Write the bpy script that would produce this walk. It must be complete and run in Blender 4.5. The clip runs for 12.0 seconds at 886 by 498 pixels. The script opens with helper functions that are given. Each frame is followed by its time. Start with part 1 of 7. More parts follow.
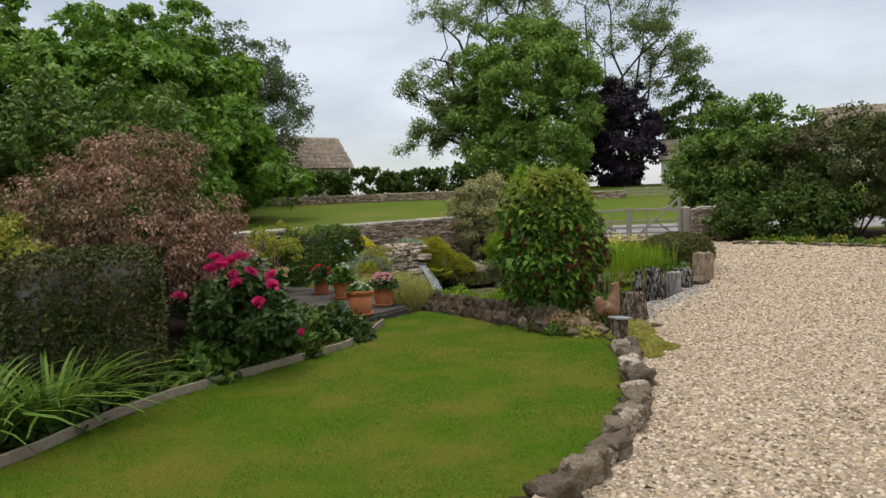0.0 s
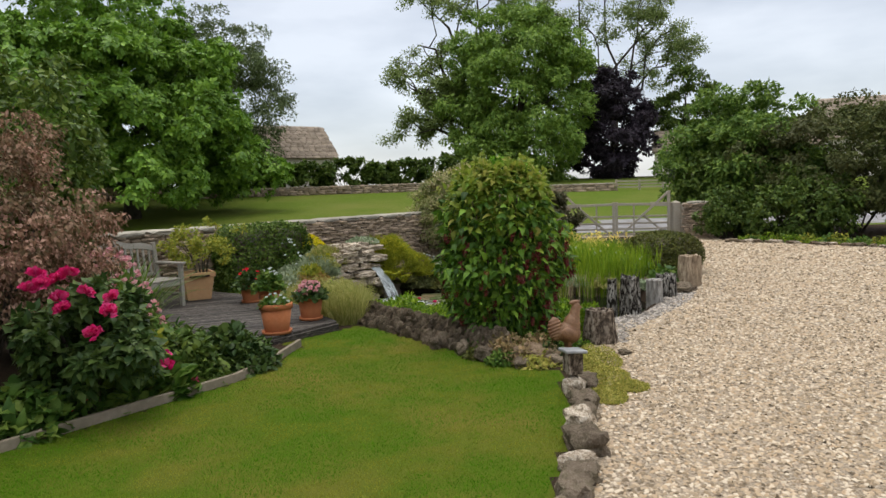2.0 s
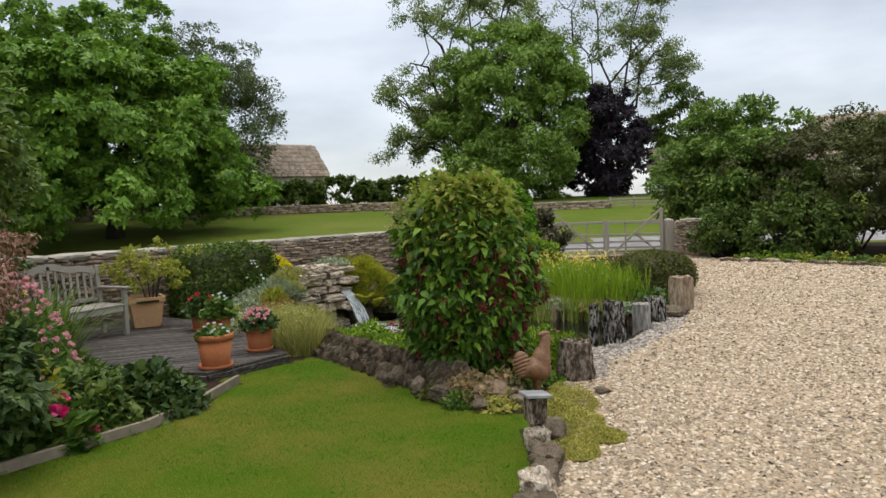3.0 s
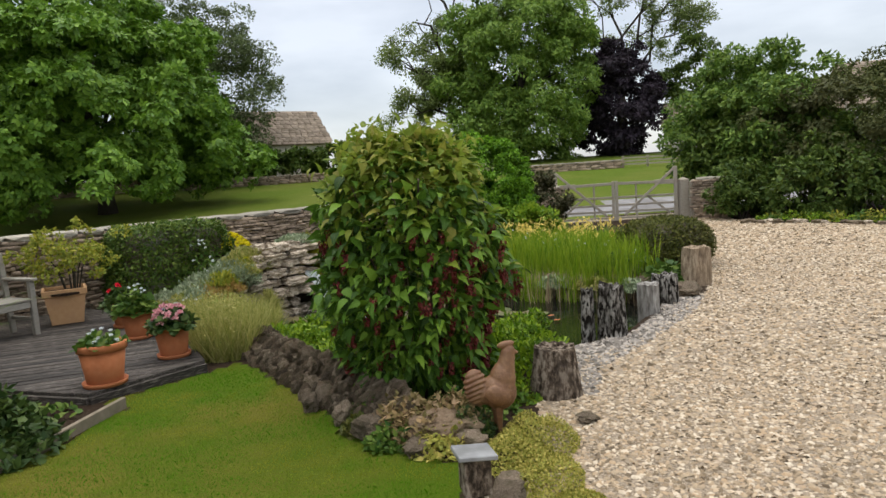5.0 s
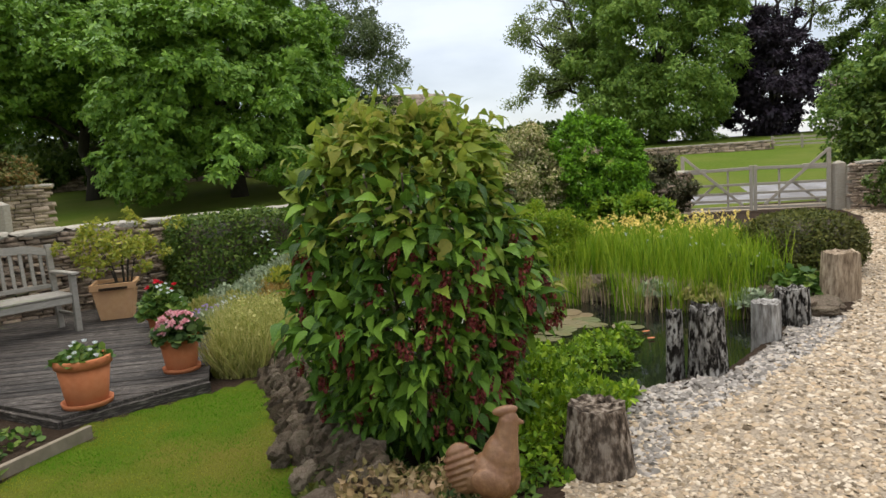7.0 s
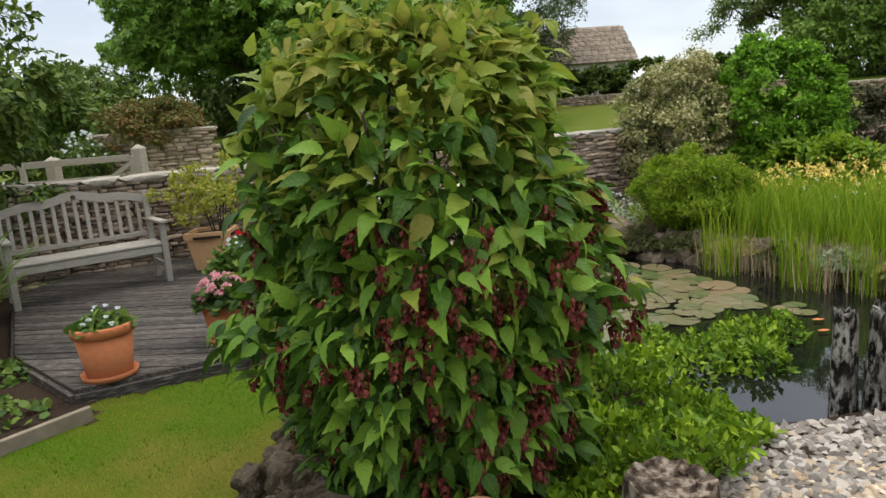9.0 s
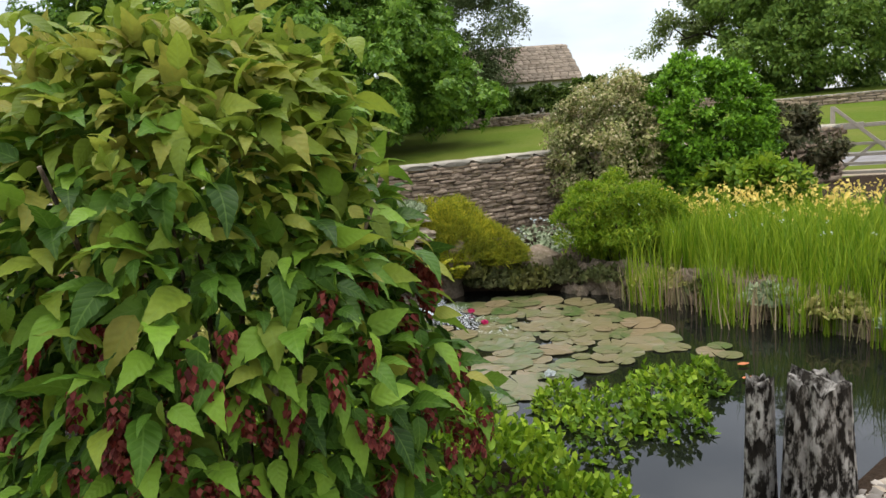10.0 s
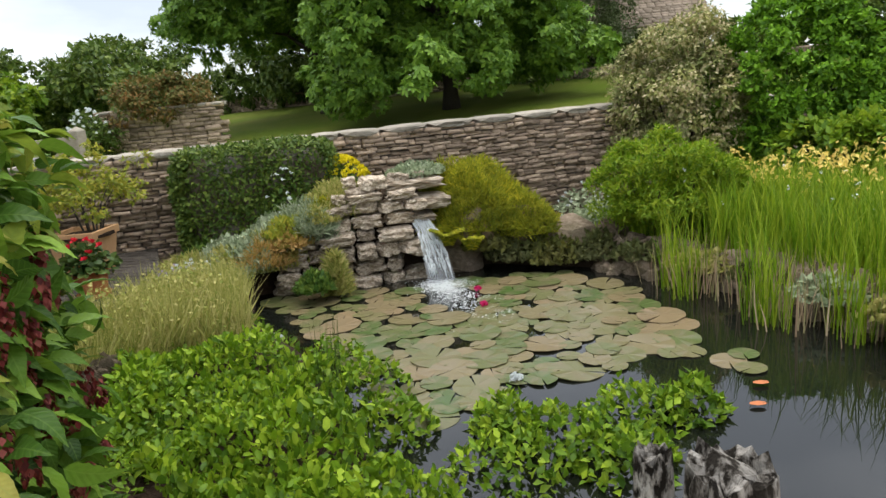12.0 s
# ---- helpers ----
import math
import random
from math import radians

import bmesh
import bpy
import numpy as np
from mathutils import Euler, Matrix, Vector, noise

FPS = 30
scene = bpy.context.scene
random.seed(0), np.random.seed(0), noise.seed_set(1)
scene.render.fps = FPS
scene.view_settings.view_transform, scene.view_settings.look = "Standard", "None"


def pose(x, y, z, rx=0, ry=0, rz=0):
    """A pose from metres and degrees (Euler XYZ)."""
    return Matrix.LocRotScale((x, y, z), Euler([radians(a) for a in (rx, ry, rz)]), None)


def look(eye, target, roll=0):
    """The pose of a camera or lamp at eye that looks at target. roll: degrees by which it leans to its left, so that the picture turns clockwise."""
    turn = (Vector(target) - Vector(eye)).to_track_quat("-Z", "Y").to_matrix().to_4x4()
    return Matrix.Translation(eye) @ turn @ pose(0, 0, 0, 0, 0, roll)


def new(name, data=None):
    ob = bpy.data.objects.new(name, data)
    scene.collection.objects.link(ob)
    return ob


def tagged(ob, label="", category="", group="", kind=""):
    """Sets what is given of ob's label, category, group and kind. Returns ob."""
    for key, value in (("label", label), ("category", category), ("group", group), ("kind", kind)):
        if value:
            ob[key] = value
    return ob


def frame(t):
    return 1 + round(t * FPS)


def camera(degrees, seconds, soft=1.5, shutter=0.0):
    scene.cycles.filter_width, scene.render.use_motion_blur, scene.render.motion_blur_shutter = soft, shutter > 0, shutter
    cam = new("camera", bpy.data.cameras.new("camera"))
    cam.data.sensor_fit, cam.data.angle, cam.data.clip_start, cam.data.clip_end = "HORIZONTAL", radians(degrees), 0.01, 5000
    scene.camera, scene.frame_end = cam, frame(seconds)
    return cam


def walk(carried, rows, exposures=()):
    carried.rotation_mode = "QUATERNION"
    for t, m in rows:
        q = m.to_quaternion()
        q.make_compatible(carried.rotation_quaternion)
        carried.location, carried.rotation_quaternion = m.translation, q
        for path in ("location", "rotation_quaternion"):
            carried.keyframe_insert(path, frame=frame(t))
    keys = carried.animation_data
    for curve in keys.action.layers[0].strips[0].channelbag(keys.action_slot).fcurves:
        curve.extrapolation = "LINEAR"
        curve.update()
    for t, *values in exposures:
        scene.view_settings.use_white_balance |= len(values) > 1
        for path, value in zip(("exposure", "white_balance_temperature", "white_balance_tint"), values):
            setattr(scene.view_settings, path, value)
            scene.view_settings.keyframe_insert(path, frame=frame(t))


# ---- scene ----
cam = camera(65.3, 12.0)
METRES, EYE, TILT, LEAN, TURN = 9.5, 1.6, -4.2, 2.2, 0.0
ROWS = [
    (0.0, 0.0, 0.0, 0.0, -0.0, 0.0, -0.0),
    (0.5, 0.0152, 0.0369, 0.0107, 0.04, -0.73, 1.18),
    (1.0, 0.0447, 0.0778, 0.0118, 2.85, -0.99, 0.68),
    (1.5, 0.0604, 0.1176, 0.0142, 2.75, -0.43, -1.92),
    (2.0, 0.0753, 0.1606, 0.018, -0.35, -0.75, -0.29),
    (2.5, 0.0978, 0.203, 0.0184, -1.18, 0.36, 0.33),
    (3.0, 0.1171, 0.2461, 0.0221, -0.55, 0.78, -0.09),
    (5.0, 0.1783, 0.4094, 0.0347, 0.71, -2.13, 1.42),
    (5.5, 0.1987, 0.4426, 0.0396, 5.55, -1.73, 0.52),
    (6.0, 0.2226, 0.4704, 0.0435, 10.5, -3.82, -0.18),
    (6.5, 0.2359, 0.5141, 0.0442, 8.51, -2.38, -0.72),
    (7.0, 0.2475, 0.5444, 0.0472, 11.88, -3.36, 0.84),
    (7.5, 0.2569, 0.5835, 0.0472, 17.68, -4.11, -0.76),
    (9.5, 0.2883, 0.7255, 0.0548, 27.0, -8.52, 1.2),
    (10.0, 0.2991, 0.7699, 0.0627, 22.68, -6.7, 1.22),
    (10.5, 0.3252, 0.8056, 0.0615, 27.23, -6.82, 0.23),
    (11.0, 0.343, 0.837, 0.0645, 31.09, -9.44, 0.42),
    (11.5, 0.3549, 0.8763, 0.0655, 30.62, -8.84, -0.04),
    (12.0, 0.3669, 0.9025, 0.0665, 33.0, -10.49, 1.08),
]
walk(cam, [(t, pose(0, 0, EYE, TILT, LEAN, TURN) @ pose(METRES * x, METRES * y, METRES * z, 90 + pitch, roll, yaw)) for t, x, y, z, yaw, pitch, roll in ROWS],
     exposures=((0.0, -0.1), (1.0, 0.0), (5.0, 0.06), (7.5, 0.24), (9.5, 0.34), (10.0, 0.44), (10.5, 0.46), (11.0, 0.54), (11.5, 0.43), (12.0, 0.43)))

# ---- world and sun: bright overcast ----
world = bpy.data.worlds.new("world")
scene.world = world
world.use_nodes = True
wn, wl = world.node_tree.nodes, world.node_tree.links
wn.clear()
w_out = wn.new("ShaderNodeOutputWorld")
sky = wn.new("ShaderNodeTexSky")
sky.sky_type, sky.sun_disc = "NISHITA", False
sky.sun_elevation, sky.sun_rotation = radians(80), radians(-18)
bg_sky = wn.new("ShaderNodeBackground")
bg_sky.inputs["Strength"].default_value = 0.05
wl.new(sky.outputs[0], bg_sky.inputs[0])
w_co = wn.new("ShaderNodeTexCoord")
w_map = wn.new("ShaderNodeMapping")
w_map.inputs["Scale"].default_value = (1.6, 1.6, 5.0)
w_noise = wn.new("ShaderNodeTexNoise")
w_noise.inputs["Scale"].default_value = 2.1
w_noise.inputs["Detail"].default_value = 5
w_noise.inputs["Roughness"].default_value = 0.5
wl.new(w_co.outputs["Generated"], w_map.inputs[0])
wl.new(w_map.outputs[0], w_noise.inputs["Vector"])
w_ramp = wn.new("ShaderNodeValToRGB")
w_ramp.color_ramp.elements[0].position, w_ramp.color_ramp.elements[0].color = 0.36, (0.49, 0.505, 0.54, 1)
w_ramp.color_ramp.elements[1].position, w_ramp.color_ramp.elements[1].color = 0.66, (0.77, 0.78, 0.805, 1)
wl.new(w_noise.outputs["Fac"], w_ramp.inputs[0])
w_sep = wn.new("ShaderNodeSeparateXYZ")
wl.new(w_co.outputs["Generated"], w_sep.inputs[0])
w_grad = wn.new("ShaderNodeMapRange")
w_grad.inputs["From Min"].default_value, w_grad.inputs["From Max"].default_value = 0.25, 1.0
w_grad.inputs["To Min"].default_value, w_grad.inputs["To Max"].default_value = 0.86, 2.5
wl.new(w_sep.outputs["Z"], w_grad.inputs["Value"])
bg_cloud = wn.new("ShaderNodeBackground")
wl.new(w_ramp.outputs[0], bg_cloud.inputs[0])
wl.new(w_grad.outputs[0], bg_cloud.inputs[1])
w_add = wn.new("ShaderNodeAddShader")
wl.new(bg_sky.outputs[0], w_add.inputs[0])
wl.new(bg_cloud.outputs[0], w_add.inputs[1])
wl.new(w_add.outputs[0], w_out.inputs[0])

sun_data = bpy.data.lights.new("sun", "SUN")
sun_data.energy, sun_data.angle, sun_data.color = 1.6, radians(55), (1.0, 0.93, 0.83)
sun = new("sun", sun_data)
sun.matrix_world = look((-4, 22, 70), (0, 10, 0))

# ---- materials ----


def shader(name):
    m = bpy.data.materials.new(name)
    m.use_nodes = True
    nt = m.node_tree
    return m, nt, nt.nodes["Principled BSDF"]


def ramp(nt, colours, stops=None):
    r = nt.nodes.new("ShaderNodeValToRGB")
    el = r.color_ramp.elements
    while len(el) < len(colours):
        el.new(0.5)
    for k, c in enumerate(colours):
        el[k].position = stops[k] if stops else k / (len(colours) - 1)
        el[k].color = (*c, 1)
    return r


def noise_node(nt, co, scale, detail=6, rough=0.6):
    n = nt.nodes.new("ShaderNodeTexNoise")
    n.inputs["Scale"].default_value, n.inputs["Detail"].default_value, n.inputs["Roughness"].default_value = scale, detail, rough
    nt.links.new(co, n.inputs["Vector"])
    return n


def mixed(nt, kind, fac, a, b):
    n = nt.nodes.new("ShaderNodeMix")
    n.data_type, n.blend_type = "RGBA", kind
    for sock, v in ((n.inputs[0], fac), (n.inputs[6], a), (n.inputs[7], b)):
        if isinstance(v, (int, float)):
            sock.default_value = v
        elif isinstance(v, tuple):
            sock.default_value = (*v, 1)
        else:
            nt.links.new(v, sock)
    return n.outputs[2]


def random_value(nt):
    """One number for each joined piece and each separate object."""
    geo, info = nt.nodes.new("ShaderNodeNewGeometry"), nt.nodes.new("ShaderNodeObjectInfo")
    s = nt.nodes.new("ShaderNodeMath")
    s.operation = "ADD"
    nt.links.new(geo.outputs["Random Per Island"], s.inputs[0])
    nt.links.new(info.outputs["Random"], s.inputs[1])
    f = nt.nodes.new("ShaderNodeMath")
    f.operation = "FRACT"
    nt.links.new(s.outputs[0], f.inputs[0])
    return f.outputs[0]


def surface(name, colours, fine=40.0, broad=2.0, rough=0.8, bump=0.4, depth=0.01, stain=(0.5, 0.5, 0.5), stain_amount=0.35, stretch=(1, 1, 1), vary=0.0, metal=0.0, stops=None, tones=None):
    """Mottled solid surface: fine grain, broad stains, relief, and a shade of its own for each piece."""
    m, nt, b = shader(name)
    co = nt.nodes.new("ShaderNodeTexCoord")
    mp = nt.nodes.new("ShaderNodeMapping")
    mp.inputs["Scale"].default_value = stretch
    nt.links.new(co.outputs["Object"], mp.inputs[0])
    n1, n2 = noise_node(nt, mp.outputs[0], fine), noise_node(nt, mp.outputs[0], broad, 4)
    r = ramp(nt, colours, stops)
    nt.links.new(n1.outputs["Fac"], r.inputs[0])
    st = ramp(nt, [(0, 0, 0), (1, 1, 1)], [0.42, 0.66])
    nt.links.new(n2.outputs["Fac"], st.inputs[0])
    k = nt.nodes.new("ShaderNodeMath")
    k.operation = "MULTIPLY"
    k.inputs[1].default_value = stain_amount
    nt.links.new(st.outputs[0], k.inputs[0])
    col = mixed(nt, "MIX", k.outputs[0], r.outputs[0], stain)
    if tones:
        own = ramp(nt, tones)
        own.color_ramp.interpolation = "LINEAR"
        nt.links.new(random_value(nt), own.inputs[0])
        col = mixed(nt, "MIX", 0.62, col, own.outputs[0])
    if vary:
        v = nt.nodes.new("ShaderNodeMapRange")
        v.inputs["To Min"].default_value, v.inputs["To Max"].default_value = 1 - vary, 1 + vary
        nt.links.new(random_value(nt), v.inputs["Value"])
        h = nt.nodes.new("ShaderNodeHueSaturation")
        nt.links.new(v.outputs[0], h.inputs["Value"])
        nt.links.new(col, h.inputs["Color"])
        col = h.outputs[0]
    nt.links.new(col, b.inputs["Base Color"])
    b.inputs["Roughness"].default_value, b.inputs["Metallic"].default_value = rough, metal
    b.inputs["Specular IOR Level"].default_value = 0.5 if rough < 0.7 else 0.2 if rough < 0.92 else 0.06
    bp = nt.nodes.new("ShaderNodeBump")
    bp.inputs["Strength"].default_value, bp.inputs["Distance"].default_value = bump, depth
    nt.links.new(n1.outputs["Fac"], bp.inputs["Height"])
    nt.links.new(bp.outputs[0], b.inputs["Normal"])
    return m


def leaf(name, colours, rough=0.5, through_light=0.34, patch=None, patch_scale=0.6, stops=None, spec=0.16, patch_stops=(0.4, 0.68), veins=False, patch_detail=3):
    """Leaves: each its own shade, thin enough to let light through; patch tints broad areas."""
    m, nt, b = shader(name)
    r = ramp(nt, [(cr * 1.56, cg * 1.22, cb * 1.34) for cr, cg, cb in colours], stops)
    nt.links.new(random_value(nt), r.inputs[0])
    col = r.outputs[0]
    co = nt.nodes.new("ShaderNodeTexCoord")
    n = noise_node(nt, co.outputs["Object"], patch_scale, patch_detail)
    st = ramp(nt, [(0, 0, 0), (1, 1, 1)], list(patch_stops))
    nt.links.new(n.outputs["Fac"], st.inputs[0])
    if patch:
        k = nt.nodes.new("ShaderNodeMath")
        k.operation = "MULTIPLY"
        k.inputs[1].default_value = 0.7
        nt.links.new(st.outputs[0], k.inputs[0])
        col = mixed(nt, "MIX", k.outputs[0], col, patch)
    g = noise_node(nt, co.outputs["Object"], 60, 2)
    col = mixed(nt, "OVERLAY", 0.25, col, g.outputs["Fac"])
    if veins:
        at = nt.nodes.new("ShaderNodeAttribute")
        at.attribute_name = "leaf_plan"
        xyz = nt.nodes.new("ShaderNodeSeparateXYZ")
        nt.links.new(at.outputs["Vector"], xyz.inputs[0])

        def calc(kind, p, v):
            k = nt.nodes.new("ShaderNodeMath")
            k.operation = kind
            for slot, item in zip(k.inputs, (p, v)):
                if isinstance(item, (int, float)):
                    slot.default_value = item
                else:
                    nt.links.new(item, slot)
            return k.outputs[0]

        away = calc("ABSOLUTE", xyz.outputs[1], 0)
        wave = calc("SINE", calc("MULTIPLY", calc("SUBTRACT", xyz.outputs[0], calc("MULTIPLY", away, 0.9)), 44.0), 0)
        rib = calc("MAXIMUM", calc("MULTIPLY", calc("GREATER_THAN", wave, 0.86), 0.5), calc("LESS_THAN", away, 0.014))
        col = mixed(nt, "MIX", calc("MULTIPLY", rib, 0.22), col, (0.22, 0.34, 0.07))
        bump = nt.nodes.new("ShaderNodeBump")
        bump.inputs["Strength"].default_value, bump.inputs["Distance"].default_value = 0.18, 0.003
        nt.links.new(calc("SUBTRACT", 0.0, wave), bump.inputs["Height"])
        nt.links.new(bump.outputs[0], b.inputs["Normal"])
    nt.links.new(col, b.inputs["Base Color"])
    b.inputs["Roughness"].default_value = rough
    b.inputs["Specular IOR Level"].default_value = spec
    tr = nt.nodes.new("ShaderNodeBsdfTranslucent")
    nt.links.new(col, tr.inputs[0])
    mx = nt.nodes.new("ShaderNodeMixShader")
    mx.inputs[0].default_value = through_light
    nt.links.new(b.outputs[0], mx.inputs[1])
    nt.links.new(tr.outputs[0], mx.inputs[2])
    nt.links.new(mx.outputs[0], nt.nodes["Material Output"].inputs[0])
    return m


M_soil = surface("soil", [(0.018, 0.012, 0.008), (0.045, 0.03, 0.02), (0.09, 0.06, 0.04)], 45, 3, 1.0, 1.0, 0.03, (0.05, 0.04, 0.025), 0.4)
M_grass = surface("grass_ground", [(0.03, 0.06, 0.004), (0.07, 0.115, 0.007), (0.12, 0.15, 0.014)], 90, 0.9, 0.95, 0.8, 0.02, (0.16, 0.13, 0.025), 0.7)
M_field = surface("field_grass", [(0.05, 0.08, 0.009), (0.085, 0.125, 0.013), (0.13, 0.16, 0.022)], 5, 0.16, 0.95, 0.8, 0.06, (0.15, 0.15, 0.035), 0.6)
M_gravel = surface("gravel_bed", [(0.13, 0.095, 0.06), (0.31, 0.245, 0.17), (0.5, 0.43, 0.33)], 55, 0.8, 0.85, 1.0, 0.02, (0.36, 0.285, 0.195), 0.45, stops=[0.3, 0.5, 0.68])
M_road = surface("asphalt", [(0.15, 0.14, 0.135), (0.23, 0.215, 0.205)], 80, 1.0, 0.85, 0.3)
M_chip = surface("gravel_chips", [(0.22, 0.165, 0.1), (0.37, 0.295, 0.195), (0.49, 0.425, 0.315)], 30, 0.6, 0.85, 0.3, 0.004, (0.36, 0.27, 0.175), 0.45, vary=0.35, tones=[(0.11, 0.075, 0.045), (0.32, 0.23, 0.135), (0.47, 0.365, 0.24), (0.4, 0.27, 0.15), (0.6, 0.52, 0.4), (0.22, 0.16, 0.11)])
M_slate = surface("grey_slate", [(0.12, 0.1, 0.08), (0.27, 0.24, 0.2), (0.44, 0.4, 0.35)], 30, 4, 0.8, 0.6, 0.01, (0.33, 0.3, 0.25), 0.4, vary=0.3, tones=[(0.07, 0.06, 0.05), (0.24, 0.21, 0.175), (0.15, 0.13, 0.11), (0.42, 0.38, 0.33), (0.28, 0.22, 0.15)])
M_wall = surface("dry_stone", [(0.2, 0.145, 0.1), (0.39, 0.295, 0.21), (0.57, 0.47, 0.35)], 22, 1.6, 0.95, 1.0, 0.03, (0.25, 0.19, 0.135), 0.5, vary=0.36)
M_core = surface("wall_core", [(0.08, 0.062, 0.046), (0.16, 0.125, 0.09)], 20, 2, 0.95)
M_coping = surface("coping_stone", [(0.2, 0.17, 0.13), (0.36, 0.32, 0.255), (0.52, 0.48, 0.4)], 18, 1.5, 0.9, 0.9, 0.02, (0.17, 0.16, 0.12), 0.6, vary=0.25)
M_rock = surface("limestone", [(0.15, 0.11, 0.07), (0.5, 0.415, 0.31), (0.75, 0.67, 0.55)], 9, 3.0, 0.95, 1.0, 0.03, (0.13, 0.085, 0.045), 0.6, vary=0.28, stops=[0.3, 0.5, 0.7])
M_boulder = surface("brown_boulder", [(0.09, 0.06, 0.035), (0.24, 0.17, 0.11), (0.4, 0.31, 0.21)], 12, 3, 0.95, 1.0, 0.03, (0.1, 0.08, 0.04), 0.5)
M_darkrock = surface("mossy_rock", [(0.06, 0.042, 0.028), (0.17, 0.122, 0.08), (0.36, 0.28, 0.2)], 16, 3, 0.9, 1.0, 0.03, (0.06, 0.07, 0.025), 0.6, vary=0.3)
M_reedrock = surface("bank_stone", [(0.08, 0.06, 0.04), (0.22, 0.17, 0.12), (0.42, 0.35, 0.27)], 14, 3, 0.95, 1.0, 0.03, (0.09, 0.085, 0.04), 0.5, vary=0.35)
M_deck = surface("weathered_deck", [(0.02, 0.016, 0.013), (0.06, 0.05, 0.041), (0.3, 0.265, 0.225)], 11, 1.3, 0.75, 0.7, 0.006, (0.028, 0.025, 0.021), 0.65, (1.2, 16, 16), 0.4, stops=[0.36, 0.52, 0.72])
M_silver = surface("silvered_teak", [(0.17, 0.15, 0.12), (0.32, 0.29, 0.24), (0.48, 0.44, 0.38)], 10, 2, 0.8, 0.6, 0.005, (0.2, 0.2, 0.16), 0.35, (2, 2, 14), 0.12)
M_edging = surface("edging_timber", [(0.13, 0.105, 0.075), (0.25, 0.2, 0.145), (0.37, 0.31, 0.24)], 14, 2, 0.85, 0.6, 0.006, (0.14, 0.13, 0.08), 0.4)
M_gate = surface("gate_oak", [(0.22, 0.18, 0.13), (0.37, 0.32, 0.25), (0.49, 0.44, 0.36)], 14, 2, 0.85, 0.5, 0.006, (0.3, 0.3, 0.24), 0.35, (1, 1, 3))
M_log = surface("old_log", [(0.012, 0.01, 0.008), (0.15, 0.135, 0.115), (0.4, 0.375, 0.33)], 30, 9, 0.95, 1.0, 0.03, (0.03, 0.026, 0.02), 0.75, (1, 1, 0.42), stops=[0.45, 0.5, 0.57])
M_log2 = surface("brown_log", [(0.035, 0.026, 0.018), (0.14, 0.105, 0.075), (0.34, 0.28, 0.215)], 26, 7, 0.95, 1.0, 0.03, (0.08, 0.065, 0.05), 0.55, (1, 1, 0.5), stops=[0.4, 0.5, 0.6])
M_log4 = surface("grey_log", [(0.09, 0.08, 0.07), (0.26, 0.24, 0.21), (0.42, 0.4, 0.36)], 26, 6, 0.95, 1.0, 0.02, (0.12, 0.11, 0.09), 0.5, (1, 1, 0.22), stops=[0.36, 0.5, 0.64])
M_log3 = surface("tan_log", [(0.14, 0.1, 0.065), (0.32, 0.24, 0.16), (0.48, 0.38, 0.26)], 24, 5, 0.95, 1.0, 0.03, (0.2, 0.15, 0.1), 0.45, (1, 1, 0.25), stops=[0.36, 0.5, 0.64])
M_bark = surface("bark", [(0.03, 0.026, 0.02), (0.09, 0.075, 0.06)], 8, 1, 0.95, 1.0, 0.04, stain=(0.06, 0.06, 0.04), stretch=(2, 2, 0.5))
M_terracotta = surface("terracotta", [(0.36, 0.11, 0.04), (0.46, 0.155, 0.06), (0.51, 0.2, 0.09)], 25, 5, 0.8, 0.15, 0.003, (0.36, 0.14, 0.06), 0.5)
M_sand = surface("sandy_terracotta", [(0.52, 0.28, 0.12), (0.6, 0.35, 0.17), (0.66, 0.42, 0.23)], 25, 4, 0.8, 0.15, 0.003, (0.5, 0.28, 0.15), 0.5)
M_rust = surface("rusty_rooster", [(0.075, 0.03, 0.013), (0.17, 0.075, 0.032), (0.33, 0.18, 0.085)], 40, 7, 0.5, 0.7, 0.006, (0.3, 0.18, 0.085), 0.45)
M_render = surface("cream_render", [(0.55, 0.5, 0.42), (0.62, 0.57, 0.48)], 8, 0.4, 0.9, 0.2, stain=(0.45, 0.4, 0.33))
M_roof = surface("stone_slates", [(0.17, 0.135, 0.1), (0.28, 0.225, 0.17), (0.36, 0.3, 0.23)], 7, 0.8, 0.9, 0.6, 0.03, (0.22, 0.17, 0.12), 0.5, vary=0.25)
M_leadgrey = surface("grey_lid", [(0.13, 0.13, 0.125), (0.22, 0.22, 0.21)], 30, 5, 0.55, 0.2)
M_glassdark = surface("dark_window", [(0.02, 0.02, 0.025), (0.03, 0.03, 0.035)], 4, 1, 0.15, 0.0)

# greens
G_tree = leaf("chestnut_leaves", [(0.055, 0.145, 0.016), (0.09, 0.215, 0.022), (0.15, 0.31, 0.034)], 0.45, 0.22, spec=0.2)
G_round = leaf("round_shrub_leaves", [(0.035, 0.11, 0.008), (0.085, 0.23, 0.013), (0.15, 0.36, 0.022)], 0.5, 0.28)
G_tree2 = leaf("lime_leaves", [(0.075, 0.17, 0.03), (0.125, 0.25, 0.04), (0.19, 0.34, 0.055)], 0.5, 0.3)
G_grey = leaf("willow_leaves", [(0.042, 0.078, 0.026), (0.07, 0.122, 0.04), (0.11, 0.17, 0.065)], 0.6, 0.25)
G_ash = leaf("ash_leaves", [(0.085, 0.15, 0.045), (0.13, 0.215, 0.06), (0.19, 0.29, 0.085)], 0.6, 0.3)
G_copper = leaf("copper_beech_leaves", [(0.014, 0.015, 0.018), (0.026, 0.025, 0.031), (0.042, 0.038, 0.046)], 0.5, 0.15)
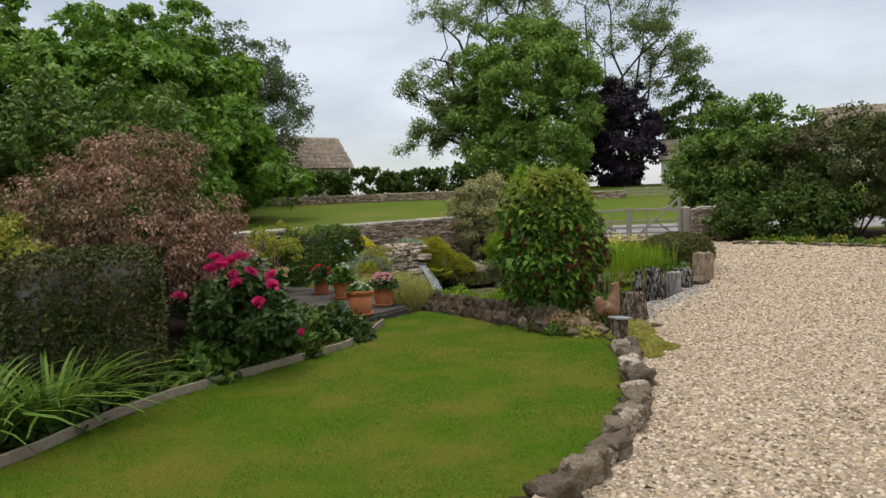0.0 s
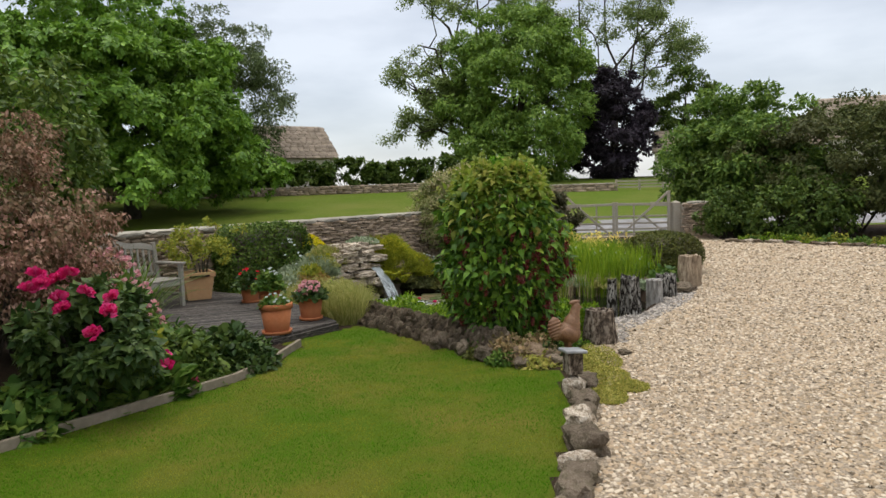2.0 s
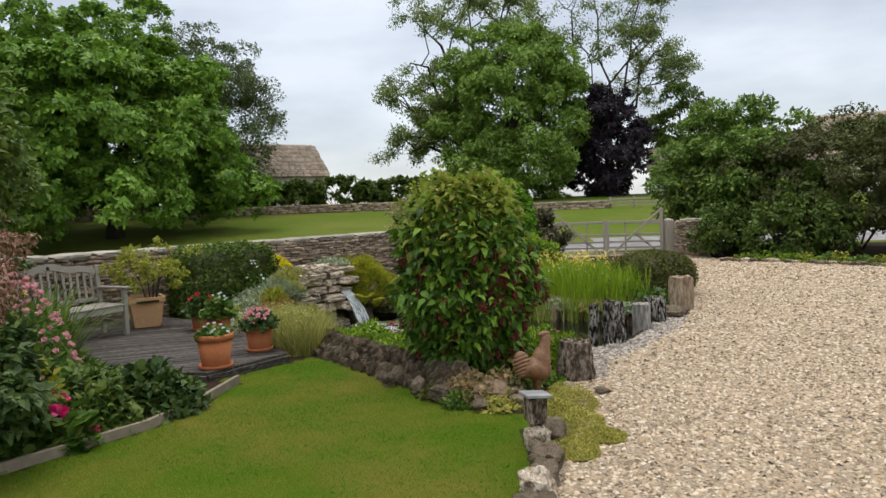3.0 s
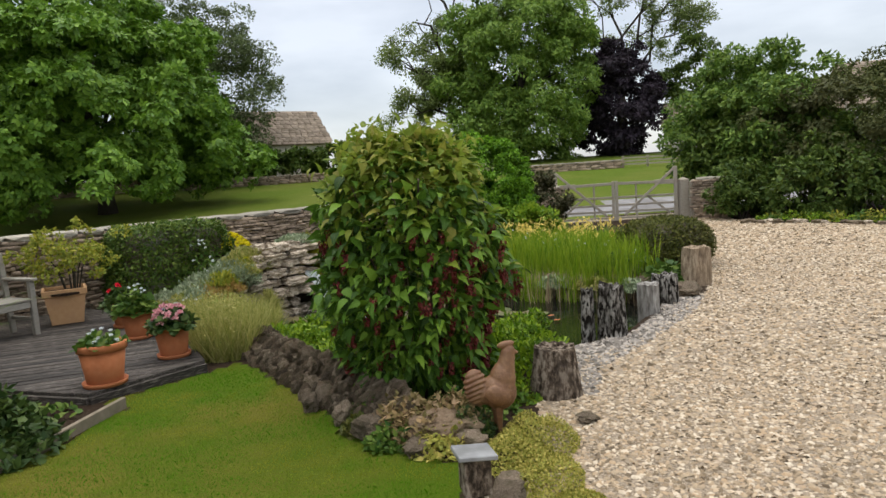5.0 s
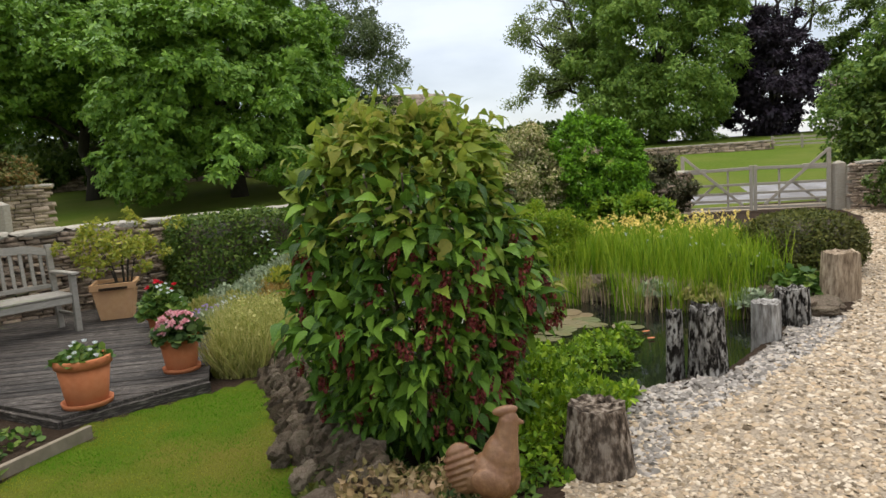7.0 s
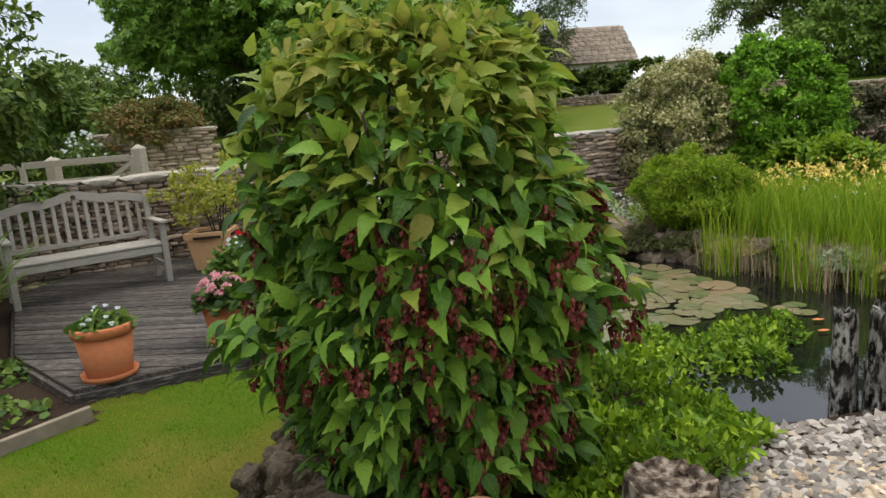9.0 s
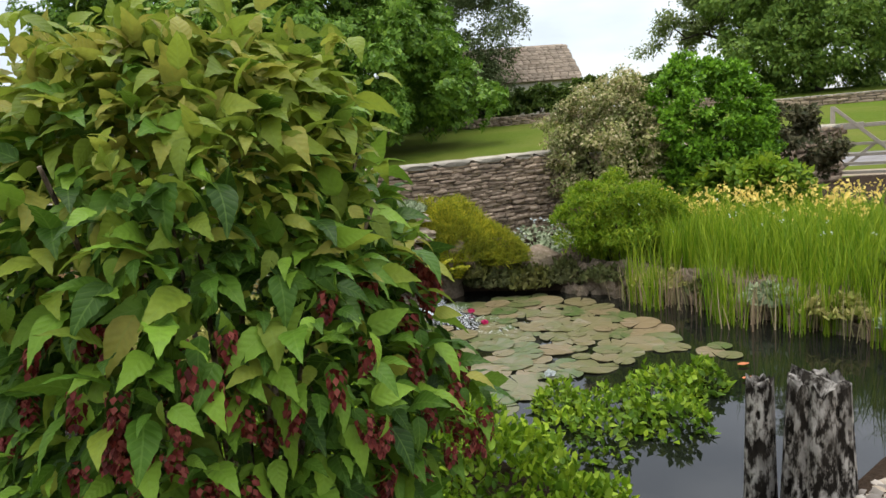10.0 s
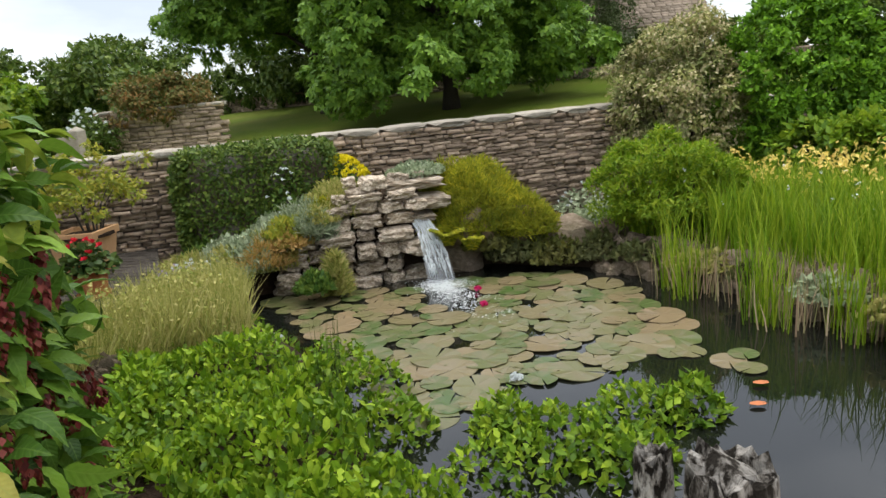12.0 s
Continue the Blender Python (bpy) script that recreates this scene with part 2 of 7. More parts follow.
G_dark = leaf("dark_shrub_leaves", [(0.025, 0.06, 0.009), (0.05, 0.105, 0.015), (0.095, 0.165, 0.026)], 0.5, 0.25)
G_mid = leaf("green_shrub_leaves", [(0.045, 0.12, 0.008), (0.095, 0.21, 0.012), (0.18, 0.31, 0.02)], 0.45, 0.3)
G_olive = leaf("olive_shrub_leaves", [(0.036, 0.062, 0.015), (0.062, 0.096, 0.024), (0.1, 0.13, 0.038)], 0.6, 0.25, (0.085, 0.08, 0.04), 0.4)
G_box = leaf("box_leaves", [(0.012, 0.024, 0.005), (0.03, 0.05, 0.009), (0.075, 0.1, 0.02)], 0.55, 0.15, (0.085, 0.08, 0.026), 1.5)
G_laurel = leaf("wall_hedge_leaves", [(0.028, 0.07, 0.01), (0.06, 0.125, 0.017), (0.12, 0.2, 0.032)], 0.45, 0.22)
G_thicket = leaf("thicket_leaves", [(0.04, 0.1, 0.016), (0.08, 0.175, 0.026), (0.15, 0.27, 0.042)], 0.5, 0.25)
G_tan = leaf("dry_cover_leaves", [(0.1, 0.1, 0.03), (0.2, 0.17, 0.07), (0.3, 0.26, 0.14)], 0.7, 0.2, (0.08, 0.11, 0.03), 4.0)
G_hedge = leaf("clipped_hedge_leaves", [(0.026, 0.046, 0.008), (0.055, 0.082, 0.013), (0.115, 0.145, 0.027)], 0.55, 0.2, (0.1, 0.09, 0.03), 1.5)
G_yellow = leaf("yellow_green_leaves", [(0.09, 0.15, 0.018), (0.17, 0.24, 0.025), (0.29, 0.33, 0.05)], 0.5, 0.35)
G_maple = leaf("maple_leaves", [(0.12, 0.19, 0.025), (0.19, 0.27, 0.03), (0.28, 0.32, 0.04)], 0.5, 0.35)
G_heather = leaf("golden_heather", [(0.11, 0.17, 0.012), (0.22, 0.3, 0.018), (0.38, 0.42, 0.028)], 0.7, 0.3, (0.1, 0.13, 0.016), 2.5)
G_silver = leaf("silver_leaves", [(0.11, 0.18, 0.09), (0.19, 0.29, 0.15), (0.3, 0.42, 0.26)], 0.7, 0.2)
G_straw = leaf("straw_flowers", [(0.13, 0.2, 0.035), (0.235, 0.295, 0.07), (0.34, 0.385, 0.135)], 0.7, 0.3)
G_orange = leaf("orange_tufts", [(0.15, 0.17, 0.035), (0.28, 0.24, 0.06), (0.34, 0.27, 0.1)], 0.7, 0.3)
G_marsh = leaf("marsh_leaves", [(0.042, 0.11, 0.005), (0.108, 0.24, 0.009), (0.23, 0.39, 0.025)], 0.4, 0.3, (0.03, 0.08, 0.008), 3.2)
G_reed = leaf("reed_blades", [(0.062, 0.16, 0.006), (0.125, 0.25, 0.012), (0.22, 0.345, 0.024)], 0.45, 0.35)
G_dryreed = leaf("dry_reed_blades", [(0.24, 0.21, 0.12), (0.36, 0.34, 0.2), (0.2, 0.27, 0.09)], 0.7, 0.3)
G_strap = leaf("strap_leaves", [(0.036, 0.1, 0.012), (0.07, 0.16, 0.018), (0.14, 0.24, 0.035)], 0.4, 0.3)
G_bed = leaf("border_leaves", [(0.024, 0.074, 0.012), (0.055, 0.13, 0.018), (0.12, 0.21, 0.034)], 0.45, 0.3)
G_bed2 = leaf("peony_leaves", [(0.016, 0.045, 0.01), (0.034, 0.075, 0.016), (0.065, 0.12, 0.024)], 0.4, 0.2)
G_pinkbrown = leaf("rusty_pink_leaves", [(0.065, 0.062, 0.026), (0.18, 0.125, 0.068), (0.37, 0.28, 0.19)], 0.6, 0.25, (0.07, 0.085, 0.025), 1.3)
G_cream = leaf("cream_leaves", [(0.1, 0.16, 0.035), (0.23, 0.29, 0.085), (0.48, 0.5, 0.29)], 0.6, 0.25, (0.09, 0.13, 0.04), 2.0)
G_bronze = leaf("bronze_leaves", [(0.05, 0.09, 0.018), (0.11, 0.115, 0.028), (0.2, 0.125, 0.04)], 0.6, 0.25, (0.06, 0.1, 0.02), 0.8)
G_purple = leaf("purple_leaves", [(0.027, 0.042, 0.015), (0.052, 0.066, 0.026), (0.078, 0.086, 0.04)], 0.6, 0.2)
G_ley = leaf("honeysuckle_leaves", [(0.014, 0.045, 0.006), (0.047, 0.13, 0.012), (0.135, 0.285, 0.028)], 0.42, 0.26, veins=True, spec=0.14)
G_leytop = leaf("honeysuckle_young_leaves", [(0.085, 0.155, 0.018), (0.155, 0.26, 0.027), (0.215, 0.255, 0.046)], 0.45, 0.42, veins=True)
G_tassel = leaf("maroon_tassels", [(0.04, 0.008, 0.006), (0.095, 0.018, 0.013), (0.165, 0.058, 0.038)], 0.5, 0.2)
G_blade = leaf("lawn_blades", [(0.02, 0.108, 0.002), (0.042, 0.172, 0.003), (0.078, 0.225, 0.006)], 0.6, 0.32, (0.37, 0.3, 0.05), 1.5, patch_stops=(0.47, 0.6), patch_detail=7, spec=0.02)
G_sedum = leaf("sedum_leaves", [(0.13, 0.18, 0.03), (0.22, 0.27, 0.045), (0.34, 0.36, 0.09)], 0.6, 0.25)
G_pad = leaf("lily_pads", [(0.035, 0.078, 0.015), (0.082, 0.102, 0.036), (0.13, 0.12, 0.06)], 0.3, 0.05, (0.17, 0.135, 0.08), 0.9, spec=0.38, patch_stops=(0.46, 0.68))
F_peony = leaf("crimson_petals", [(0.34, 0.006, 0.07), (0.44, 0.02, 0.13), (0.5, 0.09, 0.22)], 0.5, 0.25)
F_pink = leaf("pink_petals", [(0.42, 0.2, 0.22), (0.5, 0.33, 0.32), (0.54, 0.45, 0.4)], 0.5, 0.3)
F_red = leaf("red_petals", [(0.4, 0.008, 0.025), (0.5, 0.025, 0.04)], 0.5, 0.25)
F_yellow = leaf("yellow_petals", [(0.42, 0.45, 0.006), (0.5, 0.55, 0.012), (0.55, 0.62, 0.04)], 0.5, 0.25)
F_paleyellow = leaf("iris_petals", [(0.5, 0.5, 0.1), (0.58, 0.56, 0.16)], 0.5, 0.3)
F_white = leaf("white_petals", [(0.45, 0.61, 0.54), (0.5, 0.66, 0.6)], 0.5, 0.3)
F_lilac = leaf("lilac_petals", [(0.3, 0.28, 0.5), (0.42, 0.4, 0.6)], 0.6, 0.3)

M_water, nt, b = shader("pond_water")
b.inputs["Base Color"].default_value = (0.007, 0.008, 0.006, 1)
b.inputs["Roughness"].default_value, b.inputs["IOR"].default_value = 0.02, 1.5
w_tc = nt.nodes.new("ShaderNodeTexCoord")
w_n = noise_node(nt, w_tc.outputs["Object"], 5, 2)
w_b = nt.nodes.new("ShaderNodeBump")
w_b.inputs["Strength"].default_value, w_b.inputs["Distance"].default_value = 0.07, 0.01
nt.links.new(w_n.outputs["Fac"], w_b.inputs["Height"])
nt.links.new(w_b.outputs[0], b.inputs["Normal"])

M_fall, nt, b = shader("falling_water")
b.inputs["Base Color"].default_value = (0.85, 0.88, 0.9, 1)
b.inputs["Roughness"].default_value, b.inputs["Transmission Weight"].default_value, b.inputs["IOR"].default_value = 0.12, 0.8, 1.25
w_tc = nt.nodes.new("ShaderNodeTexCoord")
w_mp = nt.nodes.new("ShaderNodeMapping")
w_mp.inputs["Scale"].default_value = (30, 30, 4)
nt.links.new(w_tc.outputs["Object"], w_mp.inputs[0])
w_n = noise_node(nt, w_mp.outputs[0], 2, 3)
w_b = nt.nodes.new("ShaderNodeBump")
w_b.inputs["Strength"].default_value, w_b.inputs["Distance"].default_value = 0.8, 0.02
nt.links.new(w_n.outputs["Fac"], w_b.inputs["Height"])
nt.links.new(w_b.outputs[0], b.inputs["Normal"])

# ---- building helpers ----


def rng(seed):
    return np.random.default_rng(seed)


def unit(v):
    return v / np.maximum(np.linalg.norm(v, axis=-1, keepdims=True), 1e-9)


def tri_mesh(name, verts, tris, smooth=False):
    me = bpy.data.meshes.new(name)
    verts, tris = np.asarray(verts, dtype=np.float32), np.asarray(tris, dtype=np.int32)
    me.vertices.add(len(verts))
    me.vertices.foreach_set("co", verts.ravel())
    me.loops.add(tris.size)
    me.loops.foreach_set("vertex_index", tris.ravel())
    me.polygons.add(len(tris))
    me.polygons.foreach_set("loop_start", np.arange(0, tris.size, 3, dtype=np.int32))
    me.update(calc_edges=True)
    if smooth:
        me.polygons.foreach_set("use_smooth", np.ones(len(tris), dtype=bool))
    return me


def finish(name, me, mats, parent=None, label=""):
    for m in mats if isinstance(mats, (list, tuple)) else [mats]:
        me.materials.append(m)
    ob = new(name, me)
    if parent is not None:
        ob.parent = parent
    if label:
        ob["label"] = label
    return ob


def part(name, bm, material, parent=None, label="", smooth=False):
    me = bpy.data.meshes.new(name)
    bm.to_mesh(me)
    bm.free()
    if smooth:
        for p in me.polygons:
            p.use_smooth = True
    return finish(name, me, material, parent, label)


def thing(name, x, y, z, label, category, group="", turn=0):
    ob = new(name)
    ob.matrix_basis = pose(x, y, z, 0, 0, turn)
    return tagged(ob, label, category, group)


def spread(tv, tt, P, A, N, S):
    """Many copies of a small template: its x runs along A, its z along N, sized by S."""
    tv, tt = np.asarray(tv, dtype=np.float64), np.asarray(tt)
    A = unit(A)
    N = unit(N - A * np.sum(A * N, axis=1, keepdims=True))
    B = np.cross(N, A)
    S = np.asarray(S, dtype=np.float64)
    if S.ndim == 1:
        S = np.stack([S, S, S], 1)
    V = (P[:, None] + (tv[None, :, 0:1] * S[:, None, 0:1]) * A[:, None] + (tv[None, :, 1:2] * S[:, None, 1:2]) * B[:, None]
         + (tv[None, :, 2:3] * S[:, None, 2:3]) * N[:, None])
    T = tt[None] + (np.arange(len(P)) * len(tv))[:, None, None]
    return V.reshape(-1, 3), T.reshape(-1, 3)


LEAF = ([(0, 0, 0), (0.4, 0.3, 0.09), (1, 0, -0.1), (0.4, -0.3, 0.09)], [(0, 2, 1), (0, 3, 2)])
ROUND = ([(0, 0, 0), (0.25, 0.4, 0.06), (0.75, 0.38, 0.04), (1, 0, -0.06), (0.75, -0.38, 0.04), (0.25, -0.4, 0.06)], [(0, 3, 1), (1, 3, 2), (0, 5, 3), (5, 4, 3)])


def heart_leaf(steps=11):
    """An oval leaf with a rounded base and a long drawn-out tip, folded on its midrib and bent down."""
    v, f = [], []
    for k in range(steps + 1):
        u = k / steps
        w = 0.29 * max(0.0, math.sin(math.pi * u ** 0.68)) ** 0.95 * (1 - 0.4 * u) * (0.94 if k % 2 else 1.03)
        if k == steps:
            w = 0.0
        drop = 0.05 + 0.16 * u - 0.42 * u ** 2.4
        v += [(u, w, drop + 0.22 * w + (0.012 if k % 2 else -0.012)), (u, 0, drop), (u, -w, drop + 0.22 * w + (0.012 if k % 2 else -0.012))]
    for k in range(steps):
        i = 3 * k
        f += [(i, i + 1, i + 4), (i, i + 4, i + 3), (i + 1, i + 2, i + 5), (i + 1, i + 5, i + 4)]
    return v, f


HEART = heart_leaf()


def leaf_plan(me):
    """Remember where each corner lies on its own leaf, for the veins."""
    n = len(me.vertices) // len(HEART[0])
    at = me.attributes.new("leaf_plan", "FLOAT_VECTOR", "POINT")
    at.data.foreach_set("vector", np.tile(np.array(HEART[0], np.float32), (n, 1)).ravel())
    return me




def palmate(fingers=5):
    """A hand of leaflets spreading and drooping from one stalk."""
    v, f = [], []
    for k in range(fingers):
        a = radians(-115 + 230 * k / (fingers - 1))
        ln = 1.0 - 0.3 * abs(k / (fingers - 1) - 0.5) * 2
        c, e = math.cos(a), math.sin(a)
        i = len(v)
        v += [(0, 0, 0), (0.6 * ln * c - 0.23 * e, 0.6 * ln * e + 0.23 * c, -0.06), (ln * c, ln * e, -0.24), (0.6 * ln * c + 0.23 * e, 0.6 * ln * e - 0.23 * c, -0.06)]
        f += [(i, i + 2, i + 1), (i, i + 3, i + 2)]
    return v, f


PALM = palmate()
BLADE = ([(0, -0.5, 0), (0, 0.5, 0), (0.5, -0.4, 0.03), (0.5, 0.4, 0.03), (1, 0, 0.16)], [(0, 1, 3), (0, 3, 2), (2, 3, 4)])
ARCH = ([(0, -0.5, 0), (0, 0.5, 0), (0.35, -0.48, 0.01), (0.35, 0.48, 0.01), (0.7, -0.36, 0.07), (0.7, 0.36, 0.07), (0.95, 0, 0.24)], [(0, 1, 3), (0, 3, 2), (2, 3, 5), (2, 5, 4), (4, 5, 6)])
SLIM = ([(0, -0.06, 0), (0, 0.06, 0), (0.6, 0, 0.06), (1, 0.02, -0.06)], [(0, 1, 2), (0, 2, 3)])
TUFT = ([(0, -0.5, 0), (0, 0.5, 0), (1, 0, 0.2)], [(0, 1, 2)])
BOX = ([(-0.5, -0.5, -0.5), (0.5, -0.5, -0.5), (0.5, 0.5, -0.5), (-0.5, 0.5, -0.5), (-0.45, -0.44, 0.5), (0.46, -0.45, 0.5), (0.45, 0.46, 0.5), (-0.46, 0.44, 0.5)],
       [(0, 2, 1), (0, 3, 2), (4, 5, 6), (4, 6, 7), (0, 1, 5), (0, 5, 4), (1, 2, 6), (1, 6, 5), (2, 3, 7), (2, 7, 6), (3, 0, 4), (3, 4, 7)])
CHIP = ([(-0.5, -0.1, 0), (0.05, -0.45, 0.05), (0.5, 0.1, 0), (-0.1, 0.42, 0.02), (-0.15, -0.05, 0.3), (0.2, 0.08, 0.26)],
        [(0, 1, 4), (1, 5, 4), (1, 2, 5), (2, 3, 5), (3, 4, 5), (3, 0, 4)])


def crown_points(n, centre, radii, clumps, r, size=0.32, low=-1.0, fill=0.25, ragged=0.18):
    """Points and outward directions for leaves: clumps over an uneven ellipsoid, with gaps between."""
    centre, radii = np.array(centre, float), np.array(radii, float)
    d = unit(r.normal(size=(clumps * 3, 3)))
    d = d[d[:, 2] > low][:clumps]
    clumps = len(d)
    reach = 1 - r.random(clumps) ** 2 * 0.45 * (r.random(clumps) < 0.5 + fill) + r.normal(size=clumps) * ragged * 0.5
    c = centre + d * radii * (reach * (1 - size * 0.6))[:, None]
    cs = size * radii.mean() * (0.65 + 0.7 * r.random(clumps))
    k = r.integers(0, clumps, n)
    lobes = 9
    ld = unit(r.normal(size=(clumps, lobes, 3)) + d[:, None] * 0.8 + np.array([0, 0, 0.3]))
    lc = c[:, None] + ld * cs[:, None, None] * np.array([0.75, 0.75, 0.5]) * (0.7 + 0.5 * r.random((clumps, lobes, 1)))
    j = r.integers(0, lobes, n)
    u = unit(r.normal(size=(n, 3)) + ld[k, j] * 0.7 + np.array([0, 0, 0.3]))
    P = lc[k, j] + u * (cs[k] * 0.42 * (0.45 + 0.65 * r.random(n)))[:, None] * np.array([1, 1, 0.7])
    return P, unit(u + 0.6 * d[k])


def foliage(name, P, N, length, material, r, template=LEAF, droop=0.5, parent=None, jitter=0.6, width=1.0):
    n = len(P)
    A = unit(N * 0.55 + r.normal(size=(n, 3)) * jitter + np.array([0, 0, -droop]))
    up = N + np.array([0, 0, 0.8]) + r.normal(size=(n, 3)) * 0.35
    s = length * (0.6 + 0.75 * r.random(n))
    V, T = spread(template[0], template[1], P, A, up, np.stack([s, s * width, s], 1))
    ob = finish(name, tri_mesh(name, V, T), material, parent)
    ob["kind"] = "stuff"
    return ob


def blades(name, P, heights, widths, material, r, lean=0.25, parent=None, template=BLADE):
    n = len(P)
    A = np.column_stack([r.normal(size=n) * lean, r.normal(size=n) * lean, np.ones(n)])
    side = np.column_stack([r.normal(size=n), r.normal(size=n), np.zeros(n)])
    V, T = spread(template[0], template[1], P, A, side, np.stack([heights, widths, heights], 1))
    ob = finish(name, tri_mesh(name, V, T), material, parent)
    ob["kind"] = "stuff"
    return ob


def tube(bm, points, radii, seg=7):
    rings = []
    pts = [Vector(p) for p in points]
    a = None
    for k, p in enumerate(pts):
        t = (pts[min(k + 1, len(pts) - 1)] - pts[max(k - 1, 0)]).normalized()
        a = t.orthogonal().normalized() if a is None else (a - t * a.dot(t)).normalized()
        b2 = t.cross(a)
        rings.append([bm.verts.new(p + (a * math.cos(q) + b2 * math.sin(q)) * radii[k]) for q in (2 * math.pi * j / seg for j in range(seg))])
    for r0, r1 in zip(rings, rings[1:]):
        for j in range(seg):
            bm.faces.new((r0[j], r0[(j + 1) % seg], r1[(j + 1) % seg], r1[j]))
    bm.faces.new(rings[0][::-1])
    bm.faces.new(rings[-1])


def box(bm, x0, x1, y0, y1, z0, z1, m=None, bevel=0.0):
    made = bmesh.ops.create_cube(bm, size=1)["verts"]
    bmesh.ops.transform(bm, matrix=Matrix.Translation(((x0 + x1) / 2, (y0 + y1) / 2, (z0 + z1) / 2)) @ Matrix.Diagonal((x1 - x0, y1 - y0, z1 - z0, 1)), verts=made)
    if bevel:
        edges = list({e for v in made for e in v.link_edges})
        made = bmesh.ops.bevel(bm, geom=edges, offset=bevel, segments=1, affect="EDGES")["verts"]
    if m is not None:
        bmesh.ops.transform(bm, matrix=m, verts=made)
    return made


def lathe(bm, profile, seg=24, square=False):
    rings = []
    for rad, z in profile:
        rings.append([bm.verts.new((rad * math.cos(2 * math.pi * j / seg), rad * math.sin(2 * math.pi * j / seg), z)) for j in range(seg)])
    for r0, r1 in zip(rings, rings[1:]):
        for j in range(seg):
            bm.faces.new((r0[j], r0[(j + 1) % seg], r1[(j + 1) % seg], r1[j]))
    bm.faces.new(rings[0][::-1])
    bm.faces.new(rings[-1])


def rock_mesh(name, seed, sub=2, rough=0.35, blocky=0.5):
    bm = bmesh.new()
    bmesh.ops.create_icosphere(bm, subdivisions=sub, radius=0.5)
    off = Vector((seed * 7.3, seed * 3.1, 1.7))
    for v in bm.verts:
        p = v.co.copy()
        cube = p / max(abs(p.x), abs(p.y), abs(p.z)) * 0.45
        p = p.lerp(cube, blocky)
        v.co = p * (1 + rough * noise.noise(p * 3 + off) + 0.4 * rough * noise.noise(p * 8 + off) + 0.22 * rough * noise.noise(p * 19 + off))
    me = bpy.data.meshes.new(name)
    bm.to_mesh(me)
    bm.free()
    return me


def branch_tree(bm, base, height, top_radius, r, limbs=7, trunk=0.25, spread_w=3.0, first=0.3):
    x, y, z = base
    pts = [(x + 0.15 * trunk * k * r.normal(), y + 0.15 * trunk * k * r.normal(), z + height * k / 6) for k in range(7)]
    tube(bm, pts, [trunk * (1.35 if k == 0 else 1 - 0.8 * k / 6) for k in range(7)], 9)
    tips = []
    for k in range(limbs):
        f = first + (1 - first) * k / limbs
        i = f * 6
        a, bq = pts[int(i)], pts[min(int(i) + 1, 6)]
        s = Vector(a).lerp(Vector(bq), i - int(i))
        ang = k * 2.4 + r.random() * 0.8
        reach = spread_w * (1.1 - 0.55 * f) * (0.8 + 0.4 * r.random())
        out = Vector((math.cos(ang), math.sin(ang), 0))
        p1 = s + out * reach * 0.45 + Vector((0, 0, reach * 0.3))
        p2 = s + out * reach * 0.8 + Vector((0, 0, reach * 0.38))
        p3 = s + out * reach * 1.05 + Vector((0, 0, reach * (0.3 + 0.5 * r.random())))
        rr = trunk * 0.5 * (1.1 - f)
        tube(bm, [s, p1, p2, p3], [rr, rr * 0.65, rr * 0.4, rr * 0.12], 6)
        for q in (p1, p2):
            side = Vector((r.normal(), r.normal(), 0.6 + 0.4 * r.random())).normalized()
            e = q + side * reach * 0.45
            tube(bm, [q, q.lerp(e, 0.5) + Vector((0, 0, 0.06 * reach)), e], [rr * 0.45, rr * 0.25, rr * 0.06], 5)
            tips.append(e)
        tips.append(p3)
    return tips

# ---- the ground: one sheet from the garden to the horizon ----
LAWN = [(-2.9, -1.5), (-1.2, 1.4), (-0.3, 2.9), (0.32, 3.57), (0.67, 4.0), (1.07, 4.57), (1.38, 5.5), (1.52, 6.0), (1.66, 6.75), (1.7, 7.5), (1.15, 7.92), (0.6, 8.7), (-0.05, 9.75), (-0.38, 10.2), (-0.55, 9.85), (-1.08, 9.06),
        (-0.82, 8.86), (-0.95, 8.0), (-1.12, 7.5), (-1.86, 6.46), (-2.34, 5.78), (-2.6, 5.2), (-2.78, 4.5), (-3.4, 3.1), (-5.5, 1.0), (-6, -1.5)]
GRAVEL = [(-2.6, -1.5), (-1.0, 1.4), (-0.05, 2.9), (0.6, 3.5), (1.0, 4.15), (1.45, 5.05), (1.72, 6.1), (1.85, 6.9), (2.12, 7.8), (2.18, 8.4), (2.35, 9.0), (2.6, 9.45), (3.4, 10.1), (4.3, 11.8), (4.85, 12.6),
          (6.0, 15.6), (8.0, 21.3), (8.3, 24.2), (4.9, 24.2), (4.7, 25.5), (9.2, 25.5), (9.0, 21.0), (10.0, 20.0), (11.4, 18.1), (14, 14), (17, 6), (18, -9), (-4, -9)]
POND = [(-2.0, 13.05), (-1.4, 13.65), (-0.75, 14.35), (-0.1, 14.85), (1.0, 14.95), (2.0, 15.1), (3.2, 14.7), (4.1, 13.6), (4.2, 12.5), (3.9, 11.6), (3.3, 10.45), (2.5, 9.85), (1.7, 10.35), (1.1, 11.0), (0.2, 11.6), (-1.0, 12.1)]
WALL_A, WALL_B = np.array((-4.6, 12.0)), np.array((0.25, 17.83))
WALL_DIR = (WALL_B - WALL_A) / np.linalg.norm(WALL_B - WALL_A)
WALL_OUT = np.array((-WALL_DIR[1], WALL_DIR[0]))
WATER = -0.34


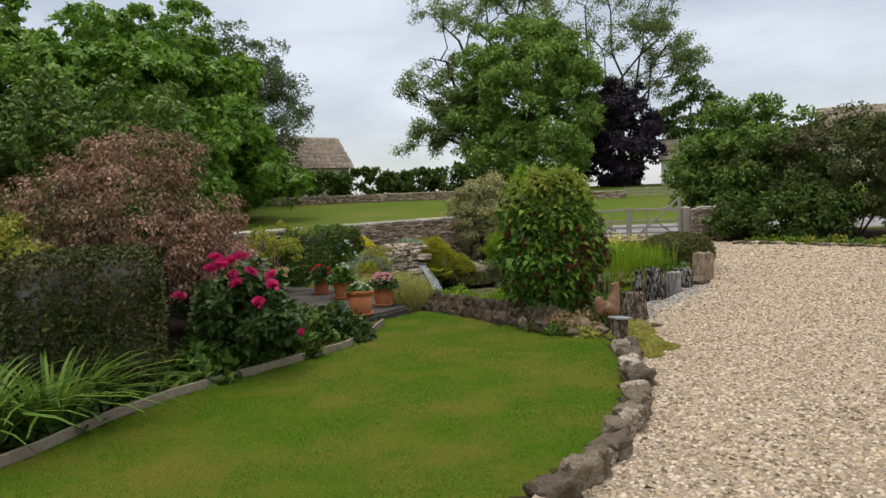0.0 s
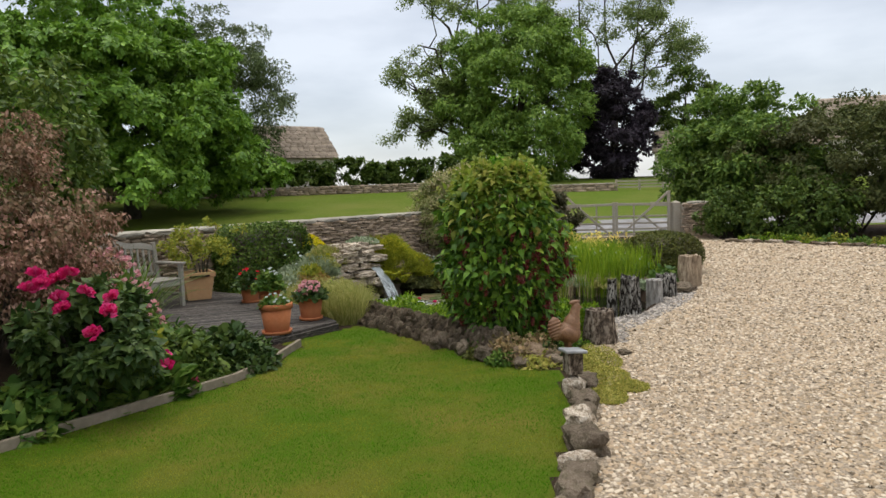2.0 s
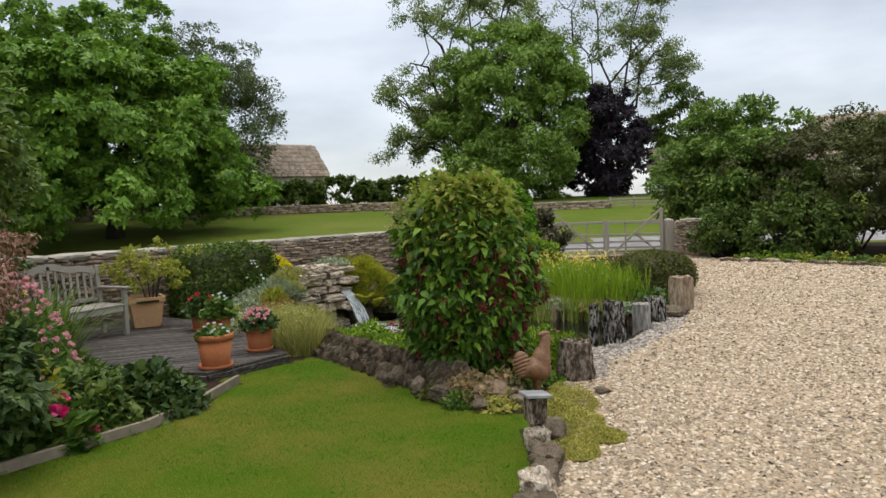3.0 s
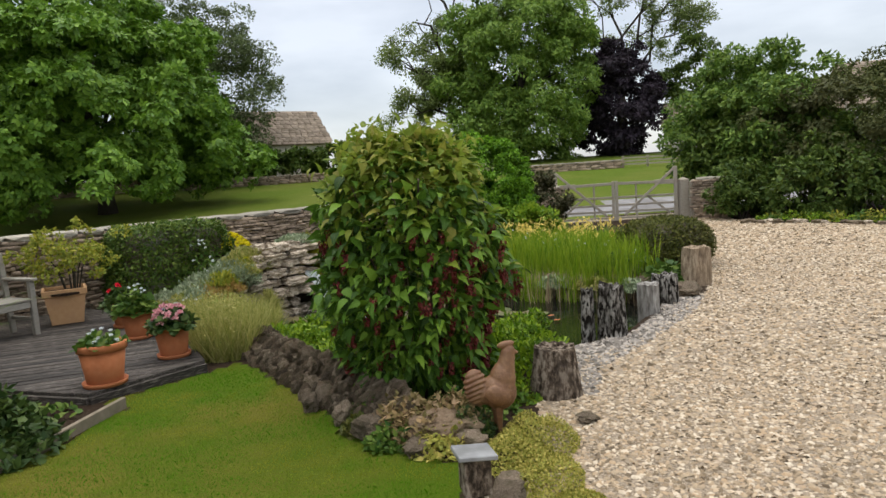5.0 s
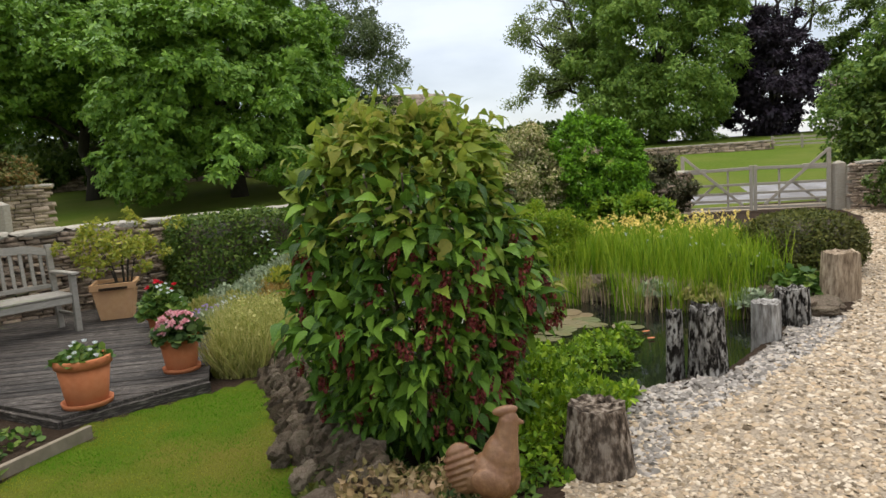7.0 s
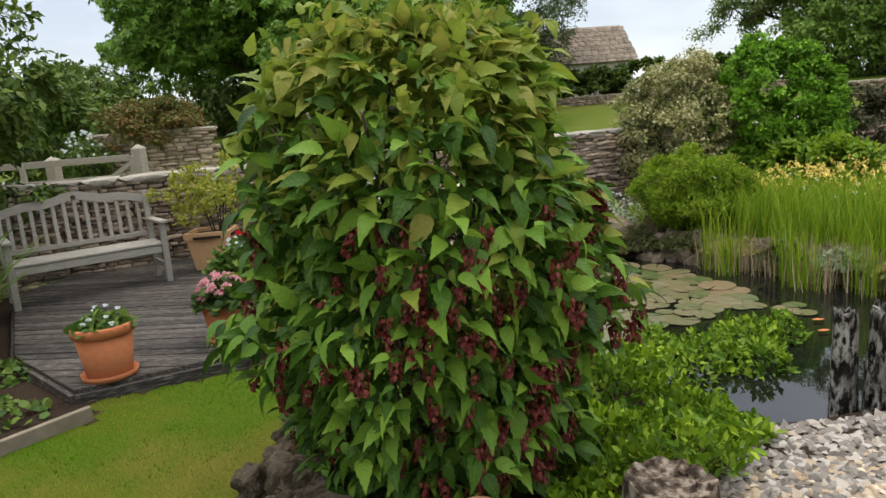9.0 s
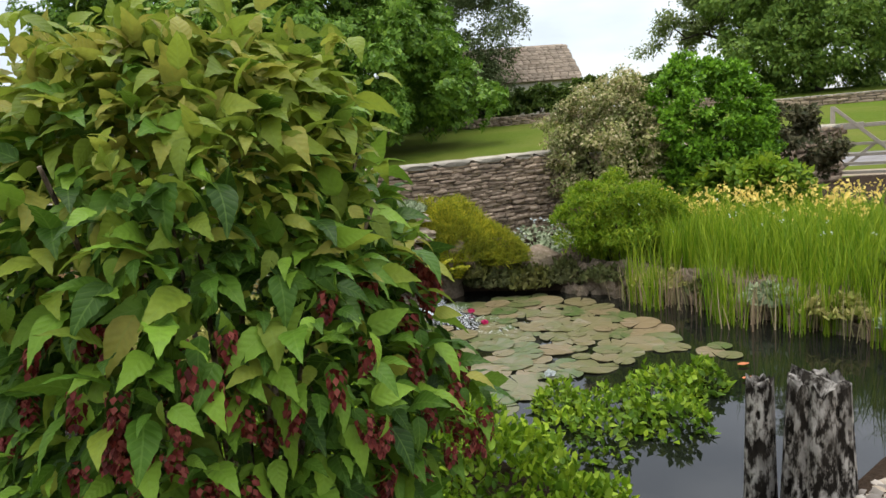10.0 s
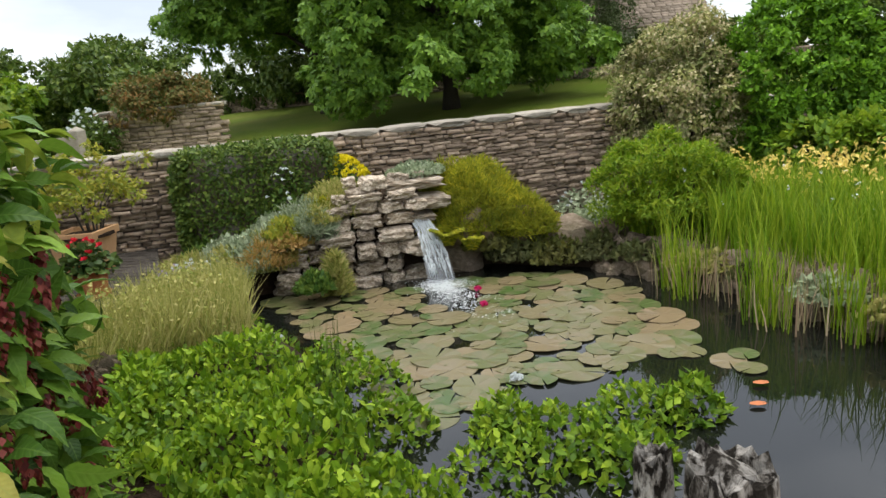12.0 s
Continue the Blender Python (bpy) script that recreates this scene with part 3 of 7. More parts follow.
def inside(px, py, poly):
    px, py = np.asarray(px, float), np.asarray(py, float)
    res = np.zeros(px.shape, bool)
    for (x0, y0), (x1, y1) in zip(poly, poly[1:] + poly[:1]):
        if y0 == y1:
            continue
        res ^= ((y0 > py) != (y1 > py)) & (px < (x1 - x0) * (py - y0) / (y1 - y0) + x0)
    return res


def edge_distance(px, py, poly):
    px, py = np.asarray(px, float), np.asarray(py, float)
    best = np.full(px.shape, 1e9)
    for (x0, y0), (x1, y1) in zip(poly, poly[1:] + poly[:1]):
        dx, dy = x1 - x0, y1 - y0
        t = np.clip(((px - x0) * dx + (py - y0) * dy) / (dx * dx + dy * dy), 0, 1)
        best = np.minimum(best, np.hypot(px - x0 - t * dx, py - y0 - t * dy))
    return best


def ease(v, a, b):
    t = np.clip((np.asarray(v, float) - a) / (b - a), 0, 1)
    return t * t * (3 - 2 * t)


def ground_z(x, y):
    x, y = np.asarray(x, float), np.asarray(y, float)
    z = -0.13 * ease(y, 8, 13) + 0.0 * x
    up = np.clip(y - 29.5, 0, 33)
    z = z + 0.07 * up * ease(up, 0, 3)
    pond = inside(x, y, POND)
    e = edge_distance(x, y, POND)
    z = np.where(pond, z - 0.75 * ease(e, 0.0, 0.35), z)
    bank = np.where(pond, 0, np.exp(-((x + 1.0) ** 2 / 1.6 + (y - 15.0) ** 2 / 0.9)) * 0.55)
    return z + bank


def axis_steps(lo, hi, fine_lo, fine_hi, fine):
    mid = np.arange(fine_lo, fine_hi, fine)
    left, right, s = [], [], fine
    v = fine_lo
    while v > lo:
        s *= 1.25
        v -= s
        left.append(v)
    v, s = mid[-1], fine
    while v < hi:
        s *= 1.25
        v += s
        right.append(v)
    return np.array(left[::-1] + list(mid) + right)


gx, gy = axis_steps(-900, 900, -7, 9, 0.09), axis_steps(-500, 1500, -2, 26, 0.09)
X, Y = np.meshgrid(gx, gy, indexing="ij")
Z = ground_z(X, Y)
nx, ny = X.shape
idx = np.arange(nx * ny).reshape(nx, ny)
quads = np.stack([idx[:-1, :-1], idx[1:, :-1], idx[1:, 1:], idx[:-1, 1:]], -1).reshape(-1, 4)
tris = np.concatenate([quads[:, [0, 1, 2]], quads[:, [0, 2, 3]]])
me = tri_mesh("ground", np.stack([X.ravel(), Y.ravel(), Z.ravel()], 1), tris, True)
cx = np.repeat(((gx[:-1] + gx[1:]) / 2)[:, None], ny - 1, 1)
cy = np.repeat(((gy[:-1] + gy[1:]) / 2)[None, :], nx - 1, 0)
dd = WALL_OUT[0] * (cx - WALL_B[0]) + WALL_OUT[1] * (cy - WALL_B[1])
kind = np.zeros(cx.shape, int)
kind[(dd > 0.3) | (cy > 26) | (np.abs(cx) > 22)] = 3
road = np.abs(cy - 29.0 - 0.02 * (cx - 6)) < np.where(cx < -2, 1.7, 2.4)
kind[road & (np.abs(cx) < 160)] = 4
kind[inside(cx, cy, LAWN)] = 1
kind[inside(cx, cy, GRAVEL)] = 2
me.polygons.foreach_set("material_index", np.tile(kind.ravel(), 2).astype(np.int32))
ground = finish("ground", me, [M_soil, M_grass, M_gravel, M_field, M_road])
tagged(ground, "ground of lawn, pale gravel, dark soil and field", "ground", kind="structure")

water_bm = bmesh.new()
cxp, cyp = 1.2, 12.7
water_bm.faces.new([water_bm.verts.new((cxp + (x - cxp) * 1.06, cyp + (y - cyp) * 1.06, WATER)) for x, y in POND])
tagged(part("water", water_bm, M_water), "dark still pond water with reflections", "water", kind="structure")

# lawn blades and gravel chips
r = rng(11)
n = 900000
px, py = r.uniform(-7, 1.8, n), -1.5 + 11.4 * r.random(n)
ok = inside(px, py, LAWN)
px, py = px[ok], py[ok]
dens = r.random(len(px)) < np.where(py > 2.5, np.clip(1.15 - 0.05 * py, 0.5, 1), 0.3)
px, py = px[dens], py[dens]
tagged(blades("lawn_grass", np.stack([px, py, ground_z(px, py) - 0.004], 1), r.uniform(0.01, 0.026, len(px)), r.uniform(0.003, 0.006, len(px)), G_blade, r, 0.7, template=TUFT),
       "short mown green lawn with dry yellow patches", "grass", kind="stuff")


def chips(name, poly, n, lo, hi, material, label, seed, box_xy):
    q = rng(seed)
    x, y = q.uniform(box_xy[0], box_xy[1], n), q.uniform(box_xy[2], box_xy[3], n)
    keep = inside(x, y, poly)
    x, y = x[keep], y[keep]
    k = len(x)
    s = q.uniform(lo, hi, k)
    V, T = spread(CHIP[0], CHIP[1], np.stack([x, y, ground_z(x, y) - 0.002], 1), np.column_stack([q.normal(size=(k, 2)), q.normal(size=k) * 0.25]), np.column_stack([q.normal(size=(k, 2)) * 0.35, np.ones(k)]),
                  np.stack([s, s * q.uniform(0.6, 1, k), s * q.uniform(0.5, 1.1, k)], 1))
    return tagged(finish(name, tri_mesh(name, V, T), material), label, "gravel", kind="stuff")


chips("gravel", GRAVEL, 95000, 0.022, 0.055, M_chip, "pale buff limestone gravel chippings on the drive", 21, (-0.6, 6.5, 2.3, 9.0))
chips("gravel", GRAVEL, 42000, 0.03, 0.07, M_chip, "pale buff limestone gravel chippings on the drive", 22, (1.5, 9.0, 9.0, 16))
SLATES = [(2.3, 8.7), (2.6, 8.5), (2.82, 9.25), (3.42, 10.05), (4.26, 11.36), (4.7, 12.3), (4.25, 12.3), (3.95, 11.55), (3.34, 10.42), (2.52, 9.83), (2.4, 9.2)]
chips("gravel", GRAVEL, 26000, 0.06, 0.11, M_chip, "pale buff limestone gravel chippings on the drive", 24, (4.5, 11.5, 15.5, 23.5))
chips("gravel", GRAVEL, 22000, 0.05, 0.1, M_chip, "pale buff limestone gravel chippings on the drive", 25, (-4, 17, -9, 2.3))
chips("gravel", GRAVEL, 18000, 0.05, 0.1, M_chip, "pale buff limestone gravel chippings on the drive", 26, (6.5, 17, 2.3, 15.5))
chips("slate_chippings", SLATES, 22000, 0.03, 0.085, M_slate, "grey slate chippings along the pond edge", 23, (2.2, 5, 8, 12.6))

# ---- dry stone boundary wall ----


def stone_wall(name, a, b2, height, thick, course, label, seed, base_z=-0.2, parts_from=None, parts_to=None, size=0.24):
    """A dry stone wall: a dark core, coursed stones proud of it on both faces, flat coping stones."""
    q = rng(seed)
    a, b2 = np.array(a, float), np.array(b2, float)
    length = np.linalg.norm(b2 - a)
    ang = math.degrees(math.atan2(b2[1] - a[1], b2[0] - a[0]))
    bm = bmesh.new()
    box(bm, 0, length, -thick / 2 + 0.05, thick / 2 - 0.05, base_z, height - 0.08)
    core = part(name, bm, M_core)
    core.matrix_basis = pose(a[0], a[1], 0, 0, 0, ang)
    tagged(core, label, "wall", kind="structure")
    P, S, A = [], [], []
    z = base_z
    while z < height - 0.1:
        h = course * q.uniform(0.7, 1.35)
        for side in (-1, 1):
            x = -q.random() * size
            while x < length:
                w = size * q.uniform(0.45, 1.7)
                if x + w > 0:
                    P.append((min(max(x + w / 2, 0), length), side * (thick / 2 - 0.05 + q.uniform(-0.02, 0.024)), z + h / 2 + q.normal() * 0.005))
                    S.append((w - 0.006, 0.14, (h - 0.003) * q.uniform(0.75, 1.15)))
                x += w
        z += h
    P, S = np.array(P), np.array(S)
    ts = []
    for k in range(4):
        vv = np.array(BOX[0]) * np.array((1, 1, 1)) + q.uniform(-0.07, 0.07, (8, 3))
        ts.append(tri_mesh("stone", vv, BOX[1]))
    for t in ts:
        t.materials.append(M_wall)
    near = np.zeros(len(P), bool)
    if parts_from is not None:
        near = (P[:, 0] > parts_from) & (P[:, 0] < parts_to) & (P[:, 1] < 0)
        near &= np.cumsum(near) <= 300
    for k in np.nonzero(near)[0]:
        ob = new("stone", ts[k % 4])
        ob.parent = core
        ob.matrix_basis = Matrix.LocRotScale(P[k], Euler((q.normal() * 0.03, q.normal() * 0.04, q.normal() * 0.04)), S[k] * 1.08)
    far = ~near
    k = int(far.sum())
    V, T = spread(BOX[0], BOX[1], P[far], np.column_stack([np.ones(k), q.normal(size=k) * 0.05, q.normal(size=k) * 0.04]), np.column_stack([q.normal(size=k) * 0.04, q.normal(size=k) * 0.06, np.ones(k)]), S[far])
    rest = finish("stones", tri_mesh("stones", V, T), M_wall, core)
    rest["kind"] = "stuff"
    x = 0
    tops = [rock_mesh("coping_stone", seed + 9 + k, 2, 0.07, 0.97) for k in range(3)]
    for t in tops:
        t.materials.append(M_coping)
    k = 0
    while x < length:
        w = q.uniform(0.3, 0.6)
        ob = new("coping_stone", tops[k % 3])
        ob.parent = core
        ob.matrix_basis = Matrix.LocRotScale((x + w / 2, 0, height - 0.045), Euler((0, q.normal() * 0.02, 0)), ((w + 0.01) * 1.1, (thick + 0.06) * 1.1, 0.11))
        x += w
        k += 1
    return core


wa = WALL_A - WALL_DIR * 6.5
stone_wall("wall_garden", wa, WALL_B + WALL_DIR * 0.3, 1.12, 0.46, 0.043, "low dry stone garden wall with flat coping", 31, -0.25, 9.0, 12.5, 0.17)
# field walls across the road
stone_wall("wall_field", (-17, 53), (4, 53), 2.1, 0.5, 0.16, "grey dry stone field wall under a hedge", 32, 1.2, size=0.5)
stone_wall("wall_field", (3.5, 48.6), (12.3, 48), 1.68, 0.5, 0.12, "grey dry stone field wall beyond the road", 33, 0.8, size=0.5)
stone_wall("wall_field", (-50, 50), (-20, 54), 2.55, 0.5, 0.16, "grey dry stone field wall behind the trees", 34, 0.9, size=0.5)
stone_wall("wall_roadside", (-14.4, 19.3), (-11.95, 21.2), 1.76, 0.5, 0.1, "stone wall end beside the road", 35, -0.2, size=0.3)

# ---- trees and shrubs ----


def shrub(name, x, y, z, radii, label, material, n, size, seed, clumps=60, template=LEAF, droop=0.4, clump=0.32, low=-0.75, category="shrub", centre=None, stem=0.035, jitter=0.6, width=1.0, fill=0.25, ragged=0.18):
    """A shrub: a bunch of stems and an uneven crown of leaf clumps."""
    q = rng(seed)
    ob = thing(name, x, y, z, label, category)
    cz = centre if centre is not None else radii[2] * 0.95
    for k in range(7):
        bm = bmesh.new()
        a = k * 0.9 + q.random()
        e = (radii[0] * 0.55 * math.cos(a), radii[1] * 0.55 * math.sin(a), cz + radii[2] * 0.3 * q.random())
        tube(bm, [(0.06 * math.cos(a), 0.06 * math.sin(a), -0.08), (e[0] * 0.5, e[1] * 0.5, cz * 0.6), e], [stem, stem * 0.7, stem * 0.3], 5)
        part("stem", bm, M_bark, ob)
    P, N = crown_points(n, (0, 0, cz), radii, clumps, q, clump, low, fill, ragged)
    keep = P[:, 2] > 0.01
    foliage("crown", P[keep], N[keep], size, material, q, template, droop, ob, jitter, width)
    return ob


def tree(name, x, y, crown_z, radii, label, material, n, size, seed, clumps=80, trunk=0.3, clump=0.3, low=-0.85, limbs=9, ragged=0.18, fill=0.25, droop=0.5, first=0.3, template=LEAF):
    q = rng(seed)
    z = float(ground_z(x, y))
    ob = thing(name, x, y, z, label, "tree")
    bm = bmesh.new()
    branch_tree(bm, (0, 0, -0.2), crown_z - z + radii[2] * 0.55, 0.05, q, limbs, trunk, radii[0] * 0.8, first)
    part("trunk", bm, M_bark, ob, smooth=True)
    P, N = crown_points(n, (0, 0, crown_z - z), radii, clumps, q, clump, low, fill, ragged)
    foliage("crown", P, N, size, material, q, template, droop, ob, 0.6)
    return ob


def open_tree(name, x, y, label, material, limbs, seed, trunk=0.6, fork=4.0, leaves=60, size=0.24, puff=0.75, twigs=5):
    """An old tree with bare winding limbs; each limb is the offset its end reaches, its leaves in loose tufts on the twigs."""
    q = rng(seed)
    z = float(ground_z(x, y))
    ob = thing(name, x, y, z, label, "tree")
    top = Vector((0, 0, fork))
    bm = bmesh.new()
    tube(bm, [(0, 0, -0.3), (0.1, 0, fork * 0.5), top + Vector((0, 0, 0.4))], [trunk * 1.3, trunk, trunk * 0.85], 10)
    part("trunk", bm, M_bark, ob, smooth=True)
    tufts = []

    def bough(a, b2, rad, depth, bm2):
        along = b2 - a
        ln = along.length
        pts2 = [a + along * f + Vector((q.normal(), q.normal(), q.normal())) * ln * 0.05 * (0 < f < 1) + Vector((0, 0, ln * 0.12 * math.sin(math.pi * f))) for f in (0, 0.25, 0.5, 0.75, 1)]
        tube(bm2, pts2, [rad, rad * 0.8, rad * 0.62, rad * 0.45, rad * 0.22], 6)
        if depth == 0:
            tufts.extend(pts2[2:])
            return
        for k2 in range(twigs):
            f = 0.3 + 0.7 * (k2 + q.random()) / twigs
            i2 = min(int(f * 4), 3)
            base = pts2[i2].lerp(pts2[i2 + 1], f * 4 - i2)
            way = (along.normalized() * 0.6 + Vector((q.normal(), q.normal() * 0.7, q.normal() * 0.8 + 0.2))).normalized()
            bough(base, base + way * ln * q.uniform(0.26, 0.44), rad * (0.55 - 0.3 * f), depth - 1, bm2)

    for lx, ly, lz in limbs:
        bm = bmesh.new()
        start = top * q.uniform(0.75, 1.0)
        bough(start, Vector((lx, ly, lz)), trunk * 0.5, 2, bm)
        part("limb", bm, M_bark, ob, smooth=True)
    tip = np.array([tuple(t2) for t2 in tufts])
    kk = q.integers(0, len(tip), len(tip) * leaves // 3)
    off = q.normal(size=(len(kk), 3))
    foliage("crown", tip[kk] + off * puff * np.array([0.4, 0.4, 0.26]), unit(unit(off) + np.array([0, 0, 0.5])), size, material, q, LEAF, 0.4, ob, 0.6)
    return ob


# far trees
tree("chestnut_tree", -16.1, 39.5, 5.1, (6.1, 8.5, 6.4), "broad dark green chestnut tree with low branches", G_tree, 36000, 0.31, 41, 230, 0.4, 0.19, -0.6, ragged=0.3, template=PALM, droop=0.3)
tree("chestnut_tree", -27.8, 43.0, 7.9, (7.0, 10.0, 5.0), "dark green tree with a bare trunk on the bank", G_tree, 28000, 0.33, 42, 150, 0.45, 0.23, -0.5, ragged=0.3, template=PALM, droop=0.3)
tree("field_tree", -15.9, 54, 8.0, (5.4, 5, 6.8), "feathery grey-green tree behind the chestnut", G_grey, 56000, 0.19, 43, 230, 0.25, 0.2, -0.95, ragged=0.22, droop=0.1)
tree("lime_tree", 7.9, 62, 8.9, (6.0, 6, 7.9), "tall bright green lime tree beyond the field", G_tree2, 80000, 0.29, 44, 260, 0.4, 0.19, -0.95, ragged=0.2)
open_tree("old_ash_tree", 5.6, 66, "old spreading tree with open branches and thin leaves", G_ash,
          ((-7.2, -1, 6.0), (-7.4, 1, 9.0), (-6.4, 0, 12.6), (-4.5, 2, 15.5), (-1.0, -1, 17.0), (3.0, 1, 18.0), (6.0, 0, 16.5), (-5.5, -2, 8.0), (-6.5, -2, 4.5)), 45, 0.5, 3.6, 170, 0.24, 0.85)
open_tree("old_ash_tree", 18.4, 71, "old tree with bare winding limbs and sparse leaves", G_ash,
          ((-4.4, 0, 18.5), (-1.0, 1, 19.5), (3.0, -1, 18.5), (6.2, 0, 14.5), (7.0, 1, 11.6), (4.0, -1, 16.0)), 49, 0.3, 7.5, 160, 0.22, 0.85)
tree("copper_beech_tree", 16.4, 64, 6.1, (3.3, 3.6, 5.8), "dark purple copper beech tree", G_copper, 36000, 0.3, 46, 120, 0.3, 0.22, -0.95)
tree("dark_tree", 23.7, 66, 7.6, (3.0, 3, 4.6), "dark evergreen tree behind the shrubs", G_dark, 12000, 0.3, 47, 60, 0.25, 0.24, ragged=0.3)
tree("small_tree", -37, 52, 6.5, (7, 6, 5), "dark green tree at the field edge", G_dark, 12000, 0.45, 48, 70, 0.3, 0.26)

shrub("large_shrub", 11.3, 25.5, -0.13, (2.5, 2.6, 2.3), "large fresh green shrub behind the gravel", G_thicket, 42000, 0.15, 51, 130, clump=0.24, centre=2.2, ragged=0.3)
shrub("large_shrub", 9.35, 22.3, -0.13, (0.85, 0.7, 0.85), "low dark green shrub before the gate wall", G_dark, 6000, 0.1, 57, 50, clump=0.26, centre=0.65)
shrub("large_shrub", 9.8, 24.6, -0.13, (0.95, 1.1, 1.5), "dark green shrub beside the gate", G_dark, 8000, 0.16, 56, 60, clump=0.24, centre=1.4)
shrub("large_shrub", 13.6, 22.8, -0.13, (3.1, 2.6, 1.95), "broad olive-brown shrub with feathery branches", G_olive, 42000, 0.12, 52, 110, clump=0.24, centre=1.9, ragged=0.25, droop=0.25)
shrub("large_shrub", 17.5, 20.5, -0.13, (2.8, 2.6, 2.1), "broad olive-brown shrub with feathery branches", G_olive, 28000, 0.13, 53, 90, clump=0.24, centre=2.0, ragged=0.25, droop=0.25)
shrub("large_shrub", 11.2, 21.8, -0.13, (1.7, 1.5, 1.0), "dark green spreading shrub at the gravel edge", G_dark, 9000, 0.13, 54, 70, clump=0.26, centre=0.8)
shrub("large_shrub", 14.6, 19.3, -0.13, (1.8, 1.5, 0.9), "dark green spreading shrub at the gravel edge", G_dark, 9000, 0.13, 55, 70, clump=0.26, centre=0.75)

# hedge along the field wall
for k, (hx, hy, hr) in enumerate(((-14, 54.6, 2.6), (-10, 54.6, 2.4), (-6.3, 54.6, 2.4), (-2.6, 54.6, 2.4), (1.2, 54.6, 2.5))):
    shrub("field_hedge", hx, hy, 1.6, (hr, 0.9, 1.15), "dark hedge growing behind the field wall", G_dark, 3600, 0.33, 60 + k, 45, clump=0.22, centre=1.3, low=-0.9, category="hedge")
for k, (hx, hy, hr, hz, gm) in enumerate(((-19.5, 22.5, 2.8, 1.9, G_laurel), (-24, 26, 3.4, 2.5, G_laurel), (-29, 30, 3.6, 2.8, G_dark), (-22, 19, 2.8, 2.2, G_mid), (-27, 21, 3.2, 2.8, G_laurel), (-33, 25, 4.2, 3.1, G_dark))):
    shrub("hedgerow_shrub", hx, hy, float(ground_z(hx, hy)), (hr, hr * 0.8, hz), "mixed green hedgerow shrub across the road", gm, 7000, 0.25, 70 + k, 60, clump=0.26, centre=hz * 0.95, ragged=0.35)
for k, (hx, hy, hr) in enumerate(((-46, 50, 4), (-40, 51.5, 4), (-34, 52.5, 4), (-28, 53.5, 4), (-22.5, 54.5, 3.5))):
    shrub("field_hedge", hx, hy, float(ground_z(hx, hy)), (hr, 1.2, 1.9), "dark overgrown hedge behind the field trees", G_dark, 4500, 0.36, 85 + k, 60, clump=0.22, centre=1.9, low=-0.95, category="hedge")
shrub("bronze_shrub", -13.45, 20.65, float(ground_z(-13.45, 20.65)), (1.4, 1.35, 0.7), "bronze and green shrub over the roadside wall", G_bronze, 9000, 0.11, 80, 50, centre=2.0)

# shrubs at the back of the pond
shrub("variegated_shrub", 1.08, 18.0, -0.1, (0.84, 0.78, 1.22), "cream variegated shrub beside the stone wall", G_cream, 30000, 0.055, 90, 90, centre=1.08, droop=0.6)
shrub("bronze_shrub", 3.5, 19.5, -0.1, (0.8, 0.7, 0.85), "purple-brown shrub beside the gate", G_purple, 7000, 0.09, 92, 40, centre=0.75, droop=0.2)


def clipped(name, x, y, z, size, label, material, n, leaf_size, seed, turn=0, round_off=3.5, category="hedge"):
    """A clipped hedge: short leaves standing all over a rounded block, with a twiggy dark body inside."""
    q = rng(seed)
    ob = thing(name, x, y, z, label, category, turn=turn)
    half = np.array(size) / 2
    bm = bmesh.new()
    bmesh.ops.create_icosphere(bm, subdivisions=3, radius=1)
    for v in bm.verts:
        p = np.array(v.co)
        p = p / (np.sum(np.abs(p) ** round_off) ** (1 / round_off)) * half * 0.86
        v.co = Vector((p[0], p[1], p[2] + half[2])) + Vector((noise.noise(Vector(p) * 6), noise.noise(Vector(p) * 6 + Vector((5, 1, 1))), 0)) * 0.04
    part("twig_body", bm, M_core, ob)
    d = unit(q.normal(size=(n, 3)))
    d = d / (np.sum(np.abs(d) ** round_off, axis=1, keepdims=True) ** (1 / round_off))
    P = d * half * (0.88 + 0.14 * q.random((n, 1))) + np.array([0, 0, half[2]])
    lump = np.array([noise.noise(Vector(p) * 3.5) for p in P])
    P = P + unit(d) * (lump * 0.06)[:, None]
    keep = P[:, 2] > 0.0
    foliage("leaves", P[keep], unit(d)[keep], leaf_size, material, q, LEAF, 0.0, ob, 0.8)
    return ob


shrub("round_shrub", 2.32, 18.4, -0.1, (1.02, 0.92, 1.2), "rounded dense green shrub behind the pond", G_round, 44000, 0.07, 91, 300, centre=1.16, clump=0.14, ragged=0.09, droop=0.1, fill=-0.2)
clipped("clipped_hedge", -2.5, 13.9, -0.1, (1.8, 0.8, 1.2), "dark green clipped hedge against the stone wall", G_laurel, 26000, 0.05, 101, 50, 6)
clipped("low_hedge", 5.05, 15.0, -0.15, (1.25, 1.5, 0.78), "low dark clipped hedge beside the gravel", G_hedge, 20000, 0.045, 102, 15, 2.8)
clipped("box_hedge", -3.1, 5.88, 0.0, (1.2, 0.85, 1.27), "clipped box block with browned top", G_box, 26000, 0.04, 103, 25, 6)

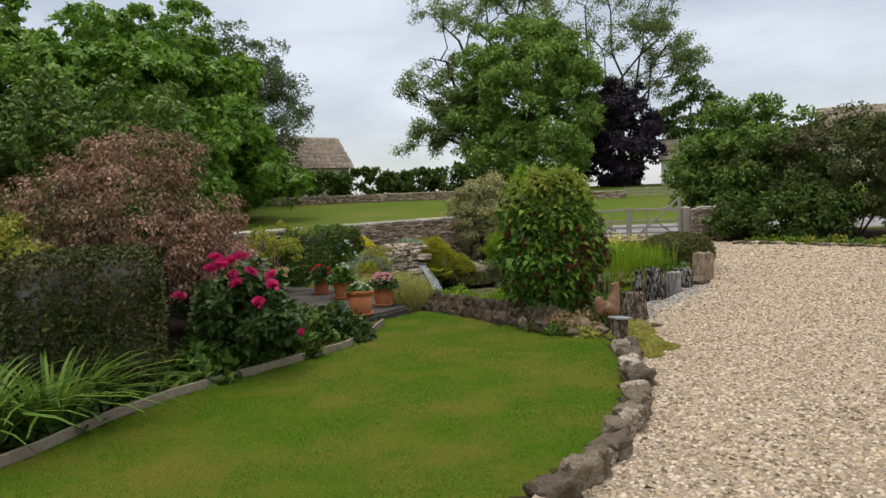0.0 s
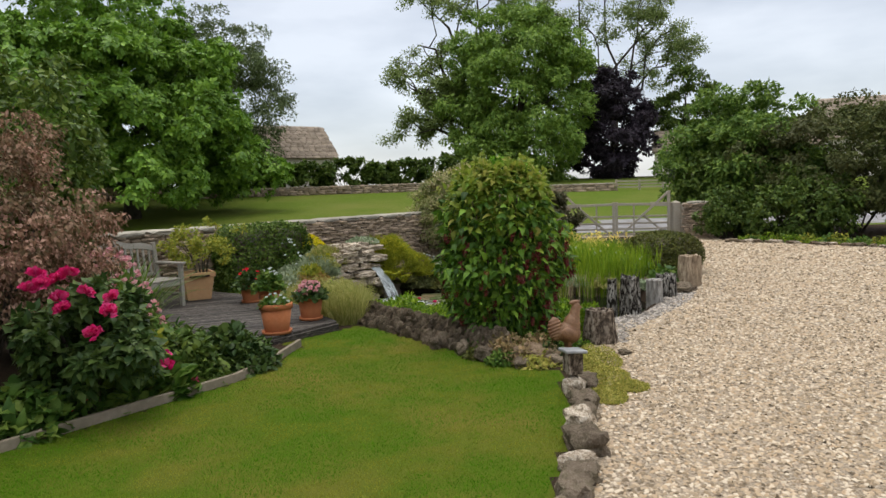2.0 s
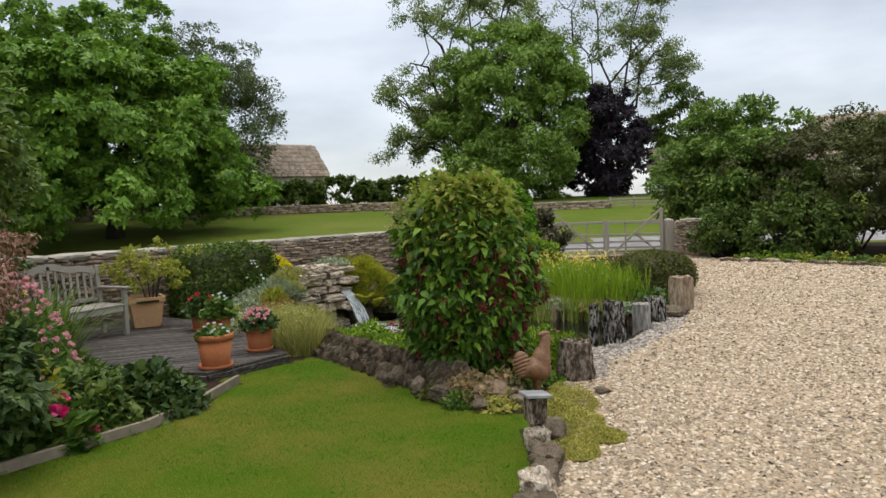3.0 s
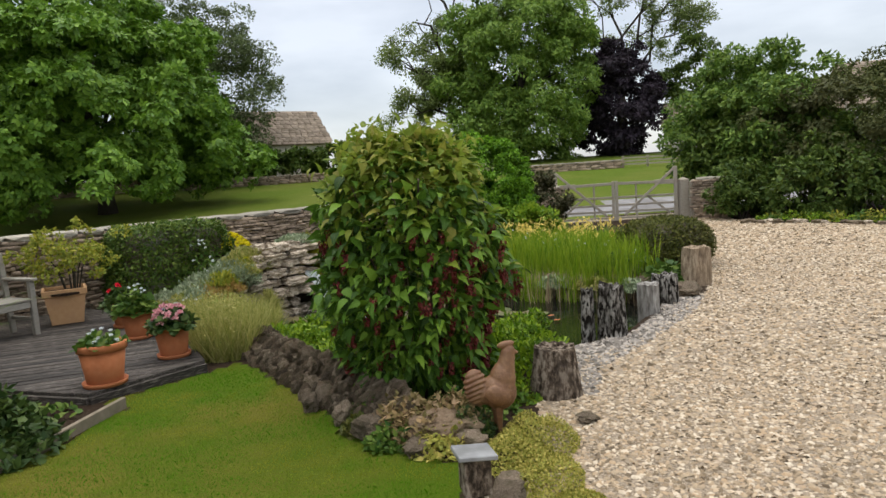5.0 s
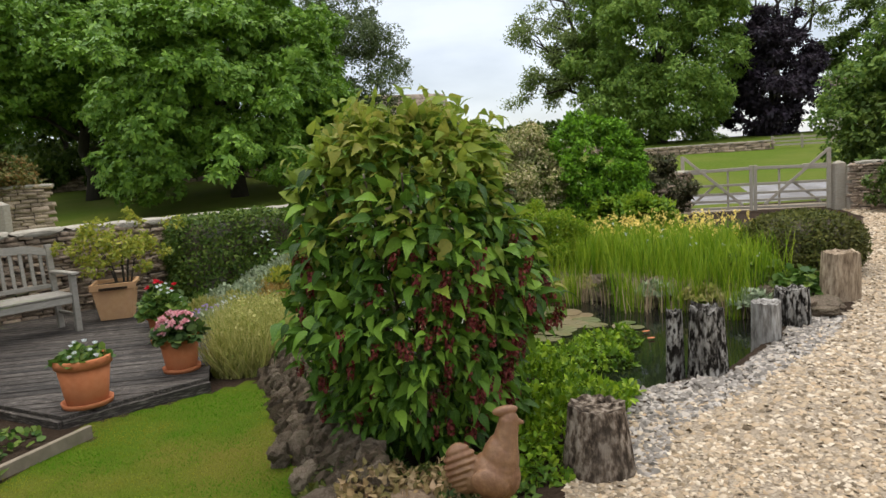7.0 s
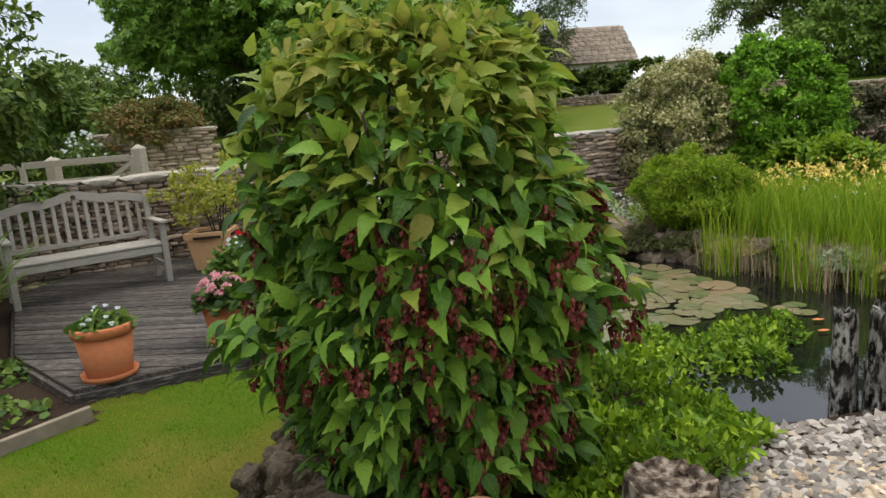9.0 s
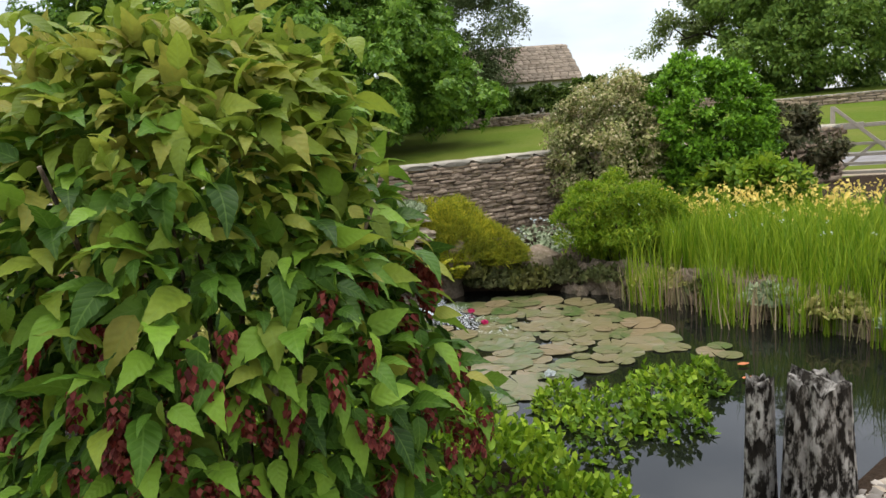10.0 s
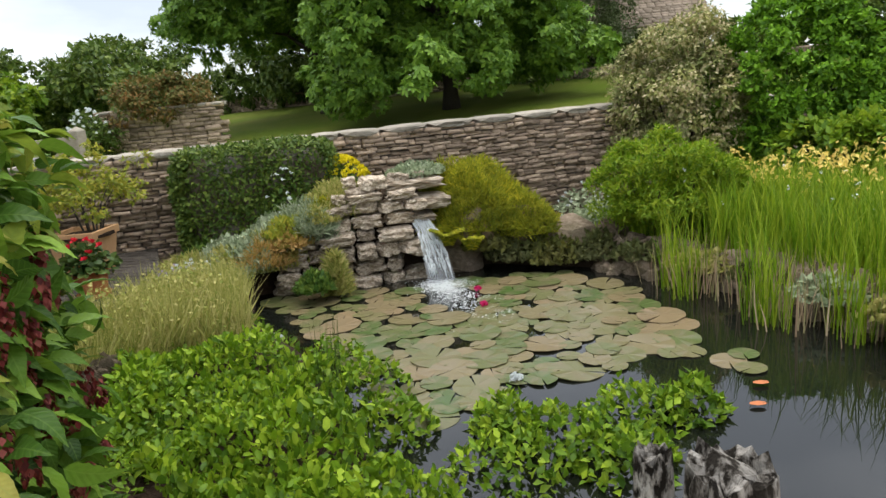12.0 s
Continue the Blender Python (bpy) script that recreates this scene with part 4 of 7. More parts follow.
# the tall border on the house side of the lawn
rust = shrub("weeping_shrub", -3.5, 7.7, 0.0, (1.25, 1.1, 1.12), "rusty pink weeping shrub in flower", G_pinkbrown, 34000, 0.045, 104, 140, centre=1.35, droop=1.0, clump=0.22)
shrub("yellow_shrub", -4.15, 6.2, 0.0, (0.5, 0.5, 0.8), "yellow-green rounded shrub at the border", G_yellow, 7000, 0.05, 105, 50, centre=1.0)
shrub("border_tree", -5.2, 10.2, 0.0, (1.9, 1.3, 1.5), "bright green small tree behind the border", G_laurel, 16000, 0.1, 106, 90, centre=2.1, clump=0.24, ragged=0.3, category="tree")
shrub("border_tree", -7.6, 9.4, 0.0, (1.9, 1.5, 1.7), "fresh green small tree behind the border", G_laurel, 14000, 0.1, 107, 90, centre=2.0, clump=0.24, ragged=0.3, category="tree")
shrub("border_shrub", -3.75, 8.75, 0.0, (0.6, 0.6, 0.85), "dark green leafy shrub in the border", G_dark, 7000, 0.08, 108, 50, centre=0.85)

# peonies
peony = shrub("peony_bush", -2.0, 6.75, 0.0, (0.5, 0.45, 0.46), "dark green peony bush with crimson blooms", G_bed2, 6500, 0.09, 110, 50, centre=0.52, category="plant")


def bloom_mesh(name, petals, radius, material, seed, cup=0.8):
    q = rng(seed)
    d = unit(np.column_stack([q.normal(size=(petals, 2)), np.abs(q.normal(size=petals)) + cup * 0.3]))
    P = d * radius * 0.35 * q.random((petals, 1))
    V, T = spread(ROUND[0], ROUND[1], P, d, unit(np.cross(d, q.normal(size=(petals, 3)))), np.stack([np.full(petals, radius), np.full(petals, radius * 0.9), np.full(petals, radius * 2.0)], 1))
    me = tri_mesh(name, V, T)
    me.materials.append(material)
    return me


bloom = bloom_mesh("bloom", 46, 0.062, F_peony, 111)
for bx, by, bz in ((-2.12, 6.35, 1.12), (-1.89, 6.35, 1.12), (-2.17, 6.33, 1.02), (-1.97, 6.35, 0.95), (-1.99, 6.4, 1.08), (-2.05, 6.3, 1.06), (-1.82, 6.42, 0.97), (-1.62, 6.4, 0.93), (-2.46, 6.3, 0.78), (-1.73, 6.3, 0.7), (-1.5, 6.5, 0.5), (-1.58, 6.25, 0.86), (-1.93, 6.3, 0.88)):
    ob = new("bloom", bloom)
    ob.parent = peony
    ob.matrix_parent_inverse = Matrix.Identity(4)
    ob.matrix_basis = Matrix.LocRotScale((bx + 2.0, by - 6.75, bz), Euler((0.5 * random.random(), 0.5 * random.random(), 6 * random.random())), (1, 1, 0.9))


def strap_plant(name, x, y, z, n, height, width, label, seed, material=G_strap, lean=0.5, radius=0.22, category="plant", flowers=None):
    """Arching strap leaves from one crown."""
    q = rng(seed)
    ob = thing(name, x, y, z, label, category)
    V, T = [], []
    for k in range(n):
        a, rr = q.random() * 2 * math.pi, radius * math.sqrt(q.random())
        out = np.array([math.cos(a), math.sin(a)])
        side = np.array([-out[1], out[0]])
        h, arch, w = height * q.uniform(0.65, 1.1), lean * q.uniform(0.3, 1.4), width * q.uniform(0.7, 1.2)
        base = out * rr
        first = len(V)
        for s in range(6):
            t = s / 5
            c = base + out * (arch * h * t ** 1.8)
            zz = h * (t - 0.45 * arch * t ** 3)
            ww = w * (1 - t) ** 0.6 * 0.5 if s else w * 0.35
            for sg in (-1, 1):
                V.append((c[0] + side[0] * ww * sg, c[1] + side[1] * ww * sg, max(zz, 0.01) + 0.15 * ww))
        for s in range(5):
            i = first + 2 * s
            T += [(i, i + 1, i + 3), (i, i + 3, i + 2)]
    own = min(50, n // 2)
    for k in range(own):
        finish("leaf", tri_mesh("leaf", V[12 * k:12 * k + 12], T[:10]), material, ob)
    lf = finish("leaves", tri_mesh("leaves", V[12 * own:], T[:10 * (n - own)]), material, ob)
    lf["kind"] = "stuff"
    if flowers:
        mt, count, fr = flowers
        fm = bloom_mesh("flower", 10, fr, mt, seed + 1)
        for k in range(count):
            f = new("flower", fm)
            f.parent = ob
            f.matrix_basis = pose(q.normal() * radius, q.normal() * radius, height * q.uniform(0.65, 0.98))
    return ob


strap_plant("day_lily", -2.95, 5.0, 0, 150, 0.76, 0.045, "arching green strap-leaved day lily at the lawn edge", 112, lean=1.2, radius=0.22)
strap_plant("day_lily", -3.3, 4.55, 0, 140, 0.78, 0.045, "arching green strap-leaved day lily at the lawn edge", 113, lean=1.2, radius=0.25)
strap_plant("day_lily", -3.2, 9.3, 0, 120, 1.15, 0.04, "tall green strap-leaved clump with yellow flowers", 114, lean=0.55, radius=0.35, flowers=(F_yellow, 6, 0.035))
strap_plant("day_lily", -2.8, 9.2, 0, 130, 1.15, 0.035, "arching green strap leaves beside the deck", 115, lean=0.7, radius=0.2)


def low_plant(name, x, y, rx, ry, h, label, material, n, size, seed, template=ROUND, z=None, flowers=None, droop=0.1, category="plant", jitter=0.8, singles=0):
    """A low mound of leaves on the soil, with blooms where it flowers."""
    q = rng(seed)
    z = float(ground_z(x, y)) if z is None else z
    ob = thing(name, x, y, z, label, category)
    a, rr = q.random(n) * 2 * math.pi, np.sqrt(q.random(n))
    dome = h * (1 - rr ** 2.2) * (0.75 + 0.35 * np.sin(a * 3 + seed) * rr)
    f = q.random(n) ** 0.5
    P = np.stack([rx * rr * np.cos(a), ry * rr * np.sin(a), np.maximum(dome * f, 0.01)], 1)
    N = unit(np.stack([np.cos(a) * rr, np.sin(a) * rr, np.full(n, 0.9)], 1))
    foliage("leaves", P[singles:], N[singles:], size, material, q, template, droop, ob, jitter)
    if singles:
        lm = tri_mesh("leaf", template[0], template[1], True)
        lm.materials.append(material)
        for k in range(singles):
            ax = (Vector(N[k]) * 0.6 + Vector((q.normal(), q.normal(), q.normal() - 0.2)) * jitter).normalized()
            up = Vector(N[k]) + Vector((0, 0, 0.8))
            zax = (up - ax * ax.dot(up)).normalized()
            lf = new("leaf", lm)
            lf.parent = ob
            lf.matrix_basis = Matrix.Translation(P[k]) @ Matrix((ax, zax.cross(ax), zax)).transposed().to_4x4() @ Matrix.Scale(size * q.uniform(0.7, 1.3), 4)
    if flowers:
        mt, count, fr = flowers
        fm = bloom_mesh("flower", 12, fr, mt, seed + 1)
        for k in range(count):
            aa, r2 = q.random() * 6.3, math.sqrt(q.random()) * 0.9
            fl = new("flower", fm)
            fl.parent = ob
            fl.matrix_basis = pose(rx * r2 * math.cos(aa), ry * r2 * math.sin(aa), h * (1 - r2 ** 2.2) * 0.95 + 0.02, q.normal() * 20, q.normal() * 20, 0)
    return ob


for k, (bx, by, rx, ry, h, mt, sz, nn) in enumerate((
        (-2.6, 5.75, 0.32, 0.3, 0.38, G_bed, 0.12, 500), (-2.2, 6.2, 0.34, 0.3, 0.42, G_bed, 0.13, 500), (-1.85, 6.75, 0.3, 0.25, 0.34, G_bed, 0.1, 500), (-1.45, 7.5, 0.38, 0.35, 0.6, G_dark, 0.09, 1300),
        (-1.2, 7.95, 0.3, 0.4, 0.5, G_bed2, 0.09, 1000), (-1.75, 7.9, 0.45, 0.45, 0.55, G_bed, 0.1, 1100), (-1.6, 8.5, 0.3, 0.3, 0.16, G_bed, 0.05, 120), (-1.2, 8.6, 0.2, 0.2, 0.12, G_bed, 0.05, 70),
        (-2.2, 8.6, 0.4, 0.4, 0.5, G_dark, 0.09, 900), (-2.05, 9.1, 0.3, 0.2, 0.12, G_bed, 0.06, 140), (-3.0, 5.5, 0.4, 0.3, 0.5, G_bed2, 0.11, 700))):
    low_plant("border_plant", bx - 0.13, by + 0.11, rx, ry, h, "leafy green border plant behind the timber edging", mt, nn, sz, 120 + k, HEART if k in (0, 1, 3, 5, 8, 10) else ROUND, singles=60)
# dark-leaved filler mounds, added to stand in for the shade between the lily leaves
low_plant("border_plant", -3.15, 5.0, 0.5, 0.4, 0.3, "dark filler leaves added for the shaded gaps under the day lilies", G_bed2, 900, 0.09, 137, LEAF)
low_plant("border_plant", -3.7, 4.5, 0.5, 0.4, 0.3, "dark filler leaves added for the shaded gaps under the day lilies", G_bed2, 900, 0.09, 138, LEAF)
low_plant("border_plant", -1.14, 8.0, 0.26, 0.36, 0.42, "leafy green plant spilling over the timber edging", G_bed2, 800, 0.08, 139, LEAF, singles=40)
low_plant("border_plant", -1.6, 7.5, 0.28, 0.26, 0.4, "leafy green plant spilling over the timber edging", G_bed, 700, 0.08, 140, LEAF, singles=40)
low_plant("golden_shrub", -1.9, 7.25, 0.34, 0.3, 0.82, "golden yellow-leaved small shrub among the peonies", G_yellow, 1100, 0.06, 133)
low_plant("pink_flowers", -2.5, 8.1, 0.62, 0.5, 1.22, "tall pink flowering plant in the border", G_bed, 1800, 0.08, 134, LEAF, flowers=(F_pink, 110, 0.032))
low_plant("pink_peony", -1.58, 7.2, 0.2, 0.2, 0.38, "pink peony leaning over the edging", G_bed, 260, 0.11, 135, flowers=(F_peony, 3, 0.06))
low_plant("red_salvia", -1.98, 6.6, 0.1, 0.1, 0.25, "small plant with orange-red flower spikes", G_bed, 80, 0.06, 136, flowers=(F_red, 7, 0.02))

# timber lawn edging
edging = tagged(new("timber_edging"), "weathered timber boards edging the lawn", "edging")
pts = [(-3.4, 3.1), (-2.78, 4.5), (-2.6, 5.2), (-2.34, 5.78), (-1.86, 6.46), (-1.12, 7.5), (-0.95, 8.0), (-0.82, 8.86)]
for (x0, y0), (x1, y1) in zip(pts, pts[1:]):
    ln, an = math.hypot(x1 - x0, y1 - y0), math.degrees(math.atan2(y1 - y0, x1 - x0))
    bm = bmesh.new()
    box(bm, 0, ln + 0.01, 0.0, 0.036, -0.1, 0.075, bevel=0.005)
    ob = part("board", bm, M_edging, edging)
    ob.matrix_basis = pose(x0, y0, 0, 0, 0, an)

# stones along the gravel, each lying by itself
q = rng(140)
rocks = [rock_mesh("border_rock", 150 + k, 3, 0.42, 0.72) for k in range(7)]
for k, m in enumerate(rocks):
    m.materials.append(M_rock if k in (1, 5) else M_reedrock)
path = [(1.84, 7.12), (1.7, 6.4), (1.52, 5.5), (1.32, 4.8), (1.08, 4.32), (0.76, 3.8), (0.46, 3.42), (0.1, 3.0), (-0.5, 2.4), (-1.1, 1.6)]
k = 0
for (x0, y0), (x1, y1) in zip(path, path[1:]):
    ln, along = math.hypot(x1 - x0, y1 - y0), math.atan2(y1 - y0, x1 - x0)
    run = 0.0
    while run < ln - 0.06:
        sz = min(q.uniform(0.15, 0.3), ln - run + 0.04)
        f = (run + sz / 2) / ln
        x, y = x0 + (x1 - x0) * f + q.normal() * 0.02, y0 + (y1 - y0) * f + q.normal() * 0.02
        hi = q.uniform(0.12, 0.24)
        ob = new("border_rock", rocks[k % 7])
        ob.matrix_basis = Matrix.LocRotScale((x, y, hi * 0.2), Euler((q.normal() * 0.12, q.normal() * 0.12, along + q.normal() * 0.2)), (sz * 1.08, q.uniform(0.15, 0.22), hi))
        tagged(ob, "rough lichened limestone rock edging the lawn", "rock", "rocks along the lawn")
        k += 1
        run += sz
for x, y, s, h in ((1.12, 8.0, 0.26, 0.14), (1.42, 7.7, 0.2, 0.09), (1.15, 8.02, 0.16, 0.1), (1.72, 7.74, 0.18, 0.1), (0.9, 8.25, 0.16, 0.14), (0.62, 8.55, 0.14, 0.13), (2.45, 8.05, 0.16, 0.04), (1.9, 7.2, 0.2, 0.05), (4.5, 12.35, 0.3, 0.1), (4.62, 12.65, 0.36, 0.12), (4.3, 12.45, 0.3, 0.2)):
    ob = new("border_rock", rocks[(2, 3, 4, 6)[k % 4]])
    ob.matrix_basis = Matrix.LocRotScale((x, y, float(ground_z(x, y)) + h * 0.4), Euler((0.1, 0.1, q.random() * 6)), (s, s * 0.75, h))
    tagged(ob, "weathered limestone rock among low plants", "rock", "rocks round the pond")
    k += 1

boulder_me = rock_mesh("border_rock", 158, 4, 0.4, 0.5)
boulder_me.materials.append(M_boulder)
ob = new("border_rock", boulder_me)
ob.matrix_basis = Matrix.LocRotScale((1.55, 7.9, 0.05), Euler((0.1, 0.05, 0.4)), (0.44, 0.32, 0.2))
tagged(ob, "brown rounded boulder beside the rooster", "rock", "rocks round the pond")

# bank of upright dark stones between lawn and pond bed
bank = tagged(new("stone_bank"), "low bank of dark mossy stones at the lawn's end", "rockery")
bank_rocks = [rock_mesh("stone", 170 + k, 2, 0.5, 0.6) for k in range(5)]
for k2, m in enumerate(bank_rocks):
    m.materials.append(M_reedrock if k2 % 2 else M_darkrock)
line = [(-0.4, 10.45), (-0.12, 10.0), (0.32, 9.3), (0.66, 8.76), (0.95, 8.3), (1.2, 8.0)]
for (x0, y0), (x1, y1) in zip(line, line[1:]):
    for f in np.arange(0, 1, 0.045):
        for row in range(4):
            ob = new("stone", bank_rocks[k % 5])
            ob.parent = bank
            s = q.uniform(0.07, 0.14)
            x, y = x0 + (x1 - x0) * f + 0.045 * row + q.normal() * 0.03, y0 + (y1 - y0) * f + 0.05 * row + q.normal() * 0.03
            ob.matrix_basis = Matrix.LocRotScale((x, y, float(ground_z(x, y)) + 0.02 + 0.055 * row), Euler((q.normal() * 0.4, q.normal() * 0.4, math.atan2(y1 - y0, x1 - x0) + 1.57 + q.normal() * 0.4)), (s, s * 0.3, s * q.uniform(0.8, 1.3)))
            k += 1
for kk, (x, y, rx, h, mt) in enumerate(((1.75, 8.35, 0.3, 0.2, G_bed), (1.2, 8.3, 0.28, 0.22, G_bed), (2.0, 8.6, 0.25, 0.15, G_marsh), (1.55, 7.75, 0.2, 0.16, G_sedum), (1.05, 8.1, 0.14, 0.1, G_hedge), (0.55, 10.0, 0.35, 0.2, G_marsh), (0.95, 9.4, 0.3, 0.2, G_marsh), (1.12, 8.45, 0.24, 0.2, G_bed2), (0.0, 10.5, 0.35, 0.25, G_marsh), (0.4, 10.4, 0.5, 0.25, G_marsh), (1.32, 8.05, 0.26, 0.3, G_tan), (1.0, 8.3, 0.16, 0.12, G_olive), (1.62, 8.05, 0.24, 0.3, G_tan), (0.2, 10.2, 0.25, 0.2, G_marsh), (1.3, 8.2, 0.22, 0.2, G_tan), (1.42, 7.88, 0.2, 0.22, G_tan), (1.7, 7.95, 0.16, 0.2, G_bed2), (1.25, 7.85, 0.16, 0.14, G_bed))):
    low_plant("ground_cover", x, y, rx, rx, h, "low dry and green ground cover over the stones", mt, 700, 0.045, 180 + kk, LEAF)

# ---- deck, bench, pots ----
DECK_TOP = 0.07
DECK = [(-0.58, 9.86), (-1.18, 9.02), (-2.3, 9.35), (-4.3, 10.6), (-4.75, 11.5), (-3.4, 13.1), (-2.2, 12.3), (-1.3, 11.2)]
deck = thing("deck", 0, 0, 0, "weathered grey timber deck with worn boards", "deck", turn=20)
c20, s20 = math.cos(radians(20)), math.sin(radians(20))
local = [(x * c20 + y * s20, -x * s20 + y * c20) for x, y in DECK]
v = min(p[1] for p in local)
vmax = max(p[1] for p in local)
while v < vmax:
    ends = []
    for level in (v + 0.002, v + 0.11):
        cuts = sorted(x0 + (level - y0) * (x1 - x0) / (y1 - y0) for (x0, y0), (x1, y1) in zip(local, local[1:] + local[:1]) if (y0 > level) != (y1 > level))
        if len(cuts) >= 2:
            ends.append((cuts[0], cuts[-1], level))
    if len(ends) == 2:
        bm = bmesh.new()
        (xa, xb, ya), (xc, xd, yb) = ends
        top = DECK_TOP + random.uniform(-0.002, 0.003)
        low4 = [bm.verts.new((px3, py3, DECK_TOP - 0.028)) for px3, py3 in ((xa, ya), (xb, ya), (xd, yb), (xc, yb))]
        top4 = [bm.verts.new((px3, py3, top)) for px3, py3 in ((xa, ya), (xb, ya), (xd, yb), (xc, yb))]
        bm.faces.new(low4[::-1])
        bm.faces.new(top4)
        for j in range(4):
            bm.faces.new((low4[j], low4[(j + 1) % 4], top4[(j + 1) % 4], top4[j]))
        bmesh.ops.bevel(bm, geom=[e for e in bm.edges if e.verts[0] in top4 and e.verts[1] in top4], offset=0.004, segments=1, affect="EDGES")
        part("plank", bm, M_deck, deck)
    v += 0.12
for (x0, y0), (x1, y1) in zip(local, local[1:4]):
    ln, an = math.hypot(x1 - x0, y1 - y0), math.degrees(math.atan2(y1 - y0, x1 - x0))
    bm = bmesh.new()
    box(bm, 0, ln, -0.012, 0.03, -0.2, DECK_TOP - 0.03, bevel=0.004)
    ob = part("joist", bm, M_deck, deck)
    ob.matrix_basis = pose(x0, y0, 0, 0, 0, an + 0.0)


def bench(x, y, z, turn):
    ob = thing("garden_bench", x, y, z, "silvered teak garden bench with arched back rail", "bench", turn=turn)
    L = 1.42

    def piece(name, *boxes, m=None):
        bm = bmesh.new()
        for bxs in boxes:
            box(bm, *bxs, m=m, bevel=0.006)
        return part(name, bm, M_silver, ob)

    for lx in (-L, -0.06):
        piece("leg", (lx, lx + 0.06, 0, 0.06, 0, 0.61))
        bm = bmesh.new()
        box(bm, lx, lx + 0.06, 0, 0.05, 0, 0.93, bevel=0.006)
        lg = part("leg", bm, M_silver, ob)
        lg.matrix_basis = pose(0, 0.44, 0, -6, 0, 0)
        piece("arm", (lx - 0.01, lx + 0.075, -0.04, 0.5, 0.61, 0.64))
        piece("stretcher", (lx + 0.015, lx + 0.045, 0.06, 0.45, 0.16, 0.2))
    for k in range(5):
        piece("seat_slat", (-L + 0.03, -0.03, 0.01 + k * 0.09, 0.085 + k * 0.09, 0.39, 0.415))
    piece("seat_rail", (-L + 0.06, -0.06, 0.02, 0.05, 0.31, 0.385))
    back = pose(0, 0.455, 0.0, -6, 0, 0)
    piece("back_rail", (-L + 0.06, -0.06, 0.0, 0.035, 0.45, 0.5), m=back)
    for k in range(13):
        xx = -L + 0.12 + k * (L - 0.24) / 12
        t = (xx + L / 2) / (L / 2)
        piece("back_slat", (xx - 0.02, xx + 0.02, 0.008, 0.026, 0.49, 0.86 + 0.07 * (math.cos(t * math.pi) * 0.5 + 0.5)), m=back)
    bm = bmesh.new()
    cols = []
    for k in range(25):
        xx = -L + 0.06 + (L - 0.12) * k / 24
        t = (xx + L / 2) / (L / 2)
        top = 0.9 + 0.085 * (math.cos(t * math.pi) * 0.5 + 0.5) + 0.015 * math.cos(t * 3 * math.pi)
        cols.append([bm.verts.new(back @ Vector(p)) for p in ((xx, -0.004, top - 0.085), (xx, 0.04, top - 0.085), (xx, 0.04, top), (xx, -0.004, top))])
    for a, b2 in zip(cols, cols[1:]):
        for j in range(4):
            bm.faces.new((a[j], b2[j], b2[(j + 1) % 4], a[(j + 1) % 4]))
    bm.faces.new(cols[0][::-1])
    bm.faces.new(cols[-1])
    bmesh.ops.recalc_face_normals(bm, faces=bm.faces)
    part("top_rail", bm, M_silver, ob)
    bm = bmesh.new()
    bmesh.ops.create_cone(bm, cap_ends=True, segments=14, radius1=0.025, radius2=0.02, depth=0.012, matrix=back @ Matrix.Translation((-L / 2, -0.008, 0.94)) @ Matrix.Rotation(radians(90), 4, "X"))
    part("medallion", bm, M_bark, ob, "dark round disc on the top rail")
    return ob


bench(-3.0, 11.46, DECK_TOP, 63)


def pot(x, y, z, rad, h, label, name="terracotta_pot", material=None, seg=28, turn=0):
    ob = thing(name, x, y, z, label, "pot", "pots on the deck", turn)
    material = material or M_terracotta
    bm = bmesh.new()
    lathe(bm, [(rad * 0.68, 0.0), (rad * 0.7, 0.004), (rad * 0.92, h * 0.86), (rad * 0.78, h * 0.86), (rad * 0.6, 0.03)], seg)
    part("body", bm, material, ob, smooth=seg > 8)
    bm = bmesh.new()
    lathe(bm, [(rad * 0.92, h * 0.82), (rad * 0.99, h * 0.83), (rad * 1.0, h * 0.99), (rad * 0.97, h), (rad * 0.87, h), (rad * 0.85, h * 0.83)], seg)
    part("rim", bm, material, ob, smooth=seg > 8)
    bm = bmesh.new()
    lathe(bm, [(rad * 0.84, h * 0.84), (rad * 0.84, h * 0.9), (rad * 0.4, h * 0.92)], 14)
    part("soil", bm, M_soil, ob)
    if seg > 8:
        bm = bmesh.new()
        lathe(bm, [(rad * 0.7, -0.002), (rad * 0.86, 0.0), (rad * 0.9, 0.035), (rad * 0.85, 0.035), (rad * 0.7, 0.01)], seg)
        part("saucer", bm, material, ob, smooth=True)
    return ob


pot(-1.17, 9.27, DECK_TOP + 0.002, 0.19, 0.34, "round terracotta pot of faded pansies on the deck")
pot(-0.93, 10.06, DECK_TOP + 0.002, 0.165, 0.3, "round terracotta pot with pink and red flowers")
pot(-1.66, 10.95, DECK_TOP + 0.002, 0.16, 0.29, "round terracotta pot with trailing green leaves")
pot(-2.1, 11.6, DECK_TOP + 0.002, 0.15, 0.26, "round terracotta pot with dark foliage and red flowers")
pot(-3.06, 12.12, DECK_TOP + 0.002, 0.34, 0.42, "square sandy terracotta planter with a moulded rim", "square_planter", M_sand, 4, 75)
low_plant("pansies", -1.17, 9.27, 0.18, 0.18, 0.12, "faded cream pansies with grey-green leaves", G_bed, 220, 0.05, 201, z=0.38, flowers=(F_white, 8, 0.02))
low_plant("pot_flowers", -0.93, 10.06, 0.2, 0.2, 0.2, "pink and red flowers over dark leaves", G_bed2, 300, 0.07, 202, z=0.34, flowers=(F_pink, 26, 0.03))
